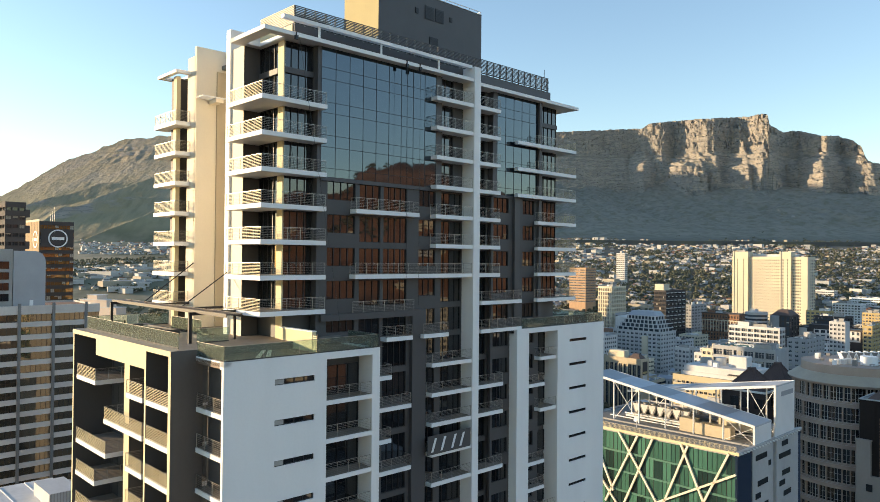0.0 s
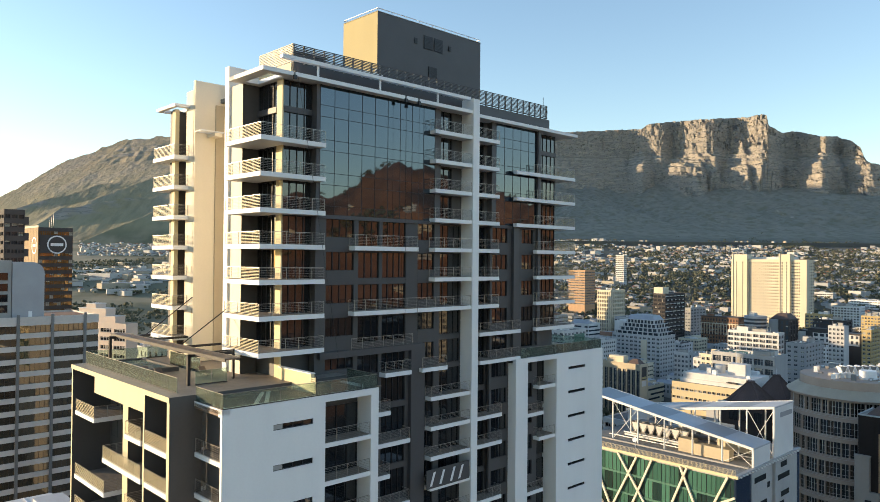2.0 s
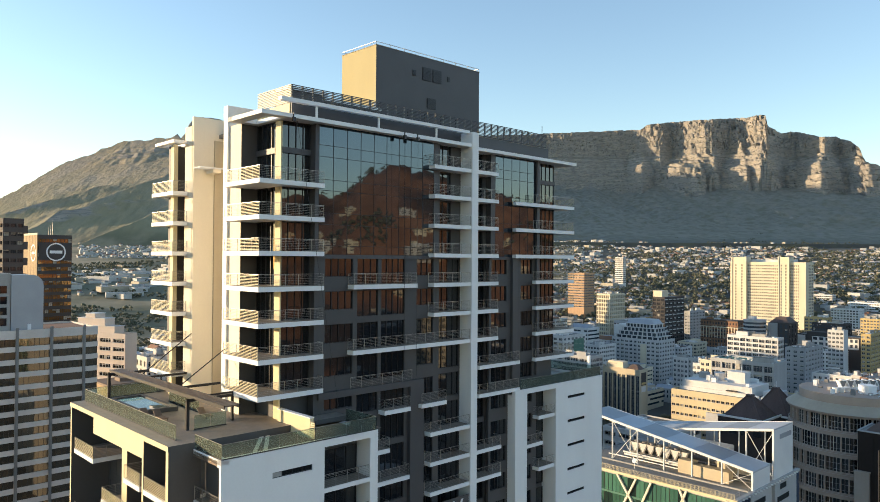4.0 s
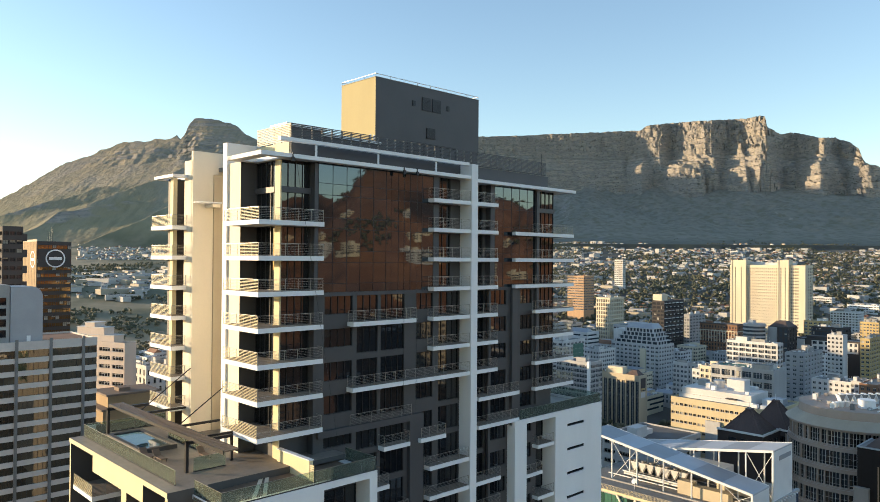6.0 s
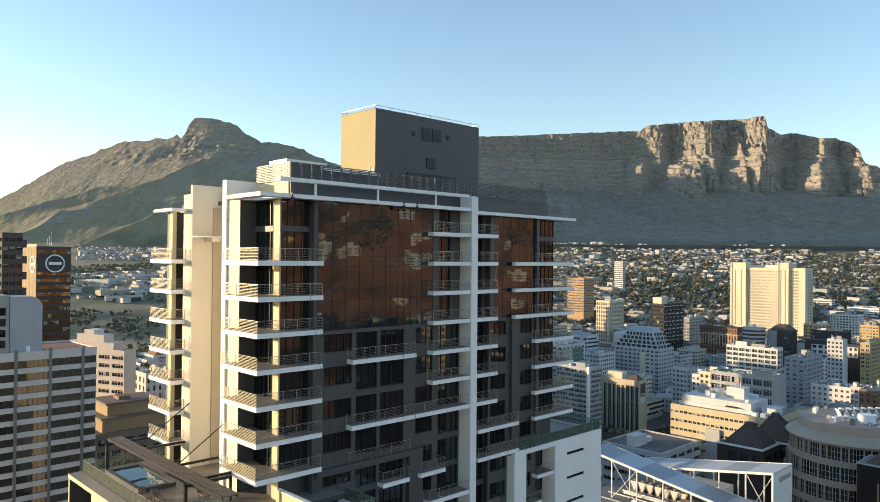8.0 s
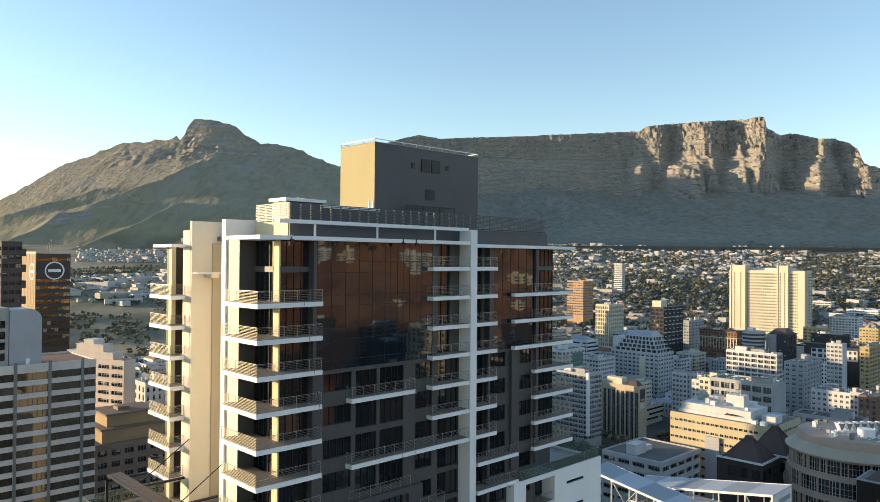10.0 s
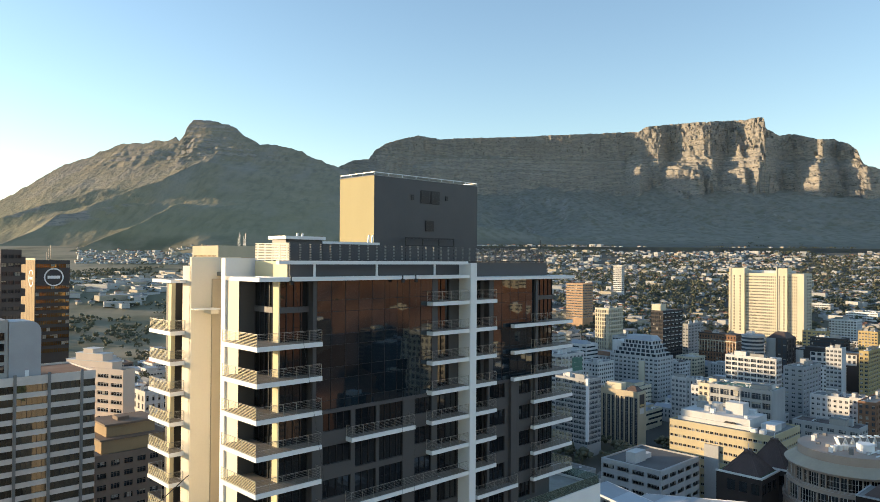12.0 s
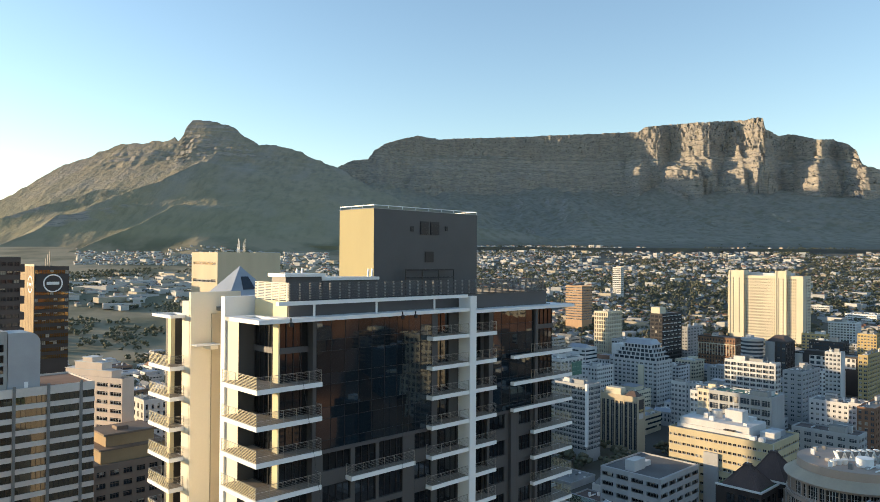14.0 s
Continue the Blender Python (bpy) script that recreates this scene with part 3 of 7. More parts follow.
# corner glazing, both ends
for k in range(-2, 7):
    zt = Z0 + 0.4 - 3 * k
    top = 79.4 if k == -1 else zt + 2.6
    if k == -2:
        continue
    if k == 0:
        part("transom", Geo().box(-3.4, -0.45, 1.5, 1.66, top - 0.05, top + 0.45), [CHAR2], tower)
        part("transom", Geo().box(31.1, 35.1, 1.5, 1.66, top - 0.05, top + 0.45), [CHAR2], tower)
        part("transom", Geo().box(-3.55, -3.42, 2.5, 5.75, top - 0.05, top + 0.45), [CHAR2], tower)
    if k == -1:
        zt, top = zt, 79.4
    put_window(tower, -3.4, 1.65, zt, 2.95, top - zt, 4)
    put_window(tower, 31.1, 1.65, zt, 4.0, top - zt, 5)
    put_window(tower, -3.42, 5.75, zt, 3.3, top - zt, 4, side="left")
    put_window(tower, 35.15, 1.7, zt, 4.0, top - zt, 4, side="right")
cc = Geo()
cc.box(-3.52, -3.38, 1.55, 2.45, 52, 79.4)
part("corner_column", cc, [CREAM], tower, "cream painted corner column")
cb = Geo()
cb.box(-5.0, -3.4, 5.75, 7.9, 52, 79.5)
# front face coloured charcoal to stand in for shade under the canopy
ob = part("end_column", cb, [PALE, CHAR], tower, "pale end column, its shaded front coloured dark")
ob.data.polygons[2].material_index = 1
fin = Geo()
fin.box(-5.2, -1.3, 7.95, 8.7, 50, 81.4)
part("white_fin", fin, [WHITE], tower)
edge = Geo()
edge.box(-1.3, 0.5, 7.95, 24, 50, 79.6)
part("side_wall", edge, [PALE], tower)

# the two curtain walls: separate panes in a dark grid
ROWS_Z = [67.85, 68.65, 70.55, 71.6, 73.6, 74.58, 76.62, 77.65, 79.45]


def curtain(a0, a1, cols):
    g = Geo()
    for i in range(cols + 1):
        a = a0 + (a1 - a0) * i / cols
        g.box(a - 0.022, a + 0.022, 0.865, 1.5, ROWS_Z[0], ROWS_Z[-1])
    for z in ROWS_Z:
        g.box(a0, a1, 0.87, 1.5, z - 0.022, z + 0.022)
    part("mullion_grid", g, [FRAME], tower)
    for i in range(cols):
        for j in range(len(ROWS_Z) - 1):
            w, h = (a1 - a0) / cols, ROWS_Z[j + 1] - ROWS_Z[j]
            key = ("pane", round(w, 2), round(h, 2))
            me = shared(key, lambda: Geo().box(-w / 2, w / 2, -0.01, 0.01, -h / 2, h / 2).mesh("glass_pane", [CURTAIN]))
            ob = part("glass_pane", None, None, tower, data=me, at=(a0 + w * (i + 0.5), 0.90, (ROWS_Z[j] + ROWS_Z[j + 1]) / 2))
            ob.rotation_euler = (radians(random.gauss(0, 0.10)), 0, radians(random.gauss(0, 0.10)))


curtain(-0.05, 14.0, 9)
curtain(23.4, 30.5, 5)
part("curtain_sill", Geo().box(-0.1, 14.6, 0.8, 1.5, 67.5, 67.84), [CHAR2], tower)
part("curtain_sill", Geo().box(22.6, 30.6, 0.8, 1.5, 67.5, 67.84), [CHAR2], tower)
part("jamb", Geo().box(14.0, 14.6, 0.87, 1.5, 67.84, 79.45), [CHAR2], tower)
part("jamb", Geo().box(22.7, 23.4, 0.87, 1.5, 67.84, 79.45), [CHAR2], tower)
# recessed bays beside the pylon above the curtain sill
for k in (-1, 0, 1, 2):
    zt = Z0 + 0.4 - 3 * k
    put_window(tower, 15.0, 1.72, zt, 2.2, 2.5, 2)
    put_window(tower, 20.0, 1.72, zt, 2.2, 2.5, 2)
up = Geo()
up.wall("a", 14.9, 22.7, 67.5, 79.4, 1.62, 1.95, [(x, x + 2.2, Z0 + 0.4 - 3 * k, Z0 + 2.9 - 3 * k) for x in (15.0, 20.0) for k in (-1, 0, 1, 2)])
part("bay_wall", up, [CHAR], tower)

pylon = Geo()
pylon.box(18.65, 19.6, -0.12, 0.45, FLOOR, 81.05)
pylon.box(18.65, 18.95, 0.45, 1.62, FLOOR, 81.05)
part("pylon", pylon, [WHITE], tower, "full-height white pylon")

# balconies
for k in range(0, 7):
    z = Z0 - 3 * k
    balcony(tower, [(-6.45, 0.0, 0, 1.6), (-6.45, -3.5, 1.6, 6.1)], z,
            [((-6.4, 0.06), (-0.06, 0.06)), ((-6.4, 0.06), (-6.4, 6.0)), ((-0.06, 0.06), (-0.06, 1.55))])
for k in range(-1, 13):
    z = Z0 - 3 * k
    if k not in (5, 6, 7):
        a0 = 12.95 if k > 7 else 13.3
        balcony(tower, [(a0, 14.9, 0, 0.92), (14.9, 18.64, 0, 1.6)], z, [((a0 + 0.06, 0.06), (18.6, 0.06)), ((a0 + 0.06, 0.06), (a0 + 0.06, 0.9))])
    if k <= 5 or k in (9, 10, 12):
        a1 = 23.06 if k <= 5 else 23.7
        balcony(tower, [(19.61, a1, 0, 1.6)], z, [((19.64, 0.06), (a1 - 0.06, 0.06)), ((a1 - 0.06, 0.06), (a1 - 0.06, 1.55))])
balcony(tower, [(3.25, 14.9, 0, 0.95), (14.9, 18.64, 0, 1.6)], Z0 - 15, [((3.3, 0.06), (18.6, 0.06)), ((3.3, 0.06), (3.3, 0.9))])
balcony(tower, [(3.28, 11.07, 0, 0.95)], Z0 - 9, [((3.34, 0.06), (11.0, 0.06)), ((3.34, 0.06), (3.34, 0.9)), ((11.0, 0.06), (11.0, 0.9))])
balcony(tower, [(20.1, 26.8, 0, 1.6)], Z0 - 18, [((20.15, 0.06), (26.75, 0.06)), ((20.15, 0.06), (20.15, 1.55)), ((26.75, 0.06), (26.75, 1.55))])
balcony(tower, [(20.1, 26.8, 0, 1.6)], Z0 - 21.05, [((20.15, 0.06), (26.6, 0.06)), ((20.15, 0.06), (20.15, 1.55))])
balcony(tower, [(7.0, 10.3, 0, 1.6)], Z0 - 21, [((7.05, 0.06), (10.25, 0.06)), ((7.05, 0.06), (7.05, 1.55)), ((10.25, 0.06), (10.25, 1.55))])
balcony(tower, [(11.75, 15.2, 0, 1.6)], Z0 - 21, [((11.8, 0.06), (15.15, 0.06)), ((15.15, 0.06), (15.15, 1.55))])
for k in (8, 10):
    balcony(tower, [(3.0, 7.7, 0, 1.6)], Z0 - 3 * k - 0.6, [((3.0, 0.06), (7.65, 0.06)), ((7.65, 0.06), (7.65, 1.55))])
for k in (9, 11, 13):
    balcony(tower, [(3.0, 10.2, 0, 1.6)], Z0 - 3 * k - 0.6, [((3.0, 0.06), (10.15, 0.06)), ((10.15, 0.06), (10.15, 1.55))])
railing(tower, [((3.4, 0.56), (10.9, 0.56))], 55.55)
for k in range(0, 7):
    a0 = 26.0 if k < 3 else 29.6
    z = Z0 - 3 * k
    balcony(tower, [(a0, 31.0, 0, 0.55), (31.0, 37.1, 0, 1.6), (35.2, 37.1, 1.6, 6)], z, [((29.7, 0.06), (37.04, 0.06)), ((37.04, 0.06), (37.04, 5.9)), ((29.7, 0.06), (29.7, 0.5))])

# the canopy, the beam over it, the parapet and the louvred screen
can = Geo()
can.box(-6.3, 18.64, 0.0, 0.9, 79.45, 79.8)
can.box(-6.3, -5.2, 0.9, 5.9, 79.45, 79.8)
can.box(-6.3, -3.3, 5.0, 5.9, 79.451, 79.801)
can.box(-3.9, -3.3, 0.9, 5.0, 79.45, 79.8)
can.box(-3.3, 18.64, 0.9, 3.4, 79.5, 79.78)
can.box(19.6, 37.5, 0.0, 3.4, 79.2, 79.55)
can.box(35.1, 37.5, 3.4, 9, 79.2, 79.55)
part("canopy", can, [WHITE], tower, "flat white roof canopy with an open corner")
beam = part("roof_beam", Geo().box(-4.3, 18.64, 0.25, 0.75, 80.9, 81.22), [WHITE], tower)
for a in (-0.6, 6.4, 13.95):
    part("beam_post", Geo().cyl(a, 0.5, 79.8, 80.9, 0.11, sides=12), [WHITE], beam)
part("parapet", Geo().box(-2.3, 34.2, 1.85, 2.05, 79.5, 81.15), [CHAR2], tower)
part("parapet", Geo().box(34.0, 34.2, 2.05, 24, 79.5, 81.15), [CHAR2], tower)
part("side_parapet", Geo().box(-2.4, -2.2, 2.05, 7.6, 79.5, 81.15), [CREAM], tower)
part("roof", Geo().box(-2.2, 34.0, 2.05, 24, 79.6, 80.0), [ROOF], tower, "grey roof membrane")
scr = part("louvre_screen", Geo().bar((-2.4, 1.73, 81.22), (33.6, 1.73, 81.22), 0.04), [FRAME], tower, "dark louvred roof screen")
for i in range(11):
    z = 81.25 + 0.145 * i
    part("slat", Geo().box(-2.4, 33.6, 1.68, 1.76, z, z + 0.068), [CHAR2], scr)
    part("slat", Geo().box(-2.44, -2.36, 1.76, 7.5, z, z + 0.088), [PALE], scr, "pale louvre slat")
# posts in a paler grey, to read as sunlit through the slats
for i in range(34):
    a = -2.3 + 35.8 * i / 33
    part("post", None, None, scr, data=shared("scrpost", lambda: Geo().box(-0.06, 0.06, 0, 0.14, 0, 1.62).mesh("post", [CONC])), at=(a, 1.76, 81.15))
for i in range(5):
    part("post", None, None, scr, data=shared("scrpost2", lambda: Geo().box(0, 0.12, -0.06, 0.06, 0, 1.62).mesh("post", [WHITE])), at=(-2.36, 2.2 + 1.25 * i, 81.15))

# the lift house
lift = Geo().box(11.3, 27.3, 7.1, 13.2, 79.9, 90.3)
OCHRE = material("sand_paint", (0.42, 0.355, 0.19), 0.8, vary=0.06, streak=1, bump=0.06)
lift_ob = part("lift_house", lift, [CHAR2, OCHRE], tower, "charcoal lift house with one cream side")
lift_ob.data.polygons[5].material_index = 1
for a0, a1, z0, z1 in ((17.97, 19.28, 87.72, 89.2), (19.53, 20.87, 87.72, 89.2), (16.5, 16.95, 88.0, 88.6), (21.85, 22.25, 88.2, 88.75), (18.69, 20.0, 84.6, 85.8)):
    g = Geo().box(a0, a1, 7.02, 7.1, z0, z1)
    for i in range(int((z1 - z0) / 0.15)):
        g.box(a0 + 0.05, a1 - 0.05, 6.99, 7.03, z0 + 0.05 + 0.15 * i, z0 + 0.11 + 0.15 * i)
    part("vent", g, [FRAME], lift_ob)
rim = Geo()
rim.box(11.25, 27.35, 7.05, 13.25, 90.3, 90.36)
part("rim", rim, [CONC], lift_ob)
g = Geo()
ring = [(11.35, 7.15), (27.25, 7.15), (27.25, 13.15), (11.35, 13.15)]
for i in range(4):
    (a0, b0), (a1, b1) = ring[i], ring[(i + 1) % 4]
    g.bar((a0, b0, 90.68), (a1, b1, 90.68), 0.05)
    n = 8 if i % 2 == 0 else 3
    for j in range(n):
        a, b = a0 + (a1 - a0) * j / n, b0 + (b1 - b0) * j / n
        g.bar((a, b, 90.4), (a, b, 90.68), 0.045)
part("roof_rail", g, [STEEL], lift_ob)

# the rear wing with its pale walls
wing_ob = part("rear_wing", Geo().box(-4.88, 0.5, 15.7, 17.5, 40, 80.6), [PALE], tower, "pale cream rear wing")
part("wing_parapet", Geo().box(-4.88, 0.5, 15.55, 15.95, 40, 81.5), [PALE], wing_ob)
part("wing_body", Geo().box(-5.2, 4, 19.5, 20.6, 40, 79.0), [CHAR], wing_ob)
part("wing_column", Geo().box(-5.5, -5.08, 18.7, 19.4, 40, 79.0), [CREAM], wing_ob)
# darker strip stands in for shade at the end of the wing wall
part("wing_recess", Geo().box(-2.75, 0.48, 15.35, 15.54, 40, 79.3), [PALE2], wing_ob)
cn = Geo()
cn.box(-6.4, -4.0, 16.8, 17.3, 78.9, 79.2)
cn.box(-6.4, -4.0, 20.8, 21.3, 78.9, 79.2)
cn.box(-6.4, -5.95, 17.3, 20.8, 78.9, 79.2)
cn.box(-4.4, -4.0, 17.3, 20.8, 78.9, 79.2)
part("wing_canopy", cn, [WHITE], wing_ob, "open white canopy frame")
part("wing_brise", Geo().box(-3.6, -2.8, 13.9, 15.5, 75.9, 76.25), [PALE], wing_ob)
for i in range(5):
    part("brise_slat", Geo().box(-5.0, -2.6, 13.9 + 0.32 * i, 14.02 + 0.32 * i, 76.3, 76.42), [WHITE], wing_ob)
for k in range(0, 7):
    z = Z0 - 3 * k
    balcony(tower, [(-6.4, -4.9, 16.8, 22.0), (-4.9, -3.9, 17.55, 18.5)], z, [((-6.35, 16.86), (-6.35, 21.9)), ((-6.35, 16.86), (-4.95, 16.86)), ((-6.35, 21.9), (-4.95, 21.9))])


# ---------------------------------------------------------------- the podium blocks in front
podium = thing("podium_block", (-7, 10, FLOOR), "dark podium block with yellow-cream frame, balconies and roof terrace", "building")
g = Geo()
g.box(-10.6, -3.0, -0.75, 21.4, FLOOR, 53.2)
part("podium_wall", g, [CHAR], podium)
# sunlit faces and strips of the frame coloured cream, shaded faces charcoal
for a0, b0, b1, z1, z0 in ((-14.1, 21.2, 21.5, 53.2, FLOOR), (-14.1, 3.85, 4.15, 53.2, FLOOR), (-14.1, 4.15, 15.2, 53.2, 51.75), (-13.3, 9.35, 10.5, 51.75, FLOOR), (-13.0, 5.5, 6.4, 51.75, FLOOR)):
    ob = part("frame_member", Geo().box(a0, -10.6, b0, b1, z0, z1), [CHAR, CREAM], podium, "dark frame member, its sunlit front coloured cream")
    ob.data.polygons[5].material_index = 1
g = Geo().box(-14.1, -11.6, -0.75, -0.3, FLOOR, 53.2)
o = part("front_fin", g, [CHAR, CREAM], podium, "charcoal front fin, its sunlit edge coloured cream")
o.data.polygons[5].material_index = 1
slab = part("podium_roof", Geo().box(-14.15, 2.0, -0.78, 21.55, 53.2, 53.6), [TILE, CREAM, CHAR], podium, "paved terrace slab, its sunlit edge coloured cream")
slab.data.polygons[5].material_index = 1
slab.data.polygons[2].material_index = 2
for k in range(0, 11):
    z = 49.0 - 3 * k
    put_window(podium, -10.62, 20.8, z + 0.4, 4.5, 2.4, 3, side="left")
    put_window(podium, -10.62, 9.0, z + 0.4, 2.2, 2.4, 2, side="left")
    put_window(podium, -10.62, 3.4, z + 0.4, 3.3, 2.4, 2, side="left")
    if k != 1:
        b0 = 12.6 if k == 2 else 15.3
        balcony(podium, [(-14.1, -10.6, b0, 20.4)], z, [((-14.05, b0 + 0.05), (-14.05, 20.35)), ((-14.05, b0 + 0.05), (-10.65, b0 + 0.05))])
        balcony(podium, [(-14.1, -10.6, 4.6, 8.0)], z, [((-14.05, 4.65), (-14.05, 7.95)), ((-14.05, 7.95), (-12.45, 7.95))])
    else:
        balcony(podium, [(-14.1, -10.6, 4.6, 13.1)], z, [((-14.05, 4.65), (-14.05, 13.05)), ((-14.05, 13.05), (-10.65, 13.05))])
    balcony(podium, [(-14.1, -10.6, -0.3, 3.85)], z, [((-14.05, -0.25), (-14.05, 3.8))])

block = thing("white_block", (-5, -2, FLOOR), "white plastered block with strip windows and framed balconies", "building")
ZB = 53.1
g = Geo()
strips = [(-8.07, -4.53, 51.0 - 3.05 * i, 51.45 - 3.05 * i) for i in range(11)]
zs = [52.55] + [z for s in strips for z in (s[3], s[2])] + [FLOOR]
g.box(-12.2, -8.07, -5.2, -4.9, FLOOR, 52.55)
g.box(-4.53, -3.4, -5.2, -4.9, FLOOR, 52.55)
for i in range(0, len(zs), 2):
    g.box(-8.07, -4.53, -5.2, -4.9, zs[i + 1], zs[i])
g.box(-3.4, 1.2, -5.2, -4.6, 52.55, ZB)
g.box(-12.2, -3.4, -5.2, -4.6, 52.55, ZB)
g.box(1.2, 2.0, -5.2, -0.75, FLOOR, ZB)
g.box(-12.2, -11.6, -5.2, -0.76, 52.75, ZB + 0.01)
part("white_wall", g, [WHITE], block)
g = Geo()
g.box(-11.2, -3.4, -4.9, -0.76, FLOOR, 52.5)
g.box(-3.4, 1.2, -3.3, -0.76, FLOOR, 52.5)
g.box(-3.4, -3.2, -4.9, -3.3, FLOOR, 52.5)
part("inner_wall", g, [CHAR], block)
for s in strips:
    put_window(block, s[0], -5.1, s[2], s[1] - s[0], s[3] - s[2], 4, deep=0.1)
    part("blind", Geo().box(s[0] + 0.06, s[0] + 0.84, -5.09, -5.085, s[2] + 0.05, s[3] - 0.05), [CONC], block, "pale blind behind glass")
for k in range(0, 11):
    z = 48.9 - 3.05 * k
    balcony(block, [(-3.4, 1.2, -5.18, -3.3)], z, [((-3.35, -5.1), (1.15, -5.1))], thick=0.35)
    put_window(block, -3.2, -3.42, z + 0.35, 4.3, 2.5, 4)
    balcony(block, [(-12.15, -11.2, -4.88, -0.78)], z + 0.05, [((-12.1, -4.85), (-12.1, -0.85))], thick=0.35, slats=False)
part("block_roof", Geo().box(-12.2, 2.0, -4.6, -0.79, 52.6, 53.0), [DECK], block, "timber terrace deck")
part("block_roof", Geo().box(2.0, 3.2, -0.75, 1.6, 52.6, 53.0), [PAVE], block)

right = thing("white_wing", (34, 4, FLOOR), "white plastered wing with slit windows and a glazed terrace edge", "building")
g = Geo()
ZR = 52.75
slits = [(35.65, 39.2, 50.65 - 2.93 * i, 51.0 - 2.93 * i) for i in range(12)]
zs = [52.2] + [z for s in slits for z in (s[3], s[2])] + [FLOOR]
g.box(33.6, 35.65, -0.2, 0.1, FLOOR, 52.2)
g.box(39.2, 43.0, -0.2, 0.1, FLOOR, 52.2)
for i in range(0, len(zs), 2):
    g.box(35.65, 39.2, -0.2, 0.1, zs[i + 1], zs[i])
g.box(25.8, 43.0, -0.2, 0.3, 52.2, ZR)
g.box(25.8, 27.9, -0.2, 1.3, FLOOR, 52.2)
g.box(33.3, 33.6, -0.2, 1.9, FLOOR, 52.2)
g.box(42.6, 43.0, 0.1, 20, FLOOR, ZR)
part("white_wall", g, [WHITE], right)
g = Geo()
g.box(33.6, 42.6, 0.2, 20, FLOOR, 52.2)
g.box(27.9, 33.6, 1.9, 20, FLOOR, 52.2)
part("inner_wall", g, [CHAR], right)
part("terrace_floor", Geo().box(26.9, 42.6, 0.3, 20, 52.2, 52.5), [PAVE], right)
for s in slits:
    put_window(right, s[0], -0.1, s[2], s[1] - s[0], s[3] - s[2], 4, deep=0.1)
for k in range(8):
    z = 49.2 - 3 * k
    put_window(right, 28.2, 1.75, z + 0.6, 2.2, 2.2, 2)
    put_window(right, 31.0, 1.75, z + 0.4, 2.3, 2.5, 2)
    if k in (0, 2, 6):
        balcony(right, [(30.3, 33.3, 0, 1.9)], z - 0.35, [((30.35, 0.06), (33.3, 0.06)), ((30.35, 0.06), (30.35, 1.8))])
    if k in (1, 4, 5):
        balcony(right, [(27.9, 31.1, 0, 1.9)], z - 0.35, [((27.9, 0.06), (31.05, 0.06)), ((31.05, 0.06), (31.05, 1.8))])


# ---------------------------------------------------------------- the roof terrace on the podium, with its pool and pergola
def glass_rail(name, a0, b0, a1, b1, z, h, label, n=None):
    """A frameless glass balustrade of single panes along a straight line."""
    t = thing(name, (a0, b0, z), label, "balustrade", "glass balustrades of the terraces")
    length = math.hypot(a1 - a0, b1 - b0)
    n = n or max(1, round(length / 1.6))
    ua, ub = (a1 - a0) / length, (b1 - b0) / length
    for i in range(n):
        s0, s1 = length * i / n + 0.015, length * (i + 1) / n - 0.015
        pts = [(a0 + ua * s + nb * -ub, b0 + ub * s + nb * ua) for s, nb in ((s0, -0.008), (s1, -0.008), (s1, 0.008), (s0, 0.008))]
        ob = part("pane", Geo().prism([(x, y, z) for x, y in pts], [(x, y, z + h) for x, y in pts]), [CLEAR], t)
        ob.visible_shadow = False
    part("base_channel", Geo().bar((a0, b0, z + 0.04), (a1, b1, z + 0.04), 0.05), [FRAME], t)
    part("top_rail", Geo().bar((a0, b0, z + h + 0.01), (a1, b1, z + h + 0.01), 0.018), [RAIL], t)
    return t


glass_rail("glass_balustrade", -12.95, 0.6, -12.95, 21.2, 53.6, 1.15, "clear glass balustrade along the podium terrace edge")
glass_rail("glass_balustrade", -10.4, 3.0, -7.6, 3.0, 53.6, 1.15, "clear glass balustrade across the podium terrace")
glass_rail("glass_balustrade", -12.95, 21.2, -5.0, 21.2, 53.6, 1.15, "clear glass balustrade at the terrace's far end")
glass_rail("glass_balustrade", -7.2, 8.9, -7.2, 15.3, 53.6, 1.3, "clear glass screen beside the pool")
glass_rail("glass_balustrade", -12.1, -5.1, -12.1, -0.8, 53.1, 1.1, "clear glass balustrade on the white block's short side")
glass_rail("glass_balustrade", -12.1, -5.1, 1.9, -5.1, 53.1, 1.1, "clear glass balustrade over the white wall")
glass_rail("glass_balustrade", 1.9, -5.1, 1.9, -0.8, 53.1, 1.1, "clear glass balustrade on the white block's far side")
glass_rail("glass_balustrade", 26.9, 0.0, 42.9, 0.0, 52.75, 1.1, "clear glass balustrade over the white wing")
glass_rail("glass_balustrade", 42.9, 0.0, 42.9, 9.0, 52.75, 1.1, "clear glass balustrade on the wing's short side")

pool = thing("plunge_pool", (-9.9, 15, 53.6), "small blue plunge pool in a dark raised surround", "pool")
part("surround", Geo().plate([-11.6, -11.2, -8.6, -8.2], [11.0, 11.4, 18.6, 19.0], lambda i, j: not (i == 1 and j == 1), lambda u, v, t: (u, v, t), 53.6, 54.0), [CHAR], pool, "dark stone pool surround")
part("water", Geo().box(-11.2, -8.6, 11.4, 18.6, 53.6, 53.9), [WATER], pool, "still blue water")
bench = thing("planter_wall", (-2.6, 0.9, 53.0), "long cream planter wall beside the tower's foot", "planter")
part("wall", Geo().box(-3.75, -3.4, -3.6, 1.3, 53.0, 54.6), [CREAM], bench)
part("coping", Geo().box(-3.8, -3.35, -3.65, 1.35, 54.6, 54.68), [WHITE], bench)
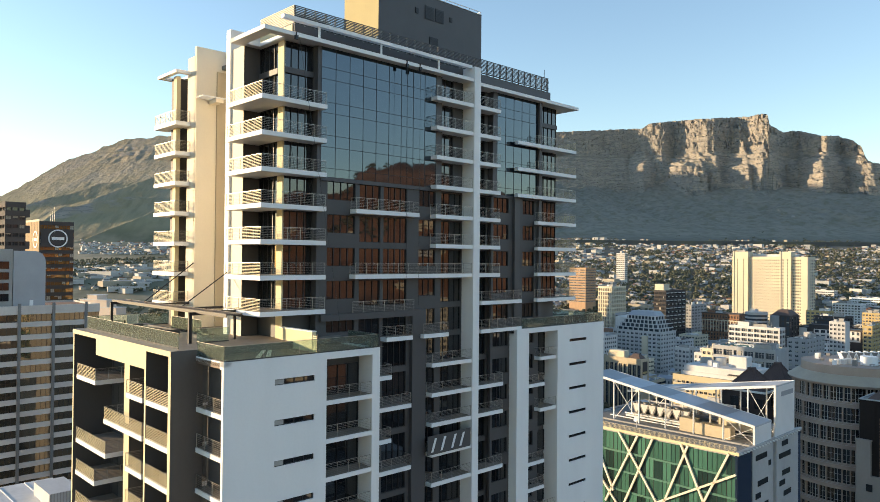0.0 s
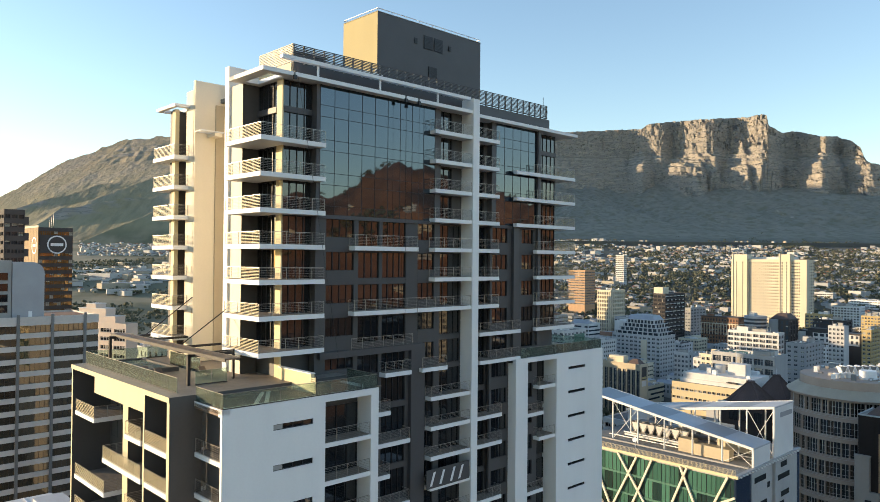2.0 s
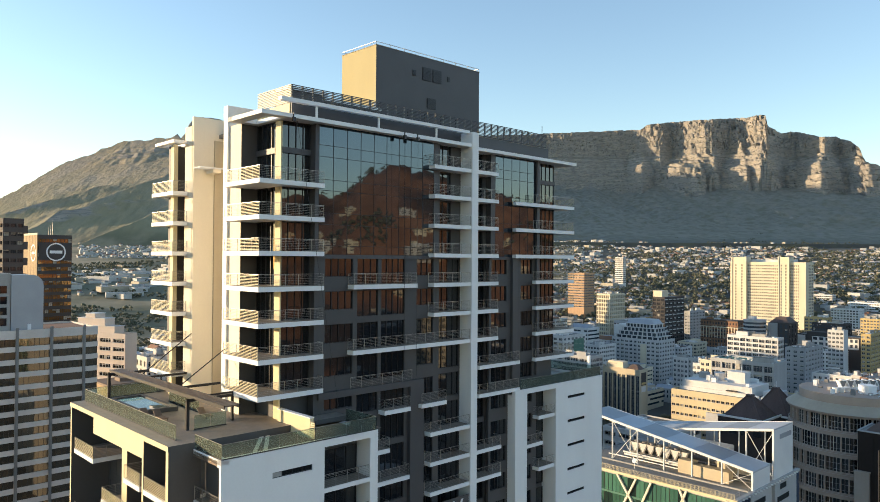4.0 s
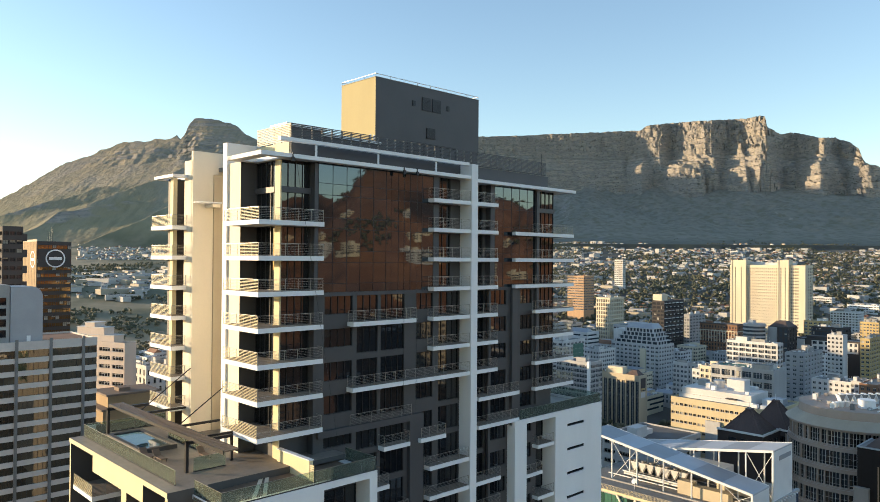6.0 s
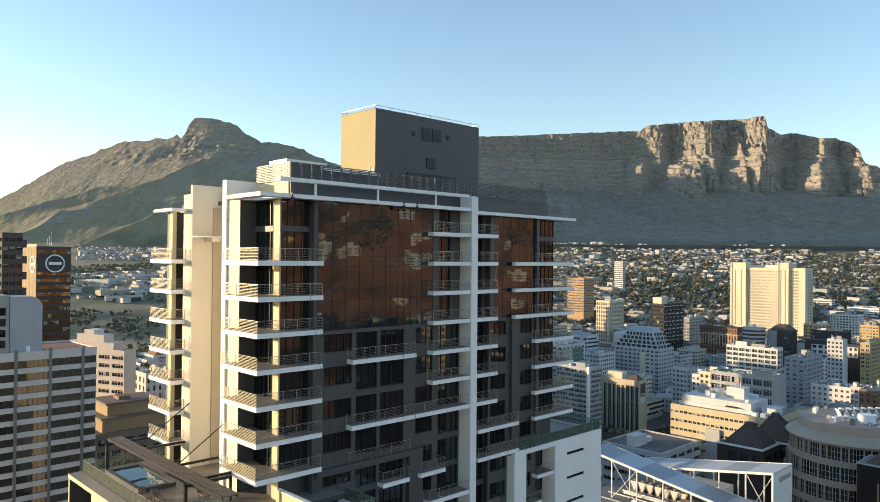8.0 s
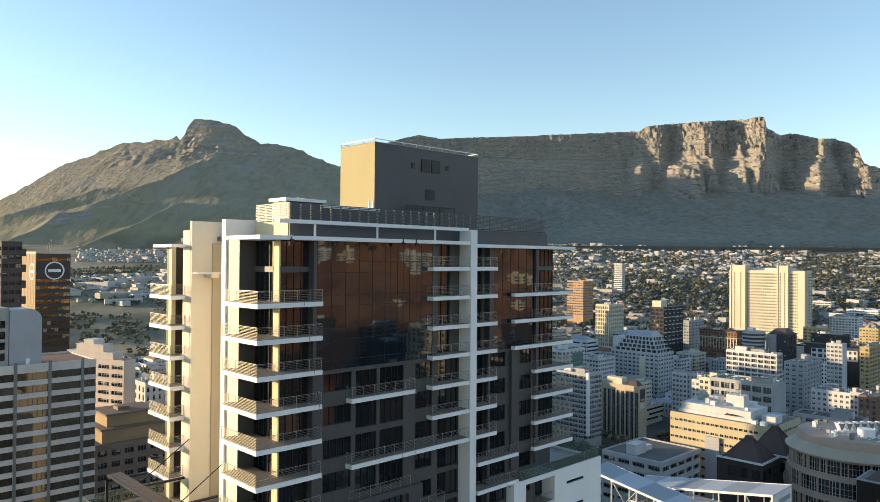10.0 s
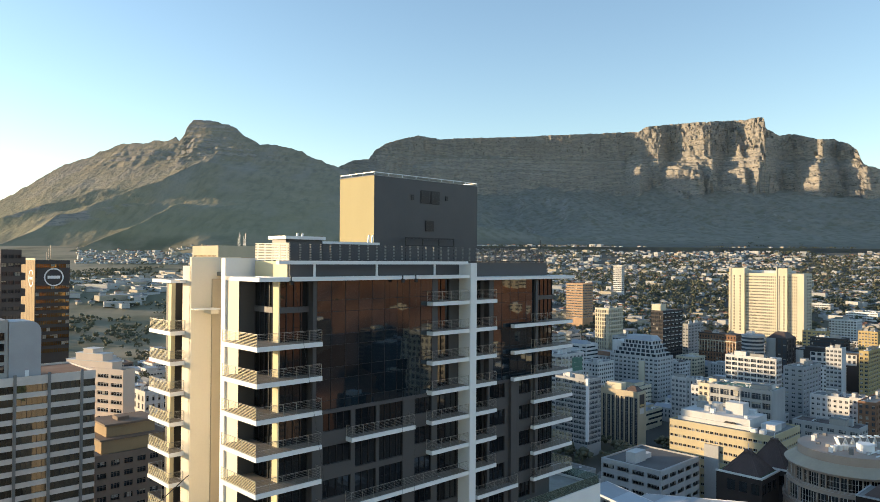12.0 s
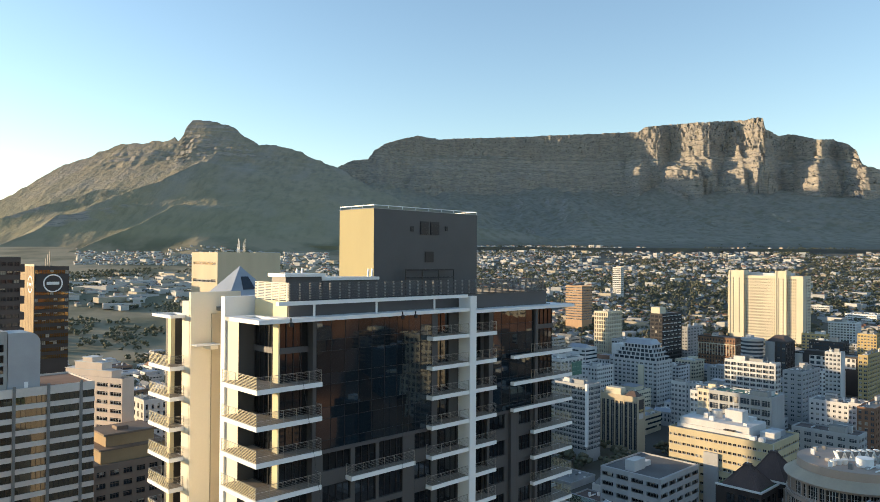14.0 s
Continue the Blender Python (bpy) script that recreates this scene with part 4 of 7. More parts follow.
for i in range(8):
    part("slat", Geo().box(-3.76, -3.7, -4.3, -3.7, 53.05 + 0.17 * i, 53.16 + 0.17 * i), [CREAM], bench)
part("end_post", Geo().box(-3.76, -3.68, -4.36, -4.28, 53.0, 54.5), [FRAME], bench)
for i in range(2):
    pk = thing("timber_plank", (-7 + 0.9 * i, -1.5, 53.03), "long pale strip lying on the deck", "plank", "planks on the deck")
    part("board", Geo().prism([(-9.3 + 0.9 * i, -4.4, 53.03), (-9.0 + 0.9 * i, -4.5, 53.03), (-5.0 + 0.4 * i, 1.0, 53.03), (-5.3 + 0.4 * i, 1.1, 53.03)], [(-9.3 + 0.9 * i, -4.4, 53.09), (-9.0 + 0.9 * i, -4.5, 53.09), (-5.0 + 0.4 * i, 1.0, 53.09), (-5.3 + 0.4 * i, 1.1, 53.09)]), [PALE], pk)
deck = thing("terrace_deck", (-6, 1, 53.0), "dark timber deck boards on the lower terrace", "deck", kind="structure")
for i in range(30):
    part("board", None, None, deck, data=shared("board", lambda: Geo().box(-8.9, 2.9, 0, 0.135, 0, 0.03).mesh("board", [DECK])), at=(0, -4.5 + 0.145 * i, 53.0))

perg = thing("pergola", (-9.8, 10, 53.6), "long timber-slatted pergola roof on dark steel frames", "pergola")
for i in range(48):
    b = -2.0 + 0.5 * i
    part("slat", None, None, perg, data=shared("pslat", lambda: Geo().box(-10.35, -9.15, 0, 0.42, 0, 0.1).mesh("slat", [DECK])), at=(0, b, 56.15))
part("edge_beam", Geo().box(-10.42, -10.35, -2.05, 22.0, 56.0, 56.28), [FRAME], perg)
part("edge_beam", Geo().box(-9.15, -9.08, -2.05, 22.0, 56.0, 56.28), [FRAME], perg)
for b in (3.1, 20.6):
    part("steel_post", Geo().box(-11.0, -10.75, b, b + 0.25, 53.6, 56.1), [FRAME], perg)
    part("cross_beam", Geo().box(-11.0, -7.0, b, b + 0.25, 55.85, 56.1), [FRAME], perg)
for b in (4.0, 9.0, 16.5):
    part("steel_beam", Geo().box(-9.08, -5.1 if b < 15 else -4.9, b, b + 0.2, 55.9, 56.1), [FRAME], perg)
part("steel_post", Geo().box(-6.6, -6.4, 4.0, 4.2, 53.6, 55.9), [FRAME], perg)
for p, q in (((-5.2, 8.1, 59.2), (-9.2, 8.6, 56.2)), ((-4.9, 15.6, 60.0), (-9.2, 17.0, 56.2))):
    part("stay_rod", Geo().bar(p, q, 0.05, sides=6), [FRAME], perg, "dark steel stay rod")
for i, (a, b) in enumerate(((-11.9, 8.6), (-11.3, 7.2), (-8.1, 5.6))):
    lo = thing("sun_lounger", (a, b, 53.63 if b > 0 else 53.03), "slatted timber sun lounger on the terrace", "lounger", "loungers on the terrace")
    z = 53.63 if b > 0 else 53.03
    part("bed", Geo().box(a, a + 0.6, b, b + 1.3, z + 0.25, z + 0.32), [DECK], lo)
    part("backrest", Geo().prism([(a, b + 1.3, z + 0.27), (a + 0.6, b + 1.3, z + 0.27), (a + 0.6, b + 1.9, z + 0.7), (a, b + 1.9, z + 0.7)], [(a, b + 1.3, z + 0.33), (a + 0.6, b + 1.3, z + 0.33), (a + 0.6, b + 1.86, z + 0.76), (a, b + 1.86, z + 0.76)]), [DECK], lo)
    for x in (a + 0.05, a + 0.5):
        for y in (b + 0.1, b + 1.2):
            part("leg", Geo().box(x, x + 0.05, y, y + 0.05, z, z + 0.25), [FRAME], lo)

# the banner on a balcony: plain slanted strokes on a dark cloth
banner = thing("sign_banner", (15.3, -0.05, 40.7), "dark banner with pale slanted lettering hung on a balcony", "sign")
part("cloth", Geo().box(12.3, 18.4, -0.12, -0.08, 41.0, 42.9), [CHAR], banner)
for x in (12.75, 14.05, 15.55, 16.75):
    part("stroke", Geo().prism([(x, -0.15, 41.25), (x + 0.3, -0.15, 41.25), (x + 0.8, -0.15, 42.6), (x + 0.5, -0.15, 42.6)], [(x, -0.13, 41.25), (x + 0.3, -0.13, 41.25), (x + 0.8, -0.13, 42.6), (x + 0.5, -0.13, 42.6)]), [WHITE], banner)

# things on the tower's roof
for a, b, w, z, lab in ((-0.6, 5.2, 4.0, 83.5, "low white boxed cooling unit on the tower roof"), (3.8, 5.6, 6.6, 83.1, "long low white duct housing on the tower roof")):
    u = thing("roof_unit", (a, b, 80.0), lab, "roof unit", "roof units")
    part("casing", Geo().box(a, a + w, b, b + 2.4, 80.2, z - 0.3), [CHAR2], u)
    part("lid", Geo().box(a - 0.25, a + w + 0.25, b - 0.3, b + 2.7, z - 0.3, z), [STEEL], u, "white lid")
    part("leg", Geo().box(a + 0.2, a + 0.4, b + 0.2, b + 1.2, 80.0, 80.2), [FRAME], u)
    part("leg", Geo().box(a + w - 0.4, a + w - 0.2, b + 0.2, b + 1.2, 80.0, 80.2), [FRAME], u)
for a, b in ((2.2, 8.4), (2.8, 8.4), (9.6, 6.4), (10.1, 6.4)):
    pp = thing("vent_pipe", (a, b, 80.0), "slanted white vent pipe on the tower roof", "pipe", "vent pipes")
    part("pipe", Geo().bar((a, b, 80.0), (a + 0.5, b, 83.9), 0.1, sides=8), [STEEL], pp)
rack = thing("pipe_rack", (18.8, 6.2, 80.0), "dark steel pipe rack before the lift house", "rack")
for a in (15.1, 17.6, 20.1, 22.5):
    part("rack_post", Geo().bar((a, 6.3, 80), (a, 6.3, 83.8), 0.09), [FRAME], rack)
part("rack_rail", Geo().bar((15.1, 6.3, 83.75), (22.5, 6.3, 83.75), 0.11), [FRAME], rack)
part("rack_rail", Geo().bar((15.1, 6.3, 82.9), (22.5, 6.3, 82.9), 0.08), [FRAME], rack)
lp = thing("lightning_rod", (33.4, 2.2, 81.1), "thin dark lightning rod at the roof corner", "rod")
part("rod", Geo().bar((33.4, 2.2, 81.1), (33.4, 2.2, 83.9), 0.035, sides=6), [FRAME], lp)
for a, zz in ((9.2, 79.0), (10.9, 79.0), (-3.3, 79.3)):
    fl = thing("flood_lamp", (a, -0.1, zz), "small dark flood lamp under the canopy edge", "lamp", "flood lamps")
    part("housing", Geo().box(a - 0.15, a + 0.15, -0.18, 0.0, 79.15, 79.5), [FRAME], fl)
    part("bracket", Geo().box(a - 0.03, a + 0.03, -0.1, 0.06, 79.5, 79.86), [FRAME], fl)


for i, (p, q) in enumerate((((-3.0, -0.12, 79.3), (1.58, -0.12, 54.38)), ((9.2, -0.1, 79.2), (9.3, -0.1, 56.0)), ((10.9, -0.1, 79.2), (10.9, -0.1, 56.0)))):
    rp = thing("access_rope", p, "thin dark access rope hanging down the facade", "rope", "access ropes")
    part("rope", Geo().bar(p, q, 0.016, sides=5), [FRAME], rp)


# ---------------------------------------------------------------- the city: office blocks on the street grid
def world_of(a, b):
    p = GRID @ Vector((a, b, 0))
    return p.x, p.y


def base_of(a, b, w=0, d=0):
    return min(ground_at(*world_of(a + i * w, b + j * d)) for i in (0, 1) for j in (0, 1)) - 1.0


TAKEN = [(-16, 45, -8, 30)]


def clutter(parent, a, b, w, d, z, rnd, n):
    """Ducts, tanks, pipes, condensers and masts strewn over a flat roof."""
    g = Geo()
    for i in range(n):
        u, v, k = a + 0.8 + max(w - 2.6, 0.2) * rnd.random(), b + 0.8 + max(d - 2.6, 0.2) * rnd.random(), rnd.random()
        m = rnd.choice((0, 0, 1, 2))
        if k < 0.35:
            g.box(u, u + rnd.uniform(0.7, 1.8), v, v + rnd.uniform(0.7, 1.5), z, z + rnd.uniform(0.6, 1.6), m)
        elif k < 0.5:
            g.cyl(u + 0.6, v + 0.6, z, z + rnd.uniform(1.2, 2.2), rnd.uniform(0.5, 0.9), m, 12)
        elif k < 0.7:
            g.bar((u, v, z + 0.35), (u, min(v + rnd.uniform(2, 6), b + d - 0.5), z + 0.35), 0.16, m, 6)
        elif k < 0.85:
            g.box(u, min(u + rnd.uniform(2, 6), a + w - 0.5), v, v + 0.5, z + 0.2, z + 0.7, m)
        else:
            g.bar((u, v, z), (u, v, z + rnd.uniform(2, 4.5)), 0.06, 0, 5)
    return part("roof_clutter", g, [STEEL, DUCT, WHITE2], parent, "ducts, tanks and pipes on the roof", kind="stuff")


def dress(g, front, a, b, c0, c1, lo, hi, deep, panes):
    """Mullions, a transom and a projecting sill for one window of a far block."""
    n = 1 if c1 - c0 < 1.3 else 2 if c1 - c0 < 2.6 else 3 if c1 - c0 < 5 else max(4, round((c1 - c0) / 1.5))
    cuts = [c0 + (c1 - c0) * i / n for i in range(1, n)]
    for q in cuts:
        g.box(q - 0.05, q + 0.05, b + deep - 0.09, b + deep + 0.003, lo, hi) if front else g.box(a + deep - 0.09, a + deep + 0.003, q - 0.05, q + 0.05, lo, hi)
    if hi - lo > 1.2:
        zt = lo + (hi - lo) * 0.68
        g.box(c0, c1, b + deep - 0.08, b + deep + 0.003, zt - 0.04, zt + 0.04) if front else g.box(a + deep - 0.08, a + deep + 0.003, c0, c1, zt - 0.04, zt + 0.04)
    g.box(c0 - 0.1, c1 + 0.1, b - 0.14, b + deep, lo - 0.14, lo) if front else g.box(a - 0.14, a + deep, c0 - 0.1, c1 + 0.1, lo - 0.14, lo)


def office(name, label, a, b, w, d, top, wall, storey=3.3, cols=(6, 6), win=(0.62, 0.5), roof=None, band=False, glassy=None, plant=True, deep=0.35, first=1.2, base=None, most=13, twist=0.0):
    """A block with rows of recessed windows on its two seen sides, a parapet, a roof and plant rooms."""
    z0 = base if base is not None else base_of(a, b, w, d)
    TAKEN.append((a, a + w, b, b + d))
    turned = GRID @ Matrix.Translation((a, b, 0)) @ Matrix.Rotation(radians(twist), 4, "Z") @ Matrix.Translation((-a, -b, 0))
    t = thing(name, (a, b, z0), label, "building", "city buildings", m=turned)
    rows = max(1, int((top - z0 - first) / storey))
    near = math.hypot(*world_of(a, b)) < 345
    glassy = glassy or (GLASS if near else DIM)
    zs = []
    for r in range(min(rows, most)):
        z = top - first - storey * (r + 1)
        lo = z + storey * (1 - win[1]) * 0.5
        zs.append((lo, lo + storey * win[1]))
    for n, length, front in ((cols[0], d, False), (cols[1], w, True)):
        u0 = b if not front else a
        start = u0 + (deep if not front else 0)
        holes, panes, trim, blinds = [], Geo(), Geo(), Geo()
        pick = random.Random(int(a * 3 + b * 5) + front)
        for i in range(n):
            c0, c1 = u0 + length * i / n, u0 + length * (i + 1) / n
            m = (c1 - c0) * (1 - (0.94 if band else win[0])) / 2
            c0, c1 = max(c0 + m, start + 0.1), c1 - m
            for lo, hi in zs:
                holes.append((c0, c1, lo, hi))
                ww, hh = c1 - c0, hi - lo
                dress(trim, front, a, b, c0, c1, lo, hi, deep, n)
                if pick.random() < 0.28:
                    q0, q1 = (c0, c1) if ww < 2.4 else sorted((c0 + ww * pick.random(), c0 + ww * pick.random()))
                    zb = hi - hh * pick.choice((0.35, 0.6, 1.0))
                    blinds.box(q0, q1, b + deep - 0.004, b + deep, zb, hi) if front else blinds.box(a + deep - 0.004, a + deep, q0, q1, zb, hi)
                if not near:
                    panes.box(c0 - 0.05, c1 + 0.05, b + deep + 0.003, b + deep + 0.053, lo - 0.05, hi + 0.05) if front else panes.box(a + deep + 0.003, a + deep + 0.053, c0 - 0.05, c1 + 0.05, lo - 0.05, hi + 0.05)
                    continue
                me = shared(("opening", round(ww, 2), round(hh, 2), front, glassy.name),
                            lambda: (Geo().box(-0.05, ww + 0.05, 0, 0.05, -0.05, hh + 0.05) if front else Geo().box(0, 0.05, -0.05, ww + 0.05, -0.05, hh + 0.05)).mesh("window", [glassy]))
                part("window", None, None, t, data=me, at=(c0, b + deep + 0.003, lo) if front else (a + deep + 0.003, c0, lo))
        if panes.v:
            part("glazing", panes, [glassy], t, kind="stuff")
        if trim.v:
            part("window_trim", trim, [wall if wall in (DARKB, BROWN, BRICK) else PLASTER], t, "window frames and sills", kind="stuff")
        if blinds.v:
            part("blinds", blinds, [BLIND], t, "pale blinds behind glass", kind="stuff")
        if front:
            part("wall", Geo().wall("a", a, a + w, z0, top, b, b + deep, holes), [wall], t)
        else:
            part("wall", Geo().wall("b", b + deep, b + d, z0, top, a, a + deep, holes), [wall], t)
    part("rear_wall", Geo().box(a + deep + 0.06, a + w - 0.01, b + deep + 0.06, b + d - 0.01, z0, top - 0.9), [wall], t)
    part("parapet", Geo().plate([a + deep + 0.01, a + deep + 0.3, a + w - 0.3, a + w], [b + deep + 0.01, b + deep + 0.3, b + d - 0.3, b + d], lambda i, j: not (i == 1 and j == 1), lambda u, v, q: (u, v, q), top - 0.9, top - 0.02), [wall], t)
    part("roof", Geo().box(a + deep + 0.3, a + w - 0.3, b + deep + 0.3, b + d - 0.3, top - 0.9, top - 0.7), [roof or ROOF], t)
    if plant:
        rnd = random.Random(int(a * 7 + b))
        for i in range(rnd.randint(1, 3)):
            pw, pd, ph = w * rnd.uniform(0.12, 0.3), d * rnd.uniform(0.12, 0.3), rnd.uniform(1.2, 3.2)
            pa, pb = a + w * 0.08 + (w * 0.84 - pw) * rnd.random(), b + d * 0.08 + (d * 0.84 - pd) * rnd.random()
            ob = part("plant_room", Geo().box(pa, pa + pw, pb, pb + pd, top - 0.7, top + ph), [rnd.choice([wall, CONC, WHITE2])], t)
            part("plant_roof", Geo().box(pa - 0.15, pa + pw + 0.15, pb - 0.15, pb + pd + 0.15, top + ph, top + ph + 0.15), [ROOF], ob)
        clutter(t, a + deep, b + deep, w - deep, d - deep, top - 0.7, rnd, int(7 + w * d / 55))
    return t


ASPHALT = material("roof_asphalt", (0.13, 0.13, 0.128), 0.9, vary=0.25, scale=0.1, fine=1.2, bump=0.2)
BLIND = material("window_blind", (0.42, 0.39, 0.33), 0.8, vary=0.15, bump=0)
WHITE2 = material("weathered_white", (0.60, 0.59, 0.57), 0.8, vary=0.16, scale=0.12, fine=1.5, streak=1, random_obj=0.08)
GREYW = material("grey_plaster", (0.40, 0.40, 0.395), 0.8, vary=0.16, scale=0.12, fine=1.5, streak=1, random_obj=0.08)
BEIGE = material("beige_concrete", (0.52, 0.44, 0.31), 0.8, vary=0.12, scale=0.1, fine=1.5, streak=1, random_obj=0.06)
YELLOW = material("ochre_plaster", (0.50, 0.37, 0.17), 0.8, vary=0.12, scale=0.1, fine=1.5, streak=1)
BROWN = material("brown_concrete", (0.22, 0.16, 0.12), 0.8, vary=0.15, scale=0.1, fine=1.5, streak=1)
COPING = material("tan_metal_roofing", (0.40, 0.34, 0.26), 0.55, vary=0.12, scale=0.2, fine=2, streak=1)
STONE = material("pinkish_stone", (0.41, 0.315, 0.255), 0.8, vary=0.12, scale=0.2, fine=3, streak=1)
SILVER = material("silver_frame", (0.55, 0.51, 0.47), 0.6, 0.1, vary=0.1, bump=0)
DARKB = material("dark_stone", (0.068, 0.060, 0.058), 0.85, vary=0.15, scale=0.1, fine=1.5)
BRICK = material("red_brown_brick", (0.28, 0.15, 0.09), 0.85, vary=0.2, scale=0.2, fine=4)
ORANGE = material("orange_brick", (0.46, 0.29, 0.17), 0.8, vary=0.12)
METAL = material("zinc_roof", (0.34, 0.36, 0.39), 0.45, 0.3, vary=0.10, scale=0.2, bump=0)
ZINC = material("pale_zinc", (0.46, 0.49, 0.53), 0.45, 0.2, vary=0.08, scale=0.3, bump=0)
LIDS = material("dark_roof_tiles", (0.10, 0.07, 0.06), 0.7, vary=0.2, scale=0.6, fine=5)
# bronze glass, its base and mirror tint raised for a sunrise gleam
BRONZE = glass("bronze_glass", (0.13, 0.065, 0.022), 3.0, tint=(1.0, 0.70, 0.38), wave=0.05)
TEAL = glass("green_glass", (0.055, 0.150, 0.108), 1.55)
TEAL2 = glass("dark_green_glass", (0.014, 0.034, 0.028), 1.6)
DUCT = material("dull_metal", (0.20, 0.20, 0.20), 0.5, 0.3, vary=0.15)
BANDS = material("warm_grey_concrete", (0.60, 0.545, 0.50), 0.8, vary=0.16, scale=0.12, fine=1.5, streak=1)
# brown base and warm mirror tint stand in for golden reflections
GOLD = glass("gold_reflection_glass", (0.060, 0.044, 0.030), 2.4, tint=(1.0, 0.86, 0.66), wave=0.05)
NAVY = glass("blue_glass", (0.02, 0.035, 0.07), 1.7)
TAN = material("tan_brick", (0.36, 0.25, 0.135), 0.8, vary=0.15, scale=0.15, fine=3)
PLASTER = material("pale_grey_plaster", (0.52, 0.515, 0.505), 0.8, vary=0.14, scale=0.12, fine=1.5, streak=1)
BUTTER = material("butter_yellow_plaster", (0.54, 0.45, 0.28), 0.8, vary=0.12, scale=0.12, fine=1.5, streak=1)
SANDY = material("sandy_concrete", (0.66, 0.58, 0.43), 0.8, vary=0.10, scale=0.1, fine=1.5, streak=1)
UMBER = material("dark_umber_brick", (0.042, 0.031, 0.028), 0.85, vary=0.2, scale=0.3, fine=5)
COPPER = material("brown_copper_roof", (0.105, 0.070, 0.062), 0.75, 0.0, vary=0.2, scale=0.3, fine=3, streak=1)
TURF = material("roof_garden", (0.06, 0.085, 0.035), 0.95, vary=0.35, scale=0.4, fine=5)
DIM = glass("plain_window_glass", (0.052, 0.060, 0.072), 1.6)
GREEN2 = material("faded_green_paint", (0.10, 0.20, 0.15), 0.8, vary=0.2)

office("sunlit_tower", "sandy apartment tower west of the glass front, lit by low sun", 289, -292, 26, 26, 34.0, SANDY, cols=(5, 5), storey=4.2, win=(0.66, 0.62), deep=0.6, glassy=DIM, base=ground_at(421, 29) - 1, twist=-90, most=20)
ot = office("office_tower", "white office building with a plain dark green sign panel", 392.4, 263.5, 28, 20, 12.5, WHITE2, cols=(4, 6))
part("sign_panel", Geo().box(405.0, 417.96, 263.38, 263.49, -0.85, 9.25), [GREEN2], ot, "dark green sign panel")
so = office("striped_tower", "grey apartment tower striped with window bands and a white corner", 330.1, 198.3, 14.4, 24, 9.4, GREYW, cols=(7, 4), band=True, storey=3.0, win=(0.62, 0.6), glassy=DIM)
part("corner_column", Geo().box(329.7, 331.3, 197.9, 199.5, -28, 10.0), [WHITE], so, "white corner column")
fb = office("finned_block", "tan office block with tall dark glass strips", 369.2, 187.2, 9.4, 30, -1.5, BEIGE, cols=(9, 0), storey=31.0, win=(0.66, 0.96), first=3.4)
part("poster", Geo().box(370.8, 376.6, 187.1, 187.19, -11.5, -3.4), [DARKB], fb, "dark poster panel")
part("poster_strip", Geo().box(371.3, 376.1, 187.05, 187.1, -10.9, -9.6), [YELLOW], fb)
part("poster", Geo().box(371.2, 376.2, 187.1, 187.19, -15.6, -12.2), [WHITE2], fb, "pale poster panel")
part("roof_hut", Geo().box(370.2, 376, 200, 211, -2.2, 2.4), [SANDY], fb)
part("hipped_roof", Geo().prism([(370.2, 188.5, -2.2), (378, 188.5, -2.2), (378, 198, -2.2), (370.2, 198, -2.2)], [(373, 191.5, 1.2), (375.5, 191.5, 1.2), (375.5, 195, 1.2), (373, 195, 1.2)]), [LIDS], fb)
sb = office("stepped_block", "grey-white stepped apartment block with terraced upper floors", 499.9, 246.6, 25, 45, 2.6, PLASTER, cols=(11, 6), storey=3.3, win=(0.62, 0.46), glassy=DIM, plant=False)
for k in range(4):
    a0, b0, b1, z0 = 501.5 + 1.8 * k, 248.6 + 2.4 * k, 289.5 - 2.2 * k, 1.8 + 3.2 * k
    part("upper_floor", Geo().box(a0 + 1.4, 524, b0 + 1.4, b1, z0, z0 + 3.0), [DIM], sb, "glazed set-back floor")
    part("floor_slab", Geo().box(a0, 524.4, b0, b1 + 0.3, z0 + 2.7, z0 + 3.2), [PLASTER], sb)
    for i in range(9):
        part("pier", Geo().box(a0 + 1.0, a0 + 1.6, b0 + 1 + (b1 - b0 - 2) * i / 8 - 0.5, b0 + 1 + (b1 - b0 - 2) * i / 8 + 0.5, z0, z0 + 2.8), [PLASTER], sb)
    for i in range(4):
        part("pier", Geo().box(a0 + 2 + 4.6 * i, a0 + 3.2 + 4.6 * i, b0 + 1.0, b0 + 1.6, z0, z0 + 2.8), [PLASTER], sb)
part("mansard", Geo().prism([(508, 257, 14.6), (524, 257, 14.6), (524, 282, 14.6), (508, 282, 14.6)], [(510.5, 259.5, 18.2), (522, 259.5, 18.2), (522, 280, 18.2), (510.5, 280, 18.2)]), [METAL], sb, "blue-grey mansard roof")
part("rear_wing", Geo().box(512, 530, 282, 297, -30, 12.0), [WHITE2], sb)
# bay in a sandy tone that stands for sunlight on it
part("lit_bay", Geo().box(498.6, 500, 258.5, 263.5, -30, -1.5), [SANDY], sb, "projecting bay in a sunlit sandy tone")
office("cream_block", "cream hotel block with deep square loggias", 559, 331.6, 25.7, 15.2, 35.8, SANDY, cols=(6, 8), win=(0.62, 0.66), storey=3.9, deep=1.1, glassy=DIM)
dg = office("dark_grid_block", "dark office block with pale floor slabs and balconies", 637, 317.5, 41, 13.5, 30.8, DARKB, cols=(3, 10), storey=3.9, win=(0.8, 0.62), plant=False)
for k in range(10):
    for i in range(5):
        part("slab_edge", Geo().box(637.6 + 8.1 * i + (3 if k % 2 else 0), 642.8 + 8.1 * i, 316.9, 317.5, 27.6 - 3.9 * k, 28.5 - 3.9 * k), [WHITE2], dg)
part("stair_core", Geo().box(640, 652, 322, 332, 30, 37), [SANDY], dg)
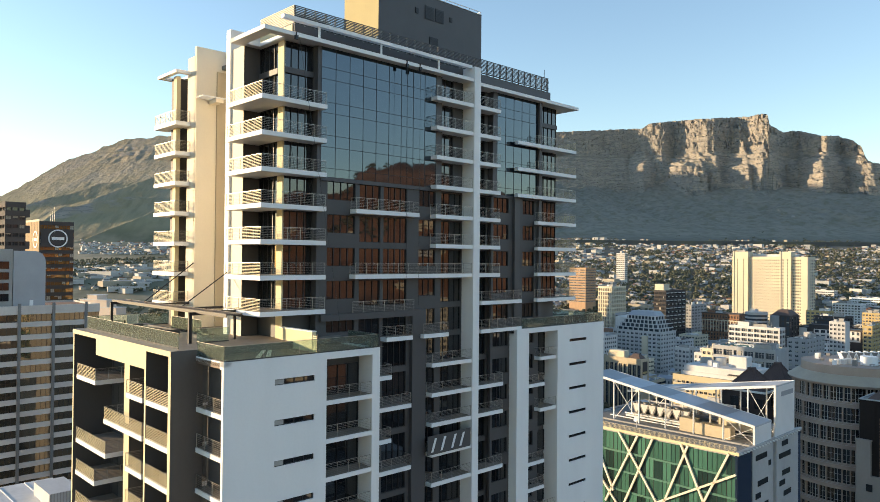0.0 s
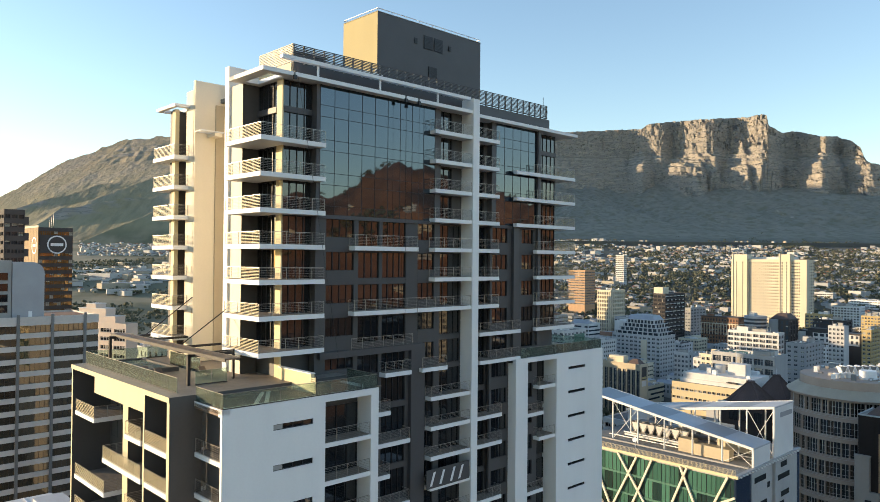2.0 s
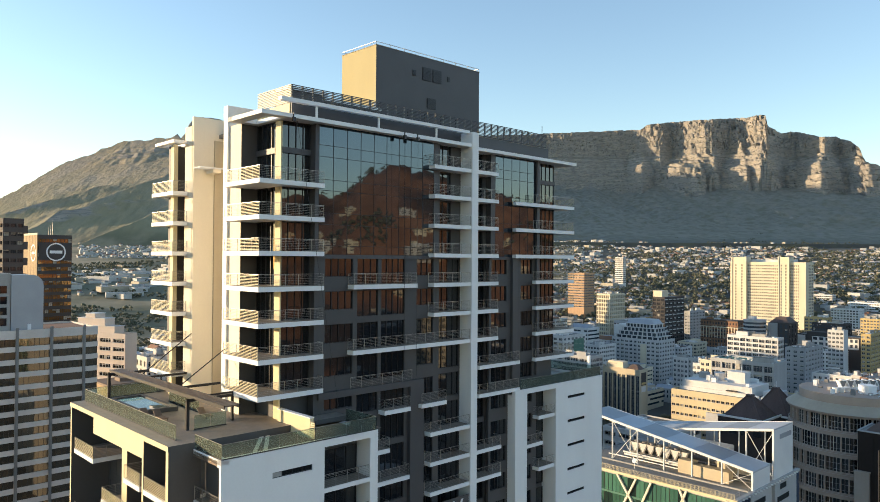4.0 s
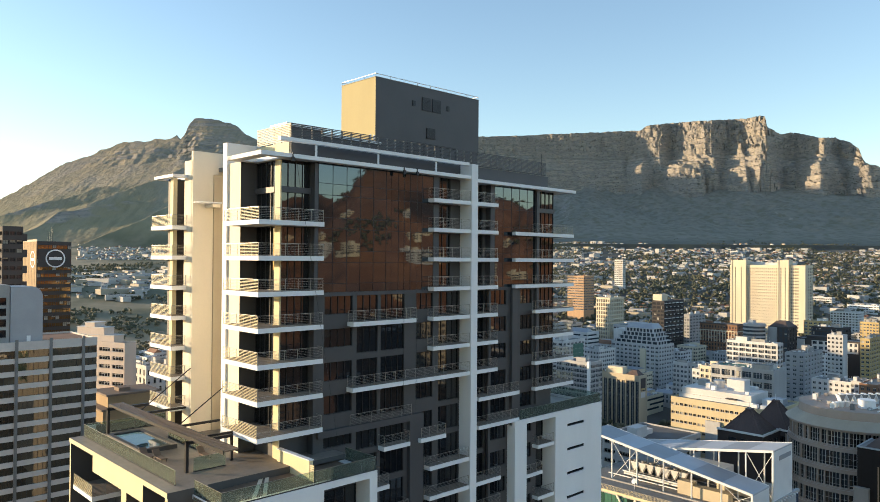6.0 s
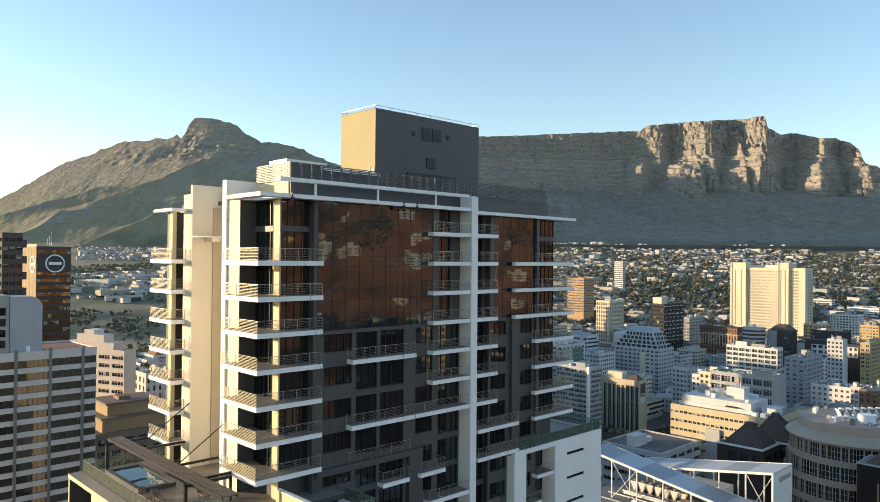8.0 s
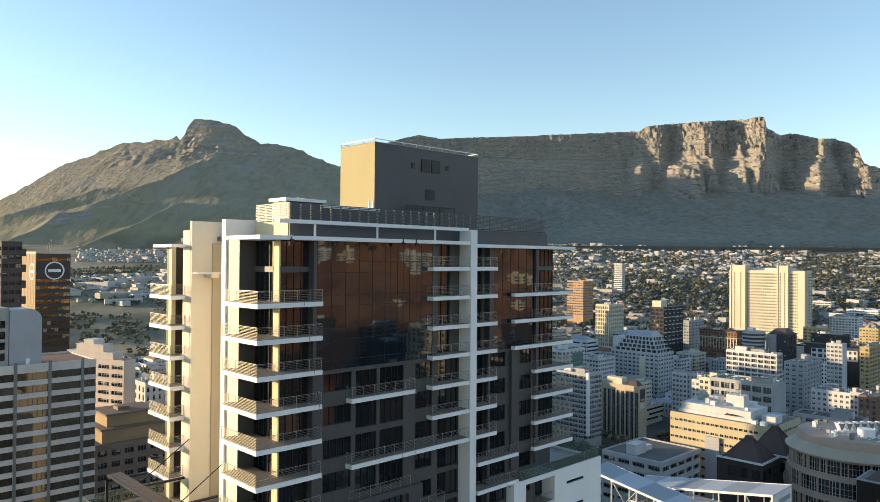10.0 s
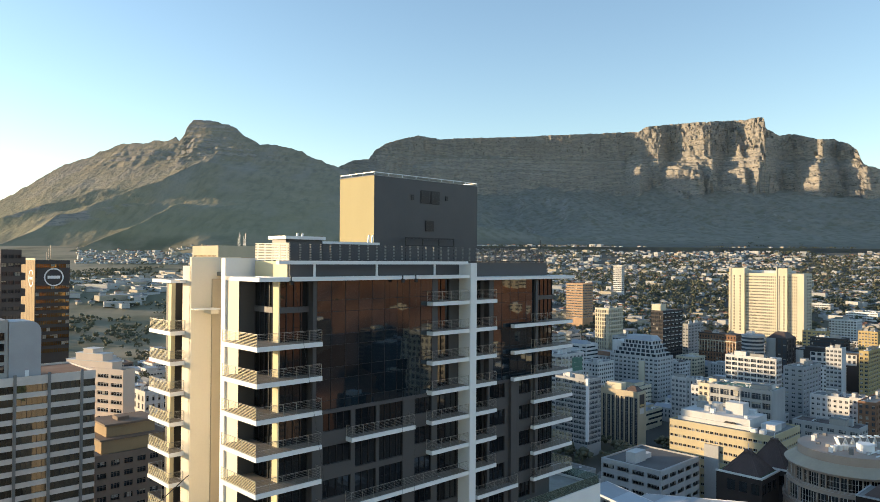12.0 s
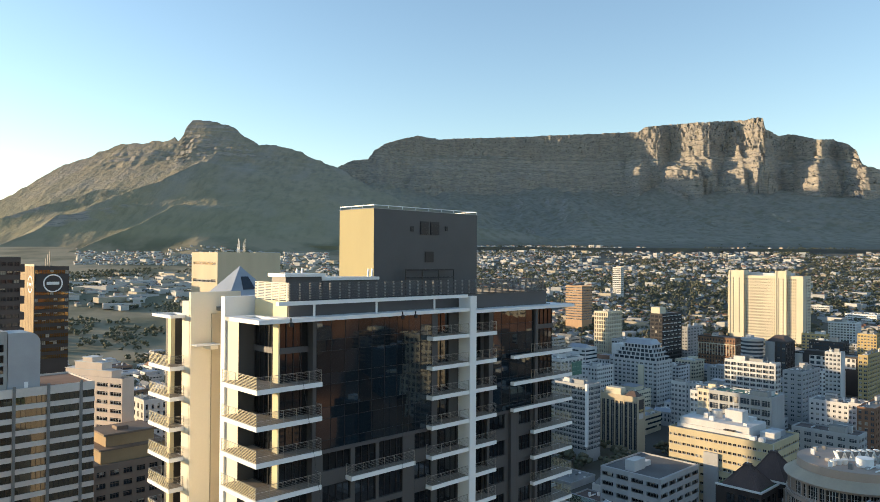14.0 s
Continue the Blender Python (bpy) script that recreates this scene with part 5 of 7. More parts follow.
office("grey_block", "plain grey office block with few windows", 695.7, 320, 35, 6.4, 13.9, GREYW, cols=(2, 5))
bb = office("brick_block", "red-brown brick block with pale piers and a cream attic", 675, 258.9, 14.4, 38.8, 7.8, BRICK, cols=(13, 4), win=(0.5, 0.66), storey=3.6, glassy=DIM)
for i in range(14):
    part("pilaster", Geo().box(674.5, 675, 258.9 + 2.95 * i - 0.3, 258.9 + 2.95 * i + 0.3, -10, 0.6), [SANDY], bb)
part("cornice", Geo().box(674.2, 690, 258.4, 298, 0.6, 1.4), [SANDY], bb)
part("cornice", Geo().box(674.2, 690, 258.4, 298, 7.4, 8.3), [LIDS], bb)
rt = thing("rotunda", (626, 221.8, -12), "round grey office block banded with ribbon windows", "building", "city buildings")
TAKEN.append((614, 640, 208, 234))
for k in range(8):
    part("floor_band", Geo().cyl(626, 221.8, 14.4 - 3.4 * k - 1.6, 14.4 - 3.4 * k, 9.7, sides=36), [GREYW], rt)
    part("ribbon_window", Geo().cyl(626, 221.8, 14.4 - 3.4 * (k + 1), 14.4 - 3.4 * k - 1.6, 9.4, sides=36), [DIM], rt)
part("roof", Geo().cyl(626, 221.8, 14.4, 14.9, 9.9, sides=36), [METAL], rt)
part("roof_hut", Geo().box(624, 631, 222, 227, 14.9, 17.5), [WHITE2], rt)
db = office("dark_block", "dark brown office block with tall windows and a peaked roof", 638, 196.5, 22, 17.5, 12.5, DARKB, cols=(4, 6), storey=4.2, win=(0.5, 0.8), plant=False)
part("peaked_roof", Geo().prism([(638.5, 197, 12.4), (659, 197, 12.4), (659, 213.5, 12.4), (638.5, 213.5, 12.4)], [(644, 201, 17.2), (653, 201, 17.2), (653, 209, 17.2), (644, 209, 17.2)]), [LIDS], db)
part("side_face", Geo().box(636.4, 637.9, 206, 214, -20, 12.0), [GREYW], db)
civ = office("civic_tower", "large sandy slab tower with fine window rows and tall piers", 878.9, 272.8, 46.5, 85.0, 67.3, SANDY, cols=(34, 8), storey=3.75, win=(0.62, 0.48), glassy=DIM, plant=False, first=2.6, most=22)
for b0, b1 in ((283.9, 297.2), (336.0, 355.4)):
    g = Geo()
    for k in range(2):
        for r in range(19):
            g.box(876.35, 876.4, b0 + (b1 - b0) * (0.3 + 0.4 * k) - 0.7, b0 + (b1 - b0) * (0.3 + 0.4 * k) + 0.7, 62 - 3.75 * r, 64.2 - 3.75 * r)
    pr = part("service_pier", Geo().box(876.4, 890, b0, b1, -16, 73.6), [SANDY], civ, "tall sandy pier")
    part("glazing", g, [DIM], pr, kind="stuff")
    part("edge_rib", Geo().box(875.6, 876.4, b0, b0 + 1.5, -16, 73.9), [SANDY], pr)
    part("edge_rib", Geo().box(875.6, 876.4, b1 - 1.5, b1, -16, 73.9), [SANDY], pr)
part("corner_pier", Geo().box(876.9, 884, 265.0, 272.8, -16, 67.3), [SANDY], civ)
part("plant_floor", Geo().box(890, 920, 290, 350, 67, 70.5), [WHITE2], civ)
office("ochre_block", "ochre plastered block with dark windows", 745.6, 198.6, 13.2, 22.4, 11.8, YELLOW, cols=(5, 3))
office("mid_office", "grey office block with deep square window bays", 334, 91.1, 16.7, 32.7, 16.5, GREYW, cols=(6, 0), storey=4.6, win=(0.84, 0.64), deep=0.9, roof=GREEN2)
yo = office("yellow_office", "long cream office block with rows of small windows", 269.6, 65.9, 30, 46.2, 9.2, BUTTER, cols=(22, 12), storey=3.9, win=(0.74, 0.26), plant=False)
part("upper_floor", Geo().box(276, 294, 78, 110, 8.4, 13.0), [WHITE2], yo)
part("stair_tower", Geo().box(283, 289, 84, 92, 13.0, 18.0), [WHITE2], yo)
part("water_tank", Geo().cyl(286, 97, 13.0, 16.5, 2.4, sides=20), [WHITE2], yo)
part("side_bay", Geo().box(268.4, 269.6, 88.5, 95.0, -30, 1.0), [GREYW], yo, "grey stair bay")
part("terrace_wall", Geo().box(275.2, 275.6, 77, 111, 8.4, 10.2), [WHITE2], yo)
for i, (u, v, w, d, h, m) in enumerate(((272.5, 70.5, 2.4, 2.2, 1.8, STEEL), (273, 74.5, 2.4, 2.2, 1.6, STEEL), (280, 69, 7, 6, 3.0, WHITE2), (290, 70, 5, 6, 2.2, METAL), (278, 95, 2, 2, 1.9, STEEL), (281, 99, 3, 2, 2.3, WHITE2), (286, 103, 3.5, 4, 2.6, CONC), (278, 80, 1.5, 1.5, 1.2, STEEL), (291, 82, 2.5, 6, 1.5, STEEL))):
    z = 13.0 if 276 < u < 294 and 78 < v < 110 else 8.5
    part("roof_unit", Geo().box(u, u + w, v, v + d, z, z + h), [m], yo)
for i in range(5):
    part("mast", Geo().bar((284 + 1.1 * i, 86 + (i * 3) % 5, 18), (284 + 1.1 * i, 86 + (i * 3) % 5, 20.5 + i % 2 * 2), 0.08, sides=5), [STEEL], yo)
part("awning", Geo().box(273.6, 277, 84, 88.5, 10.6, 10.9), [DARKB], yo)
office("grey_office", "grey plastered office block with plain sides", 519, 141, 37, 14, 4.4, GREYW, cols=(3, 6), win=(0.5, 0.45))
office("white_house_block", "white plastered low block with small windows", 466.4, 95.1, 17, 23.3, -4.6, WHITE2, cols=(7, 4), win=(0.5, 0.45))
office("white_terrace_block", "white block with open shaded floors", 462, 138.2, 9.6, 35, 16.2, WHITE2, cols=(8, 2), win=(0.85, 0.6), deep=0.9)
lb = office("long_block", "dark row with white window bays along a street", 660, 140.5, 20, 57, 2.0, DARKB, cols=(0, 0), plant=False)
for k in range(2):
    for b0, b1, n in ((168.5, 184, 3), (146, 165, 5)):
        g = Geo()
        gl = Geo()
        for i in range(n):
            u0 = b0 + (b1 - b0) * i / n
            gl.box(659.35, 659.4, u0 + 0.9, u0 + (b1 - b0) / n - 0.9, -2.6 - 4.6 * k, 0.0 - 4.6 * k)
        bay = part("bay", Geo().box(659.4, 660, b0, b1, -4.2 - 4.6 * k, 0.5 - 4.6 * k), [WHITE2], lb, "white window bay")
        part("glazing", gl, [DIM], bay, kind="stuff")
part("end_panel", Geo().box(659.4, 660, 190, 197, -12, 1.0), [WHITE2], lb)
part("roof_box", Geo().box(664, 676, 160, 190, 1.0, 4.0), [DARKB], lb)
office("dark_glass_block", "dark glass block behind the white row", 700, 168, 16, 30, 10.0, DARKB, cols=(10, 4), storey=3.4, win=(0.86, 0.7))
cp = office("car_park_block", "grey car park block with open strip bays", 229.1, 93.9, 32.8, 28.2, -3.2, GREYW, cols=(4, 5), storey=4.0, win=(0.78, 0.42), deep=0.9, plant=False, first=0.9, roof=ASPHALT)
part("stair_hut", Geo().box(233, 241.5, 108, 112.5, -3.95, 0.6), [WHITE2], cp, "white stair hut on the roof")
part("stair_hut", Geo().box(241.5, 248, 109, 112.5, -3.95, -1.8), [WHITE2], cp)
office("low_white_block", "low white terrace with small shop windows", 434.6, 174.8, 5.8, 24.8, 0.3, WHITE2, cols=(9, 2))
office("orange_tower", "orange-brown brick tower with window bands", 769, 507.4, 23.6, 26.5, 50.7, ORANGE, cols=(6, 6), band=True, storey=3.5, win=(0.9, 0.4), plant=False)
office("slim_tower", "slim pale residential tower on the slope", 1031.9, 611.5, 9, 16, 73.6, WHITE2, cols=(4, 4), band=True, plant=False)
office("edge_block", "ochre corner block catching the sun", 616, 125, 53.5, 7, 9.8, YELLOW, cols=(2, 12), glassy=DIM)
office("brown_block", "brown brick block with an ochre parapet", 432.8, 71.2, 59.7, 9.6, 0.5, BRICK, cols=(3, 14), win=(0.5, 0.6))
office("dark_roof_block", "low block under a wide dark roof", 344.2, 54.8, 13, 30.5, 2.4, GREYW, cols=(6, 3), roof=LIDS)
dt = office("dark_tower", "dark grey tower with deep window strips", 44.1, 311.1, 8.2, 42.7, 84.6, DARKB, cols=(8, 3), storey=3.9, win=(0.8, 0.4), deep=0.9, plant=False)
PINK = material("pink_plaster", (0.62, 0.52, 0.44), 0.8, vary=0.12, scale=0.12, fine=1.5, streak=1)
for k in range(14):
    part("balcony", Geo().box(52.3, 54.0, 311.3, 317.5, 78.0 - 7.2 * k, 81.4 - 7.2 * k), [DARKB], dt, "dark projecting balcony")
hb = office("hotel_block", "pale pink hotel with strip windows and stepped top", 54.1, 262.9, 34.0, 6.0, 37.9, PINK, cols=(2, 5), storey=3.3, win=(0.82, 0.42), plant=False, twist=-65.0)
for a0, a1, z0, z1 in ((58.0, 82.0, 37.1, 40.3), (63.0, 77.0, 40.3, 43.2), (67.0, 72.0, 43.2, 45.0)):
    up = part("upper_floor", Geo().box(a0, a1, 263.5, 268.5, z0, z1), [PINK], hb, "set-back upper floor")
    part("roof_edge", Geo().box(a0 - 0.25, a1 + 0.25, 263.3, 268.7, z1, z1 + 0.25), [WHITE2], up)
office("narrow_block", "pale narrow office block with vertical windows", 80, 240, 12, 12, 27, WHITE2, cols=(3, 5), storey=3.4, win=(0.4, 0.6))
tb = office("terraced_block", "brown stepped block with set-back terraces in a sunlit ochre tone", 49.5, 205.0, 27, 22, 13.5, BROWN, cols=(5, 6), storey=4, win=(0.66, 0.44), plant=False)
# upper floors coloured ochre, the tone low sun gives the brown block
part("set_back", Geo().box(52.5, 75, 208, 226, 13.0, 17.5), [TAN], tb, "set-back floor in a sunlit ochre tone")
part("set_back_roof", Geo().box(51.8, 75.6, 207.3, 226.5, 17.5, 18.1), [BROWN], tb)
part("set_back", Geo().box(55, 72, 210.5, 224, 18.1, 22.0), [TAN], tb, "set-back floor in a sunlit ochre tone")
part("set_back_roof", Geo().box(54.2, 73, 209.7, 225, 22.0, 22.7), [BROWN], tb)
part("roof_hatch", Geo().box(60, 64, 214, 219, 22.7, 24.0), [BROWN], tb)
ct = office("cream_tower", "cream and grey concrete tower with a lit side", 135.1, 287.3, 36.4, 29.3, 87.8, BEIGE, cols=(1, 0), storey=9, win=(0.86, 0.16), plant=False)
for i in range(6):
    part("antenna", Geo().bar((148 + 1.1 * i, 291 + (i % 3), 87), (148 + 1.1 * i, 291 + (i % 3), 92 + (i * 7 % 4)), 0.09, sides=5), [STEEL], ct)
# further blocks between the centre and the slope, and stepped white houses in the near streets
office("white_slab", "bright white slab block with small windows", 954.8, 230.3, 22.5, 32, 9.6, WHITE, cols=(9, 6), glassy=DIM)
office("white_row", "long white block row with gallery windows", 1116.6, 249.9, 35.5, 41, 10.3, WHITE, cols=(12, 8), win=(0.8, 0.4), glassy=DIM)
office("gallery_block", "grey gallery block with deep shaded floors", 1142.6, 319.7, 15, 30.5, 18.4, WHITE2, cols=(10, 4), win=(0.84, 0.5), glassy=DIM)
office("cream_villa", "cream villa block on the slope", 1269.3, 303.6, 21, 27, 20.5, SANDY, cols=(6, 5), glassy=DIM)
office("white_court", "white court building with wide bays", 1049.6, 333.4, 21.5, 27.5, 15.8, WHITE2, cols=(7, 5), glassy=DIM)
office("ochre_slab", "ochre slab block in the evening sun", 857.4, 181.9, 17, 19, 5.5, YELLOW, cols=(6, 5), glassy=DIM)
office("pale_gable", "pale corner block with a tall blank side", 576.2, 132.8, 10.5, 11.5, 14.6, WHITE2, cols=(4, 0), glassy=DIM)
office("white_step", "low white stepped house with a flat roof", 462.6, 85.1, 13.5, 9.0, -3.0, WHITE2, cols=(4, 4), glassy=DIM)
office("white_step", "white stepped house between taller blocks", 398.0, 153.5, 8.0, 13.0, 3.0, WHITE2, cols=(5, 3), glassy=DIM)
office("cream_low", "cream plastered block with a lit top floor", 372.0, 133.7, 8.5, 15.0, 9.5, SANDY, cols=(5, 3), glassy=DIM)
office("pale_row", "pale grey row with arched-looking upper windows", 425.1, 160.6, 12.0, 23.0, 2.2, GREYW, cols=(9, 5), win=(0.4, 0.5), glassy=DIM)
# unseen slabs added behind the apartment tower to shade the streets to the right
office("tall_slab", "unseen slab block added behind the apartment tower to cast shade", 88, 74, 18, 50, 46, GREYW, cols=(4, 4), most=6)
office("tall_slab", "unseen slab block added behind the apartment tower to cast shade", 60, 44, 15, 26, 46, GREYW, cols=(4, 4), most=6)
office("tall_slab", "unseen slab block added behind the apartment tower to cast shade", 56, 71, 24, 24, 57, GREYW, cols=(4, 4), most=6)
office("tall_slab", "unseen slab block added behind the apartment tower to cast shade", 155, 170, 20, 28, 15, GREYW, cols=(4, 4), most=6)
pyr = thing("glass_pyramid", (99.4, 198, FLOOR), "blue-grey glass pyramid roof on a plain tower", "building")
part("shaft", Geo().box(90, 109, 189, 208, FLOOR, 70.5), [GREYW], pyr)
part("pyramid_window", Geo().prism([(96.9, 191.3, 73.0), (101.9, 191.3, 73.0), (100.9, 195.1, 77.7), (97.9, 195.1, 77.7)], [(96.9, 191.0, 73.2), (101.9, 191.0, 73.2), (100.9, 194.8, 77.9), (97.9, 194.8, 77.9)]), [GLASS], pyr)
part("pyramid", Geo().prism([(90, 189, 70.5), (109, 189, 70.5), (109, 208, 70.5), (90, 208, 70.5)], [(99.3, 198.3, 81.8), (99.5, 198.3, 81.8), (99.5, 198.5, 81.8), (99.3, 198.5, 81.8)]), [METAL], pyr, "blue-grey metal pyramid")

# the bronze tower with its ring emblem
bank = office("bank_tower", "dark bronze glass tower with a round emblem", 76.5, 382.1, 17.3, 30.2, 79.6, DARKB, cols=(12, 9), storey=3.9, win=(0.94, 0.5), glassy=BRONZE, plant=False)
part("emblem_panel", Geo().box(77.0, 93.4, 381.9, 382.09, 65.5, 75.2), [DARKB], bank, "dark emblem panel")
part("side_panel", Geo().box(76.2, 76.49, 382.15, 412.2, FLOOR, 79.5), [TAN], bank, "plain tan concrete side")
for i in range(10):
    part("panel_joint", Geo().box(76.15, 76.2, 382.2 + 3.0 * i, 382.32 + 3.0 * i, FLOOR, 79.4), [BROWN], bank)
part("side_parapet", Geo().box(76.2, 76.6, 382.15, 412.2, 79.5, 80.6), [SANDY], bank, "pale side parapet")


def ring(axis, ca, cb, cz, r0, r1, n=40):
    """A flat upright ring, facing -b ('a') or -a ('b')."""
    g = Geo()
    for i in range(n):
        x0, x1 = 2 * math.pi * i / n, 2 * math.pi * (i + 1) / n
        pts = [(r * math.cos(x), r * math.sin(x)) for r, x in ((r0, x0), (r1, x0), (r1, x1), (r0, x1))]
        if axis == "a":
            g.prism([(ca + u, cb, cz + v) for u, v in pts], [(ca + u, cb + 0.1, cz + v) for u, v in pts])
        else:
            g.prism([(ca, cb + u, cz + v) for u, v in pts], [(ca + 0.1, cb + u, cz + v) for u, v in pts])
    return g


EMBLEM = material("emblem_white", (0.8, 0.8, 0.8), 0.5, vary=0.03)
part("emblem_ring", ring("a", 85.6, 381.7, 70.2, 4.3, 5.0), [EMBLEM], bank, "white ring emblem")
part("emblem_bar", Geo().box(82.4, 88.8, 381.7, 381.85, 69.4, 71.0), [EMBLEM], bank)
part("emblem_ring", ring("b", 76.1, 389.4, 69.6, 4.0, 4.7), [EMBLEM], bank, "white ring emblem")
part("emblem_bar", Geo().box(76.1, 76.25, 386.8, 392.0, 68.9, 70.3), [EMBLEM], bank)
for i in range(3):
    part("antenna", Geo().bar((84 + i, 390, 79), (84 + i, 390, 84 + 2 * i), 0.12, sides=5), [FRAME], bank)

# the striped office in the left middle ground, with columns and a rounded roof block
st = office("striped_office", "pale grey striped office block with windows tinted for golden reflections", -20, 188.2, 63.6, 26, 45.5, BANDS, cols=(0, 0), storey=3.15, first=1.9, plant=False)
part("parapet_band", Geo().box(-20, 43.6, 187.7, 188.2, 43.0, 45.6), [BANDS], st)
for f in range(17):
    z = 43.0 - 3.8 * (f + 1)
    part("spandrel", Geo().box(-20, 43.6, 187.75, 188.2, z, z + 1.55), [BANDS], st, "pale grey spandrel band")
    for i in range(8):
        a0 = -16.3 + 9.3 * (i - 1) + 0.42
        a1 = min(a0 + 8.46, 43.55)
        if a1 > -20:
            w = part("window", Geo().box(max(a0, -20), a1, 188.05, 188.2, z + 1.55, z + 3.8), [GOLD], st)
            if f < 14:
                n = max(1, round((a1 - a0) / 1.4))
                part("frame", Geo().box(a0, a1, 187.98, 188.05, z + 1.55, z + 1.61).plate([q for k in range(1, n) for q in (a0 + (a1 - a0) * k / n - 0.04, a0 + (a1 - a0) * k / n + 0.04)], [z + 1.61, z + 3.8], lambda u, v: u % 2 == 0, lambda u, v, q: (u, q, v), 187.99, 188.05) if n > 1 else Geo().box(a0, a1, 187.98, 188.05, z + 1.55, z + 1.61), [FRAME], w)
for i in range(7):
    part("column", Geo().box(-16.3 + 9.3 * i - 0.4, -16.3 + 9.3 * i + 0.4, 187.4, 187.74, FLOOR, 46.3), [DUCT], st, "grey full-height column")
part("roof_deck", Geo().box(28, 43, 190, 213, 44.7, 45.0), [BRICK], st, "red-brown roof deck")
rb = thing("rounded_roof_block", (20, 192, 44.8), "grey metal-clad roof block with a rounded end", "building")
prof = [(28.3 - 3.2 + 3.2 * math.sin(x), 58.6 + 3.4 * math.cos(x)) for x in [math.pi / 2 * i / 8 for i in range(9)]]
outline = [(19.6, 44.8), (28.3, 44.8)] + [(u, v) for u, v in reversed(prof)] + [(19.6, 62.0)]
part("shell", Geo().prism([(u, 189.6, v) for u, v in outline], [(u, 200, v) for u, v in outline]), [METAL], rb)
part("stair_core", Geo().box(10, 19.5, 190, 200, 44.8, 62.5), [CONC], rb)
for i in range(4):
    put_window(rb, 12, 189.85, 47 + 3.2 * i, 6.5, 2.2, 4)
part("door", Geo().box(24, 25, 189.5, 189.6, 44.9, 47.2), [WHITE], rb)

# the green glass office: panes in a grid, cream bracing, a roof deck under a folded white canopy
NEARER = Matrix.Translation((0.07, 1.19, 66.0)) @ Matrix.Scale(0.94, 4) @ Matrix.Translation((-0.07, -1.19, -66.0))
go = thing("glass_office", (85, 8, FLOOR), "green glass office block with diagonal cream bracing", "building", m=NEARER @ GRID)
TAKEN.append((72, 100, -6, 30))
part("core_wall", Geo().box(73.5, 98.8, -4.0, 27, FLOOR - 7, 30.4), [GREYW], go)
for r in range(8):
    z = 30.2 - 3.35 * (r + 1)
    for i in range(20):
        b0 = -4.2 + 1.56 * i
        dark = (i * i * 3 + i * 7 + r * 5 + (i * r) % 4) % 11 < 4
        key = "green_pane" if not dark else "dark_pane"
        part("glass_pane", None, None, go, data=shared(key, lambda: Geo().box(0, 0.1, 0.03, 1.53, 0.35, 3.3).mesh("glass_pane", [TEAL2 if dark else TEAL])), at=(73.35, b0, z))
    part("floor_band", Geo().box(73.3, 73.49, -4.3, 27, z - 0.02, z + 0.33), [TEALP := material("green_spandrel", (0.085, 0.20, 0.15), 0.35)] if r == 0 else [TEALP], go)
for (b0, z0), (b1, z1) in (((16.5, 30.4), (8.2, 18.5)), ((12.8, 30.4), (19.1, 17.9)), ((9.97, 30.4), (15.5, 18.0)), ((4.9, 30.5), (-0.6, 18.5)), ((3.66, 30.5), (8.8, 18.0)), ((-3.07, 30.5), (2.9, 18.0)), ((-4.2, 27.5), (14.0, 17.2)), ((22, 24), (16.0, 17.0)), ((22.5, 30.4), (17.5, 20.0))):
    part("brace", Geo().bar((73.15, b0, z0), (73.15, b1, z1), 0.23), [PALE], go, "cream diagonal brace")
part("roof_edge", Geo().box(73.2, 73.5, -4.6, 27, 30.4, 30.85), [CREAM], go)
part("roof_edge", Geo().box(73.5, 98.9, -4.6, -4.0, 30.4, 30.9), [GREYW], go)
part("roof_deck", Geo().box(73.5, 98.9, -4.0, 27, 30.4, 30.7), [ROOF], go)
part("corner_glazing", Geo().box(73.3, 78.6, -4.35, -4.0, FLOOR, 30.3), [NAVY], go, "dark blue corner glazing")
part("front_panel", Geo().box(78.6, 86.3, -4.5, -4.0, FLOOR, 30.4), [GREYW], go)
part("front_panel", Geo().box(88.0, 97.5, -4.5, -4.0, FLOOR, 30.4), [GREYW], go)
part("corner_glazing", Geo().box(97.5, 98.9, -4.4, -4.0, FLOOR, 30.4), [NAVY], go)
for a0, z0, w in ((79.6, 28.4, 4.4), (84.6, 26.8, 1.0), (80.4, 24.2, 4.0), (79.6, 22.3, 2.0), (81.0, 20.4, 3.6), (90.2, 29.0, 2.6), (89.0, 27.0, 5.0), (90.4, 24.0, 3.4), (89.2, 22.4, 2.4), (91.0, 20.4, 3.2)):
    part("slit_window", Geo().box(a0, a0 + w, -4.55, -4.49, z0, z0 + 0.9), [GLASS], go)
for i in range(22):
    part("fascia_fin", Geo().box(74 + 1.1 * i, 74.15 + 1.1 * i, -4.9, -4.55, 30.5, 30.7), [STEEL], go)
railing(go, [((73.4, -4.2), (73.4, 26))], 30.7, h=1.0, bars=5, gap=2.4)


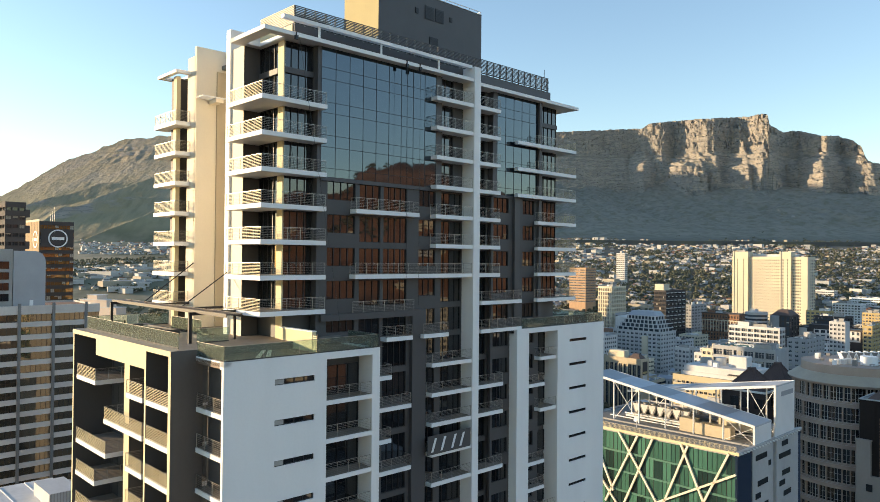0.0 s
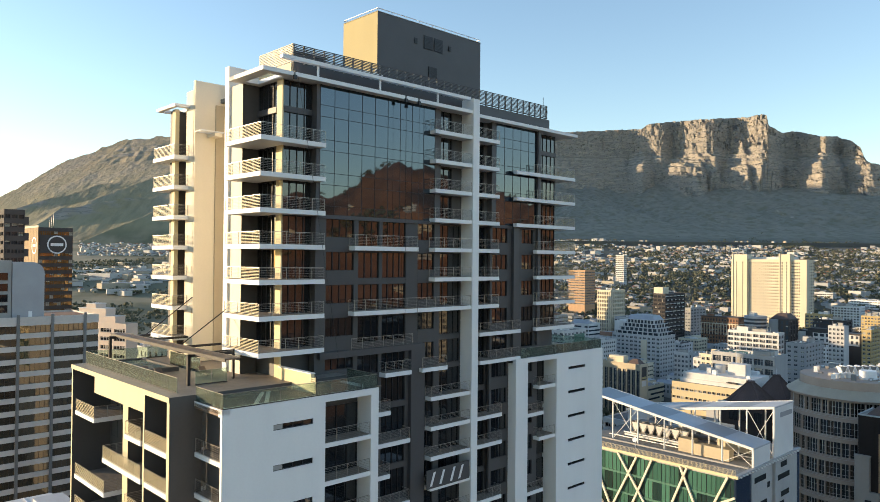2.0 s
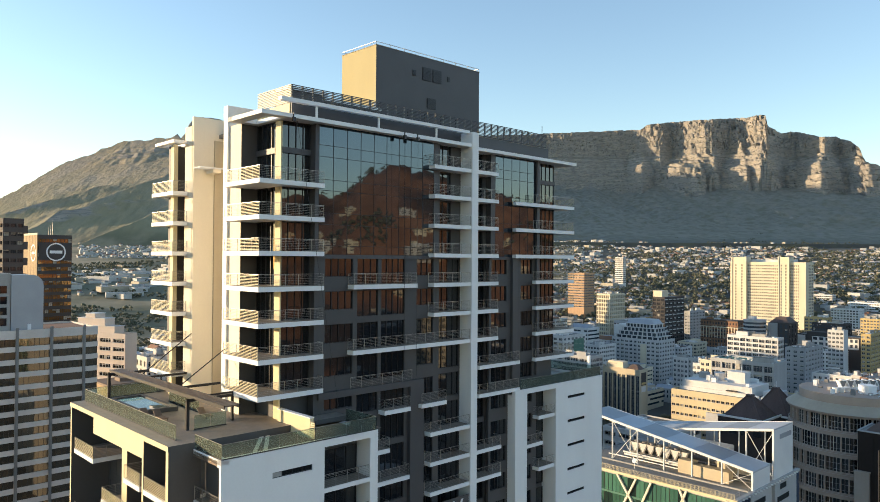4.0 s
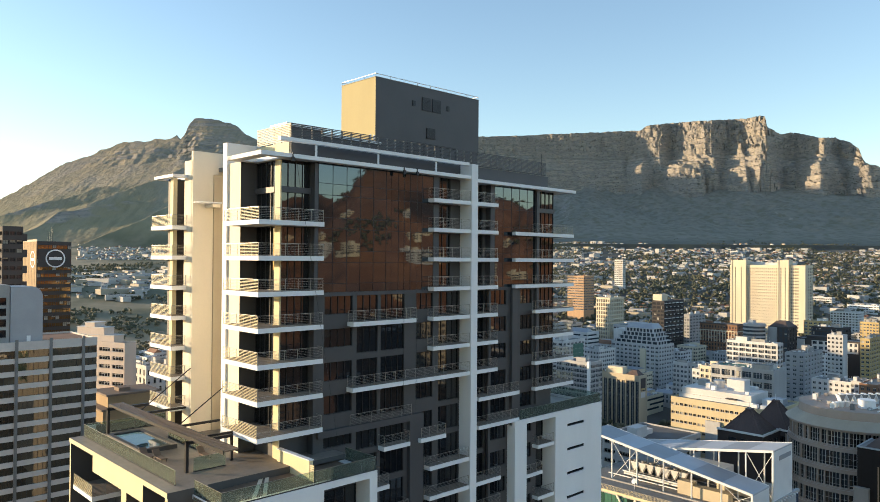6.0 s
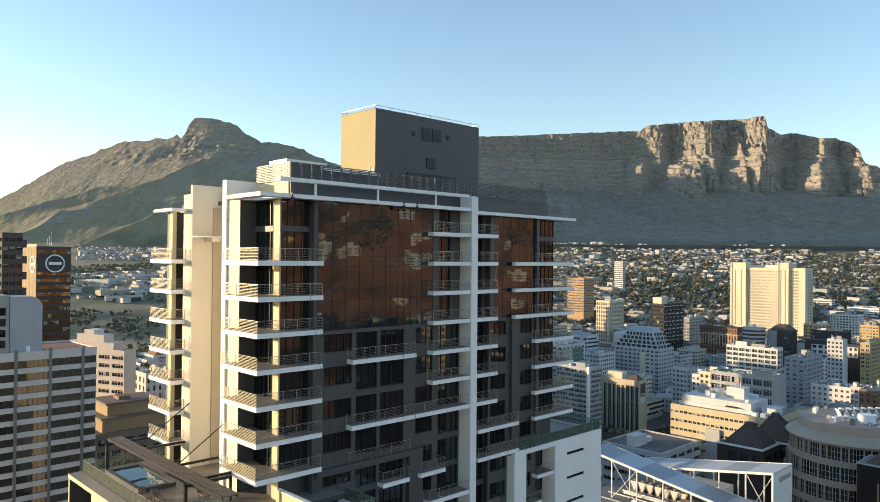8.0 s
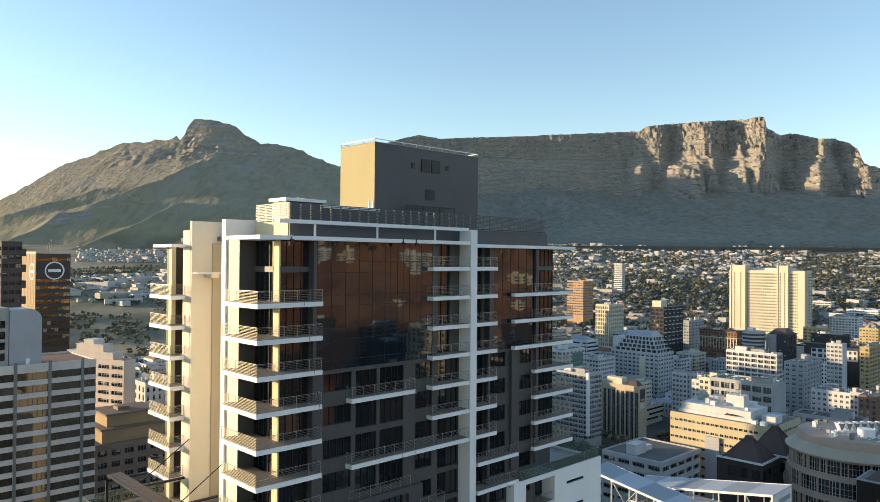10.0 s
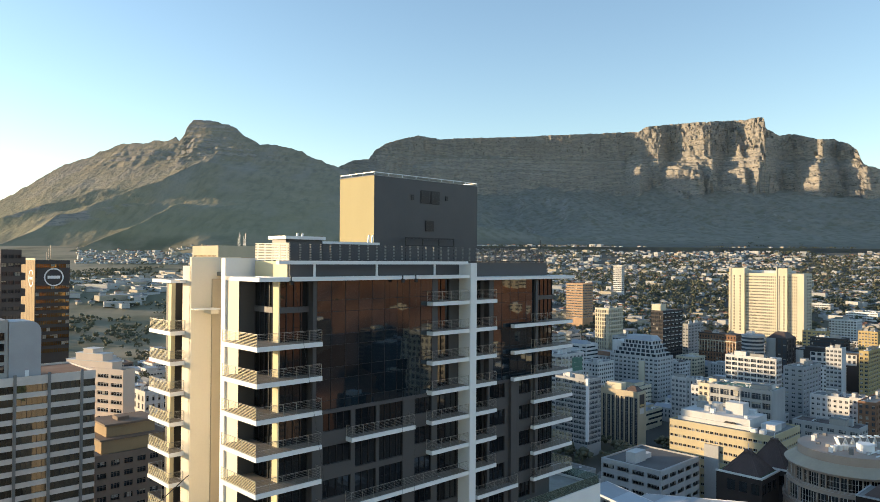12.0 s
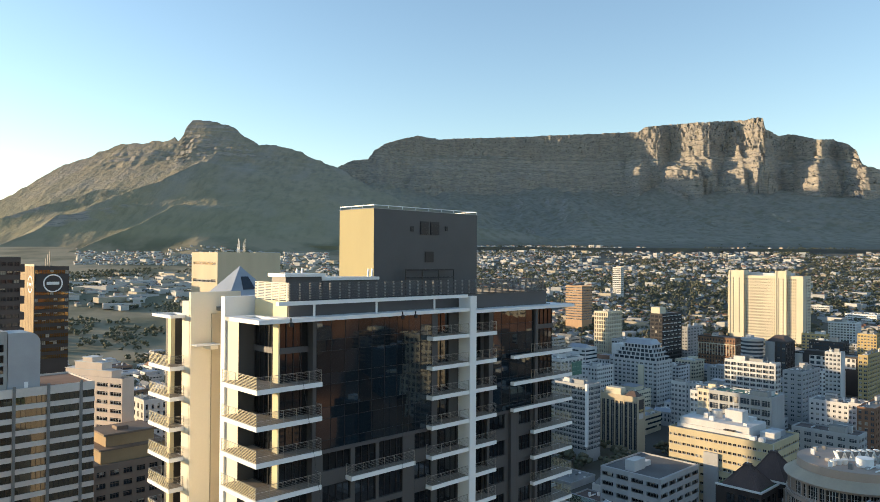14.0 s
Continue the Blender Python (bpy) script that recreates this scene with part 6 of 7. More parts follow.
def ribbon(a0, a1, z_near, z_far, b_far, wall_z):
    """A folded canopy: an upright end wall and a long sloping roof of panels on posts."""
    wl = part("canopy_wall", Geo().box(a0, a1, -4.3, -4.0, wall_z, z_near), [STEEL], go, "white ribbed canopy end wall")
    n = 6
    for i in range(n):
        b0, b1 = -4.3 + (b_far + 4.3) * i / n, -4.3 + (b_far + 4.3) * (i + 1) / n
        z0, z1 = z_near + (z_far - z_near) * i / n, z_near + (z_far - z_near) * (i + 1) / n
        m = METAL if i % 2 else ZINC
        part("canopy_panel", Geo().prism([(a0, b0, z0), (a1, b0, z0), (a1, b1 - 0.04, z1), (a0, b1 - 0.04, z1)], [(a0, b0, z0 + 0.25), (a1, b0, z0 + 0.25), (a1, b1 - 0.04, z1 + 0.25), (a0, b1 - 0.04, z1 + 0.25)]), [m], go)
        for a in (a0 + 0.2, a1 - 0.2):
            if i:
                part("canopy_post", Geo().bar((a, b0, 30.7), (a, b0, z0), 0.14, sides=8), [STEEL], go)
        if i in (0, 4):
            part("tie_rod", Geo().bar((a0 + 0.2, b0, 30.8), (a0 + 0.2, b1, z1), 0.05), [STEEL], go)
            part("tie_rod", Geo().bar((a0 + 0.2, b1, 30.8), (a0 + 0.2, b0, z0), 0.05), [STEEL], go)
    for a in (a0 - 0.05, a1 - 0.1):
        part("edge_beam", Geo().prism([(a, -4.3, z_near - 0.1), (a + 0.15, -4.3, z_near - 0.1), (a + 0.15, b_far, z_far - 0.1), (a, b_far, z_far - 0.1)], [(a, -4.3, z_near + 0.32), (a + 0.15, -4.3, z_near + 0.32), (a + 0.15, b_far, z_far + 0.32), (a, b_far, z_far + 0.32)]), [STEEL], go)


ribbon(79.7, 86.3, 33.7, 38.6, 27, 30.8)
ribbon(88.0, 96.3, 39.2, 34.6, 24, 30.4)
part("sign_bar", Geo().box(90.5, 95.5, -4.36, -4.3, 37.4, 38.2), [METAL], go)
VSHAPE = lambda: Geo().box(0.1, 2.1, 0, 1.5, 0.25, 0.9, 1).prism([(0.85, 0, 0.9), (1.05, 0, 0.9), (1.05, 1.5, 0.9), (0.85, 1.5, 0.9)], [(0, 0, 2.7), (0.25, 0, 2.7), (0.25, 1.5, 2.7), (0, 1.5, 2.7)], 1).prism([(1.15, 0, 0.9), (1.35, 0, 0.9), (1.35, 1.5, 0.9), (1.15, 1.5, 0.9)], [(1.95, 0, 2.7), (2.2, 0, 2.7), (2.2, 1.5, 2.7), (1.95, 1.5, 2.7)], 1).prism([(0.3, -0.02, 2.65), (1.9, -0.02, 2.65), (1.15, -0.02, 1.0), (1.05, -0.02, 1.0)], [(0.3, 0.05, 2.65), (1.9, 0.05, 2.65), (1.15, 0.05, 1.0), (1.05, 0.05, 1.0)]).cyl(1.1, 0.75, 2.7, 2.95, 0.55, 1, 12)
for i in range(7):
    ob = part("chiller", None, None, go, "V-shaped roof chiller", data=shared("chiller", lambda: VSHAPE().mesh("chiller", [WHITE2, DUCT])), at=(84.6, 21.0 - 1.62 * (6 - i), 30.7))
    ob.rotation_euler = (0, 0, radians(-90))
part("pipe_run", Geo().bar((83.6, 8.0, 31.1), (83.6, 21.5, 31.1), 0.22, sides=8).bar((83.2, 8.0, 31.6), (83.2, 21.5, 31.6), 0.14, sides=8), [STEEL], go, "white pipe run")
for a0, b0, z0, r0 in ((77.4, 15.6, 32.0, 0.45), (88.0, 3.2, 33.2, 0.6), (89.6, 8.4, 32.8, 0.5)):
    ds_ = part("dish", Geo().cyl(0, 0, 0, 0.25, 0.12, sides=18, r1=r0), [STEEL], go, "white satellite dish")
    ds_.data.transform(Matrix.Translation(Vector((a0, b0, z0)) - Vector((0, 0, 0))) @ Matrix.Rotation(radians(-60), 4, "Y") @ Matrix.Translation(Vector(go["base_at"])))
    part("dish_mast", Geo().bar((a0, b0, 30.7), (a0, b0, z0), 0.06, sides=6), [STEEL], go)
    ds_.location = -Vector(go["base_at"])
for r in range(8):
    z = 30.2 - 3.35 * (r + 1)
    g = Geo()
    for i in range(20):
        g.box(73.3, 73.36, -4.2 + 1.56 * i - 0.03, -4.2 + 1.56 * i + 0.03, z + 0.35, z + 3.3)
        g.box(73.31, 73.36, -4.2 + 1.56 * i + 0.76, -4.2 + 1.56 * i + 0.785, z + 0.35, z + 3.3)
    part("mullions", g, [FRAME], go, "dark window mullions", kind="stuff")
railing(go, [((73.8, -4.0), (78.6, -4.0)), ((73.8, 1.0), (73.8, 1.2))], 30.7, h=1.0, bars=4, gap=1.6)
part("service_box", Geo().box(80.9, 82.6, 0.2, 6.4, 30.7, 32.6), [BEIGE], go, "tan service box")
part("service_box", Geo().box(81.2, 82.9, 6.6, 9.4, 30.7, 33.0), [BEIGE], go)
part("plant_room", Geo().box(90, 96, 6, 14, 30.7, 33.5), [WHITE2], go)
ah = part("air_handler", Geo().box(87.3, 89.0, -0.5, 5.2, 30.9, 32.7), [SANDY], go, "cream air handling unit")
part("duct", Geo().bar((88.0, 5.2, 32.0), (88.0, 10.0, 32.0), 0.45, sides=8).bar((88.0, 10.0, 32.0), (91.0, 10.0, 32.4), 0.4, sides=8), [DUCT], ah)
part("fan_cowl", Geo().cyl(88.1, 0.8, 32.7, 33.1, 0.55, sides=14).cyl(88.1, 3.2, 32.7, 33.1, 0.55, sides=14), [STEEL], ah)
part("walkway", Geo().box(78.9, 79.3, -3.8, 25, 30.7, 30.95).box(83.9, 84.2, -3.8, 7.0, 30.7, 30.9), [CONC], go)
part("cable_tray", Geo().bar((82.2, 9.5, 30.95), (82.2, 24.0, 30.95), 0.12).bar((85.2, -3.0, 30.95), (85.2, 9.0, 30.95), 0.12), [STEEL], go)

# the round stone office with stepped balcony floors
RC = (177.0, 13.4)
rd = thing("round_building", (*RC, FLOOR), "round pinkish stone office with window bays and a metal roof", "building", m=GRID @ Matrix.Translation((-18.1, -9.2, 2.4)))
TAKEN.append((140, 178, -14, 24))
NB = 19
FACE = -2.84                                 # the bearing in which its street front looks
for f in range(9):
    zt = 29.6 - 4.6 * f
    rr = (14.0, 14.7)[f > 0] + 0.25 * min(f, 3)
    part("floor_band", Geo().cyl(*RC, zt - 4.6, zt - 3.75, rr + 0.45, sides=72), [STONE], rd, "projecting stone floor band")
    part("sill_band", Geo().cyl(*RC, zt - 3.75, zt - 3.3, rr + 0.05, sides=72), [STONE], rd)
    part("glazing", Geo().cyl(*RC, zt - 3.3, zt, rr - 0.45, sides=72), [GLASS], rd)
    for i in range(NB):
        for kind, off in (("pier", -0.055), ("pier", 0.055), ("mullion", 0.0), ("mullion", 0.118), ("mullion", 0.165), ("mullion", 0.212)):
            x = 2 * math.pi * i / NB + off
            if f == 1 and kind == "pier" and off > 0:
                kind = "mullion"
            if abs((x - FACE + math.pi) % (2 * math.pi) - math.pi) < 1.7:
                m = shared(("round", kind), lambda: Geo().box(-0.1, 0.5, -0.16, 0.16, -0.1, 3.2).mesh("pier", [STONE]) if kind == "pier" else Geo().box(0.02, 0.12, -0.045, 0.045, -0.1, 3.2).mesh("mullion", [SILVER]))
                ob = part(kind, None, None, rd, data=m, at=(RC[0] + (rr - 0.45) * math.cos(x), RC[1] + (rr - 0.45) * math.sin(x), zt - 3.2))
                ob.rotation_euler = (0, 0, x)
    g = Geo()
    for i in range(64):
        x0, x1 = 2 * math.pi * i / 64, 2 * math.pi * (i + 1) / 64
        for zz, q in ((0.0, 0.38), (0.3, 0.38), (0.55, 0.38), (1.0, -0.36), (2.3, -0.36)):
            g.bar((RC[0] + (rr + q) * math.cos(x0), RC[1] + (rr + q) * math.sin(x0), zt - 3.7 + zz), (RC[0] + (rr + q) * math.cos(x1), RC[1] + (rr + q) * math.sin(x1), zt - 3.7 + zz), 0.035)
    part("balustrade", g, [SILVER], rd, kind="stuff")
part("cornice", Geo().cyl(*RC, 29.6, 30.2, 14.6, sides=64, r1=15.0), [STONE], rd)
part("metal_roof", Geo().cyl(*RC, 30.2, 32.0, 15.0, sides=64, r1=12.4), [COPING], rd, "pale tan sloping roof edge")
part("attic", Geo().cyl(*RC, 32.0, 34.0, 12.0, sides=64), [STONE], rd)
part("attic_roof", Geo().cyl(*RC, 33.4, 33.6, 11.7, sides=64), [ROOF], rd)
for i in range(14):
    x, q = FACE + 0.42 * (i - 7), 6.0 + (i * 37 % 45) / 10
    part("roof_unit", Geo().box(RC[0] + q * math.cos(x), RC[0] + q * math.cos(x) + 0.5 + (i % 3) * 0.4, RC[1] + q * math.sin(x), RC[1] + q * math.sin(x) + 0.9, 33.6, 34.5 + (i % 4) * 0.3), [(STEEL, DUCT, CONC)[i % 3]], rd)
for i in range(4):
    part("pipe", Geo().bar((168 + i, 4 + 2 * i, 34.3), (176 + i, 2 + 2.4 * i, 34.3), 0.16, sides=8), [STEEL], rd)
for i in range(6):
    ob = part("chiller", None, None, rd, "white V-shaped roof chiller", data=shared("chiller2", lambda: VSHAPE().mesh("chiller", [DUCT, WHITE])), at=(173.0 + 1.5 * i, 15.5 - 1.2 * i, 33.6))
    ob.rotation_euler = (0, 0, radians(-40))
part("tank", Geo().cyl(173.5, 9.5, 33.6, 36.0, 1.9, sides=18), [WHITE], rd)
for i in range(3):
    part("dish", Geo().cyl(169 + 1.5 * i, 15 - 0.8 * i, 33.6, 35.2, 0.5, sides=10, r1=0.8), [STEEL], rd)

# pyramid-roofed pavilions beside it, and the dark block in the near corner
for i, (a, b, s, ze, za) in enumerate(((146.1, 24.1, 4.6, 29.2, 33.6), (166.0, 25.4, 4.8, 27.0, 32.9))):
    pv = thing("pavilion", (a, b, FLOOR), "dark brick pavilion with a brown copper pyramid roof", "building", "pyramid-roofed pavilions")
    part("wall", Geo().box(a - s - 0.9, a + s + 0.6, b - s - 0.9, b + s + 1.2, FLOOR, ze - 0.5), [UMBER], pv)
    part("roof_garden", Geo().box(a - s - 0.8, a + s + 0.4, b - s - 0.8, b + s + 1.0, ze - 0.5, ze - 0.35), [TURF], pv, "planted roof terrace")
    for u0, u1, v0, v1 in ((a - s - 1.1, a + s + 0.8, b - s - 1.1, b - s - 0.7), (a - s - 1.1, a - s - 0.7, b - s - 0.7, b + s + 1.3)):
        part("coping", Geo().box(u0, u1, v0, v1, ze - 0.6, ze - 0.15), [WHITE2], pv, "white coping")
    part("pyramid_roof", Geo().prism([(a - s, b - s, ze - 0.35), (a + s, b - s, ze - 0.35), (a + s, b + s, ze - 0.35), (a - s, b + s, ze - 0.35)], [(a - 0.6, b - 0.6, za), (a + 0.6, b - 0.6, za), (a + 0.6, b + 0.6, za), (a - 0.6, b + 0.6, za)]), [COPPER], pv)
    for u, v in ((-1, -1), (1, -1), (-1, 1)):
        part("roof_hip", Geo().bar((a + u * s, b + v * s, ze - 0.3), (a + u * 0.6, b + v * 0.6, za + 0.05), 0.16), [COPPER], pv)
    for k in range(1, 9):
        w = -1 + k / 4.5
        part("roof_seam", Geo().bar((a + w * s, b - s, ze - 0.3), (a + w * 0.6, b - 0.6, za + 0.03), 0.06), [COPPER], pv)
        part("roof_seam", Geo().bar((a - s, b + w * s, ze - 0.3), (a - 0.6, b + w * 0.6, za + 0.03), 0.06), [COPPER], pv)
    part("lantern", Geo().box(a - 0.8, a + 0.8, b - 0.8, b + 0.8, za, za + 0.4), [COPPER], pv)
    part("finial", Geo().bar((a, b, za + 0.4), (a, b, za + 2), 0.07), [STEEL], pv)
    for k in range(3):
        put_window(pv, a - s - 0.5 + 3.2 * k, b - s - 1.0, ze - 4.5, 2.0, 2.6, 2)
        put_window(pv, a - s - 1.0, b - s + 1.6 + 3.0 * k, ze - 4.5, 2.0, 2.6, 2, side="left")
TAKEN.append((128, 205, 10, 42))
# near-black tone stands in for the shade over the corner block
SHADED_STONE = material("shade_darkened_stone", (0.030, 0.025, 0.023), 0.95, vary=0.2, scale=0.1, fine=1.5, ior=1.15)
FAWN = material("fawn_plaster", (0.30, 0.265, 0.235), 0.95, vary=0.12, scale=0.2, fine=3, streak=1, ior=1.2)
dk = thing("dark_corner_block", (145, -12, FLOOR), "brown stone block, darkened for shade, with a fawn side wing", "building")
part("wall", Geo().box(135.3, 145.5, -14, -3.4, FLOOR, 31.4), [SHADED_STONE], dk)
part("coping", Geo().box(135.15, 135.5, -14.2, -3.25, 31.4, 31.6), [GREYW], dk)
part("coping", Geo().box(135.5, 145.6, -3.6, -3.25, 31.4, 31.6), [GREYW], dk)
part("roof", Geo().box(135.5, 145.4, -14, -3.6, 31.4, 31.5), [ROOF], dk)
part("pyramid_roof", Geo().prism([(136.6, -13.5, 31.5), (145, -13.5, 31.5), (145, -4.6, 31.5), (136.6, -4.6, 31.5)], [(140.2, -10, 35.4), (141.4, -10, 35.4), (141.4, -8.6, 35.4), (140.2, -8.6, 35.4)]), [LIDS], dk)
for i in range(5):
    part("wall_panel", Geo().box(135.2, 135.3, -6.4 - 1.9 * i, -4.8 - 1.9 * i, FLOOR, 30.6), [SHADED_STONE], dk)
part("stripe", Geo().box(135.14, 135.2, -7.5, -7.3, FLOOR, 28), [ORANGE], dk)
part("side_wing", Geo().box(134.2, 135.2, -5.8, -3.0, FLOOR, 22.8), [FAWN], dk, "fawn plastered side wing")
part("wing_coping", Geo().box(134.1, 135.2, -5.9, -2.9, 22.8, 23.1), [FAWN], dk)
part("side_wing", Geo().box(134.2, 135.1, -7.6, -5.8, FLOOR, 15.6), [FAWN], dk, "fawn plastered side wing")
part("window", Geo().box(134.14, 134.2, -6.2, -5.0, 12.4, 13.9), [GLASS], dk)
TAKEN.append((130, 166, -16, 3))

# a low annexe with a white roof between the podium and the striped office
an = thing("low_annexe", (-20, 108, FLOOR), "low annexe with a pale flat roof and a ribbed plant screen", "building", "city buildings")
part("wall", Geo().box(-32, 13, 104, 126, FLOOR, 9.6), [GREYW], an)
part("roof", Geo().box(-32.4, 13.4, 103.6, 126.4, 9.6, 10.2), [WHITE2], an, "pale flat roof")
for i in range(9):
    part("roof_seam", Geo().box(-32.4 + 5 * i, -32.2 + 5 * i, 103.8, 126.2, 10.2, 10.32), [WHITE], an)
scr2 = part("plant_screen", Geo().box(7.0, 12.8, 105.0, 116, 10.2, 12.9), [PLASTER], an, "ribbed plant screen")
for i in range(10):
    part("rib", Geo().box(7.2 + 0.58 * i, 7.35 + 0.58 * i, 104.9, 105.0, 10.2, 12.95), [CONC], scr2)
TAKEN.append((-33, 14, 103, 127))

# plain low blocks that fill the street grid
FILL_WALLS = [WHITE2, GREYW, GREYW, WHITE2, SANDY, WHITE2, GREYW, WHITE2, GREYW, WHITE2, BROWN]


def infill(a, b, w, d, h, rnd):
    z0 = base_of(a, b, w, d)
    top = z0 + 1 + h
    t = thing("city_block", (a, b, z0), rnd.choice(["low white city block with a flat roof", "plain plastered city block with roof plant", "older flat-roofed block with small windows"]), "building", "low city blocks")
    wall = rnd.choice(FILL_WALLS)
    part("wall", Geo().box(a, a + w, b, b + d, z0, top), [wall], t)
    part("parapet", Geo().plate([a - 0.1, a + 0.3, a + w - 0.3, a + w + 0.1], [b - 0.1, b + 0.3, b + d - 0.3, b + d + 0.1], lambda i, j: not (i == 1 and j == 1), lambda u, v, q: (u, v, q), top, top + 0.8), [wall], t)
    part("roof", Geo().box(a + 0.3, a + w - 0.3, b + 0.3, b + d - 0.3, top, top + 0.15), [rnd.choice([ROOF, ROOF, METAL, WHITE2, LIDS])], t)
    g, style, pitch = Geo(), rnd.choice((0, 1, 1, 2, 3)), rnd.uniform(2.4, 3.6)
    wide, high = ((0.5, 1.5), (0.98, 1.3), (0.36, 2.0), (0.72, 1.1))[style]
    for z in np.arange(top - 2.6, z0 + 2, -3.3):
        for i in range(int(d / pitch)):
            if rnd.random() < 0.94:
                g.box(a - 0.04, a + 0.02, b + 0.6 + pitch * i, b + 0.6 + pitch * (i + wide), z, z + high)
        for i in range(int(w / pitch)):
            if rnd.random() < 0.94:
                g.box(a + 0.6 + pitch * i, a + 0.6 + pitch * (i + wide), b - 0.04, b + 0.02, z, z + high)
    if g.v:
        part("glazing", g, [rnd.choice((DIM, DIM, GLASS))], t, kind="stuff")
    if rnd.random() < 0.4 and w > 14:
        part("upper_floor", Geo().box(a + w * 0.25, a + w * 0.8, b + d * 0.2, b + d * 0.85, top + 0.15, top + 3.2), [wall], t)
        part("upper_roof", Geo().box(a + w * 0.25 - 0.3, a + w * 0.8 + 0.3, b + d * 0.2 - 0.3, b + d * 0.85 + 0.3, top + 3.2, top + 3.4), [METAL], t)
    if rnd.random() < 0.3:
        part("side_wing", Geo().box(a - 4, a - 0.05, b + d * 0.3, b + d, z0, top - rnd.uniform(3, 6)), [wall], t)
    if rnd.random() < 0.5:
        part("mast", Geo().bar((a + w * 0.3, b + d * 0.6, top), (a + w * 0.3, b + d * 0.6, top + rnd.uniform(2.5, 6)), 0.07, sides=5), [STEEL], t)
    if rnd.random() < 0.35 and w > 12:
        za, zb = top + 0.15, top + rnd.uniform(2.2, 4.0)
        part("gable_roof", Geo().prism([(a + 0.4, b + 0.4, za), (a + w * 0.5, b + 0.4, za), (a + w * 0.5, b + d - 0.4, za), (a + 0.4, b + d - 0.4, za)], [(a + w * 0.24, b + 1.5, zb), (a + w * 0.26, b + 1.5, zb), (a + w * 0.26, b + d - 1.5, zb), (a + w * 0.24, b + d - 1.5, zb)]), [rnd.choice((METAL, ROOF, BRICK))], t)
    for i in range(rnd.randint(0, 2)):
        pw, pd, ph = rnd.uniform(2, w * 0.4), rnd.uniform(2, d * 0.4), rnd.uniform(1, 3.4)
        pa, pb = a + 0.6 + (w - pw - 1.2) * rnd.random(), b + 0.6 + (d - pd - 1.2) * rnd.random()
        part("plant_room", Geo().box(pa, pa + pw, pb, pb + pd, top + 0.15, top + ph), [rnd.choice([wall, WHITE2, CONC])], t)
    clutter(t, a, b, w, d, top + 0.15, rnd, rnd.randint(6, 13))


rnd = random.Random(11)
cells = []
for i in range(-3, 30):
    for j in range(-4, 26):
        a, b = 150 + 33 * i + (8 if j % 3 == 0 else 0), -40 + 31 * j
        cells.append((a + rnd.uniform(-2, 2), b + rnd.uniform(-2, 2)))
count = 0
for a, b in cells:
    w, d = rnd.uniform(16, 25), rnd.uniform(15, 24)
    x, y = world_of(a, b)
    depth, p = y, x / max(y, 1)
    tall = rnd.random()
    h = rnd.uniform(5, 10) if tall < 0.55 else rnd.uniform(12, 20) if tall < 0.92 else rnd.uniform(22, 30)
    if depth > 780:
        h *= 0.6
    if not (200 < depth < 840 and -0.62 < p < 0.68) or (depth < 330 and p < 0.55 and not (-0.27 < p < 0.06 or 180 < a < 345)):
        continue
    if -0.27 < p < 0.06:
        h = rnd.uniform(14, 48)          # unseen blocks behind the tower, raised to cast shadows over the streets
    if -0.20 < p < 0.15 and 420 < depth < 700:
        h = rnd.uniform(40, 50) if depth < 500 else rnd.uniform(54, 72)
    if 180 < a < 345 and 95 < b < 240:
        h = rnd.uniform(3, 7)
    if 0.2 < p < 0.36 and 545 < depth < 720:
        h = rnd.uniform(22, 42)
    if p < -0.27:
        h = rnd.uniform(3, 8)
        if depth < 420 or rnd.random() < 0.45:
            continue
    if any(a < t[1] + 5 and a + w > t[0] - 5 and b < t[3] + 5 and b + d > t[2] - 5 for t in TAKEN):
        continue
    TAKEN.append((a, a + w, b, b + d))
    infill(a, b, w, d, h, rnd)
    count += 1


# ---------------------------------------------------------------- houses and trees on the slopes
def batch(name, mats, verts, faces, idx, label, category):
    me = bpy.data.meshes.new(name)
    me.from_pydata(verts, [], faces)
    for m in mats:
        me.materials.append(m)
    me.polygons.foreach_set("material_index", idx)
    me.update()
    return tagged(new(name, me), label, category, kind="stuff")


HW = [material("house_white", (0.46, 0.45, 0.43), 0.8, vary=0.1), material("house_cream", (0.40, 0.35, 0.27), 0.8, vary=0.1), material("roof_grey", (0.20, 0.20, 0.20), 0.8, vary=0.2), material("roof_terracotta", (0.26, 0.12, 0.07), 0.8, vary=0.2), material("roof_pale", (0.26, 0.26, 0.26), 0.6, vary=0.2)]


def scatter(n, d0, d1, p0, p1, seed, power=1.0):
    """Random places on the front of the land: depth, tangent, x, y, z, and bearing grid places."""
    r = np.random.RandomState(seed)
    d, p = d0 + (d1 - d0) * r.rand(n) ** power, r.uniform(p0, p1, n)
    th = np.arctan(p)
    rr = d / np.cos(th)
    ang = th + radians(HEAD_YAW)
    x, y = rr * np.sin(ang), rr * np.cos(ang)
    z = height(th, rr)
    return d, p, x, y, z, r.rand(n)


def free(x, y, gap):
    g = GRID.inverted() @ Vector((x, y, 0))
    return not any(q[0] - gap < g.x < q[1] + gap and q[2] - gap < g.y < q[3] + gap for q in TAKEN)


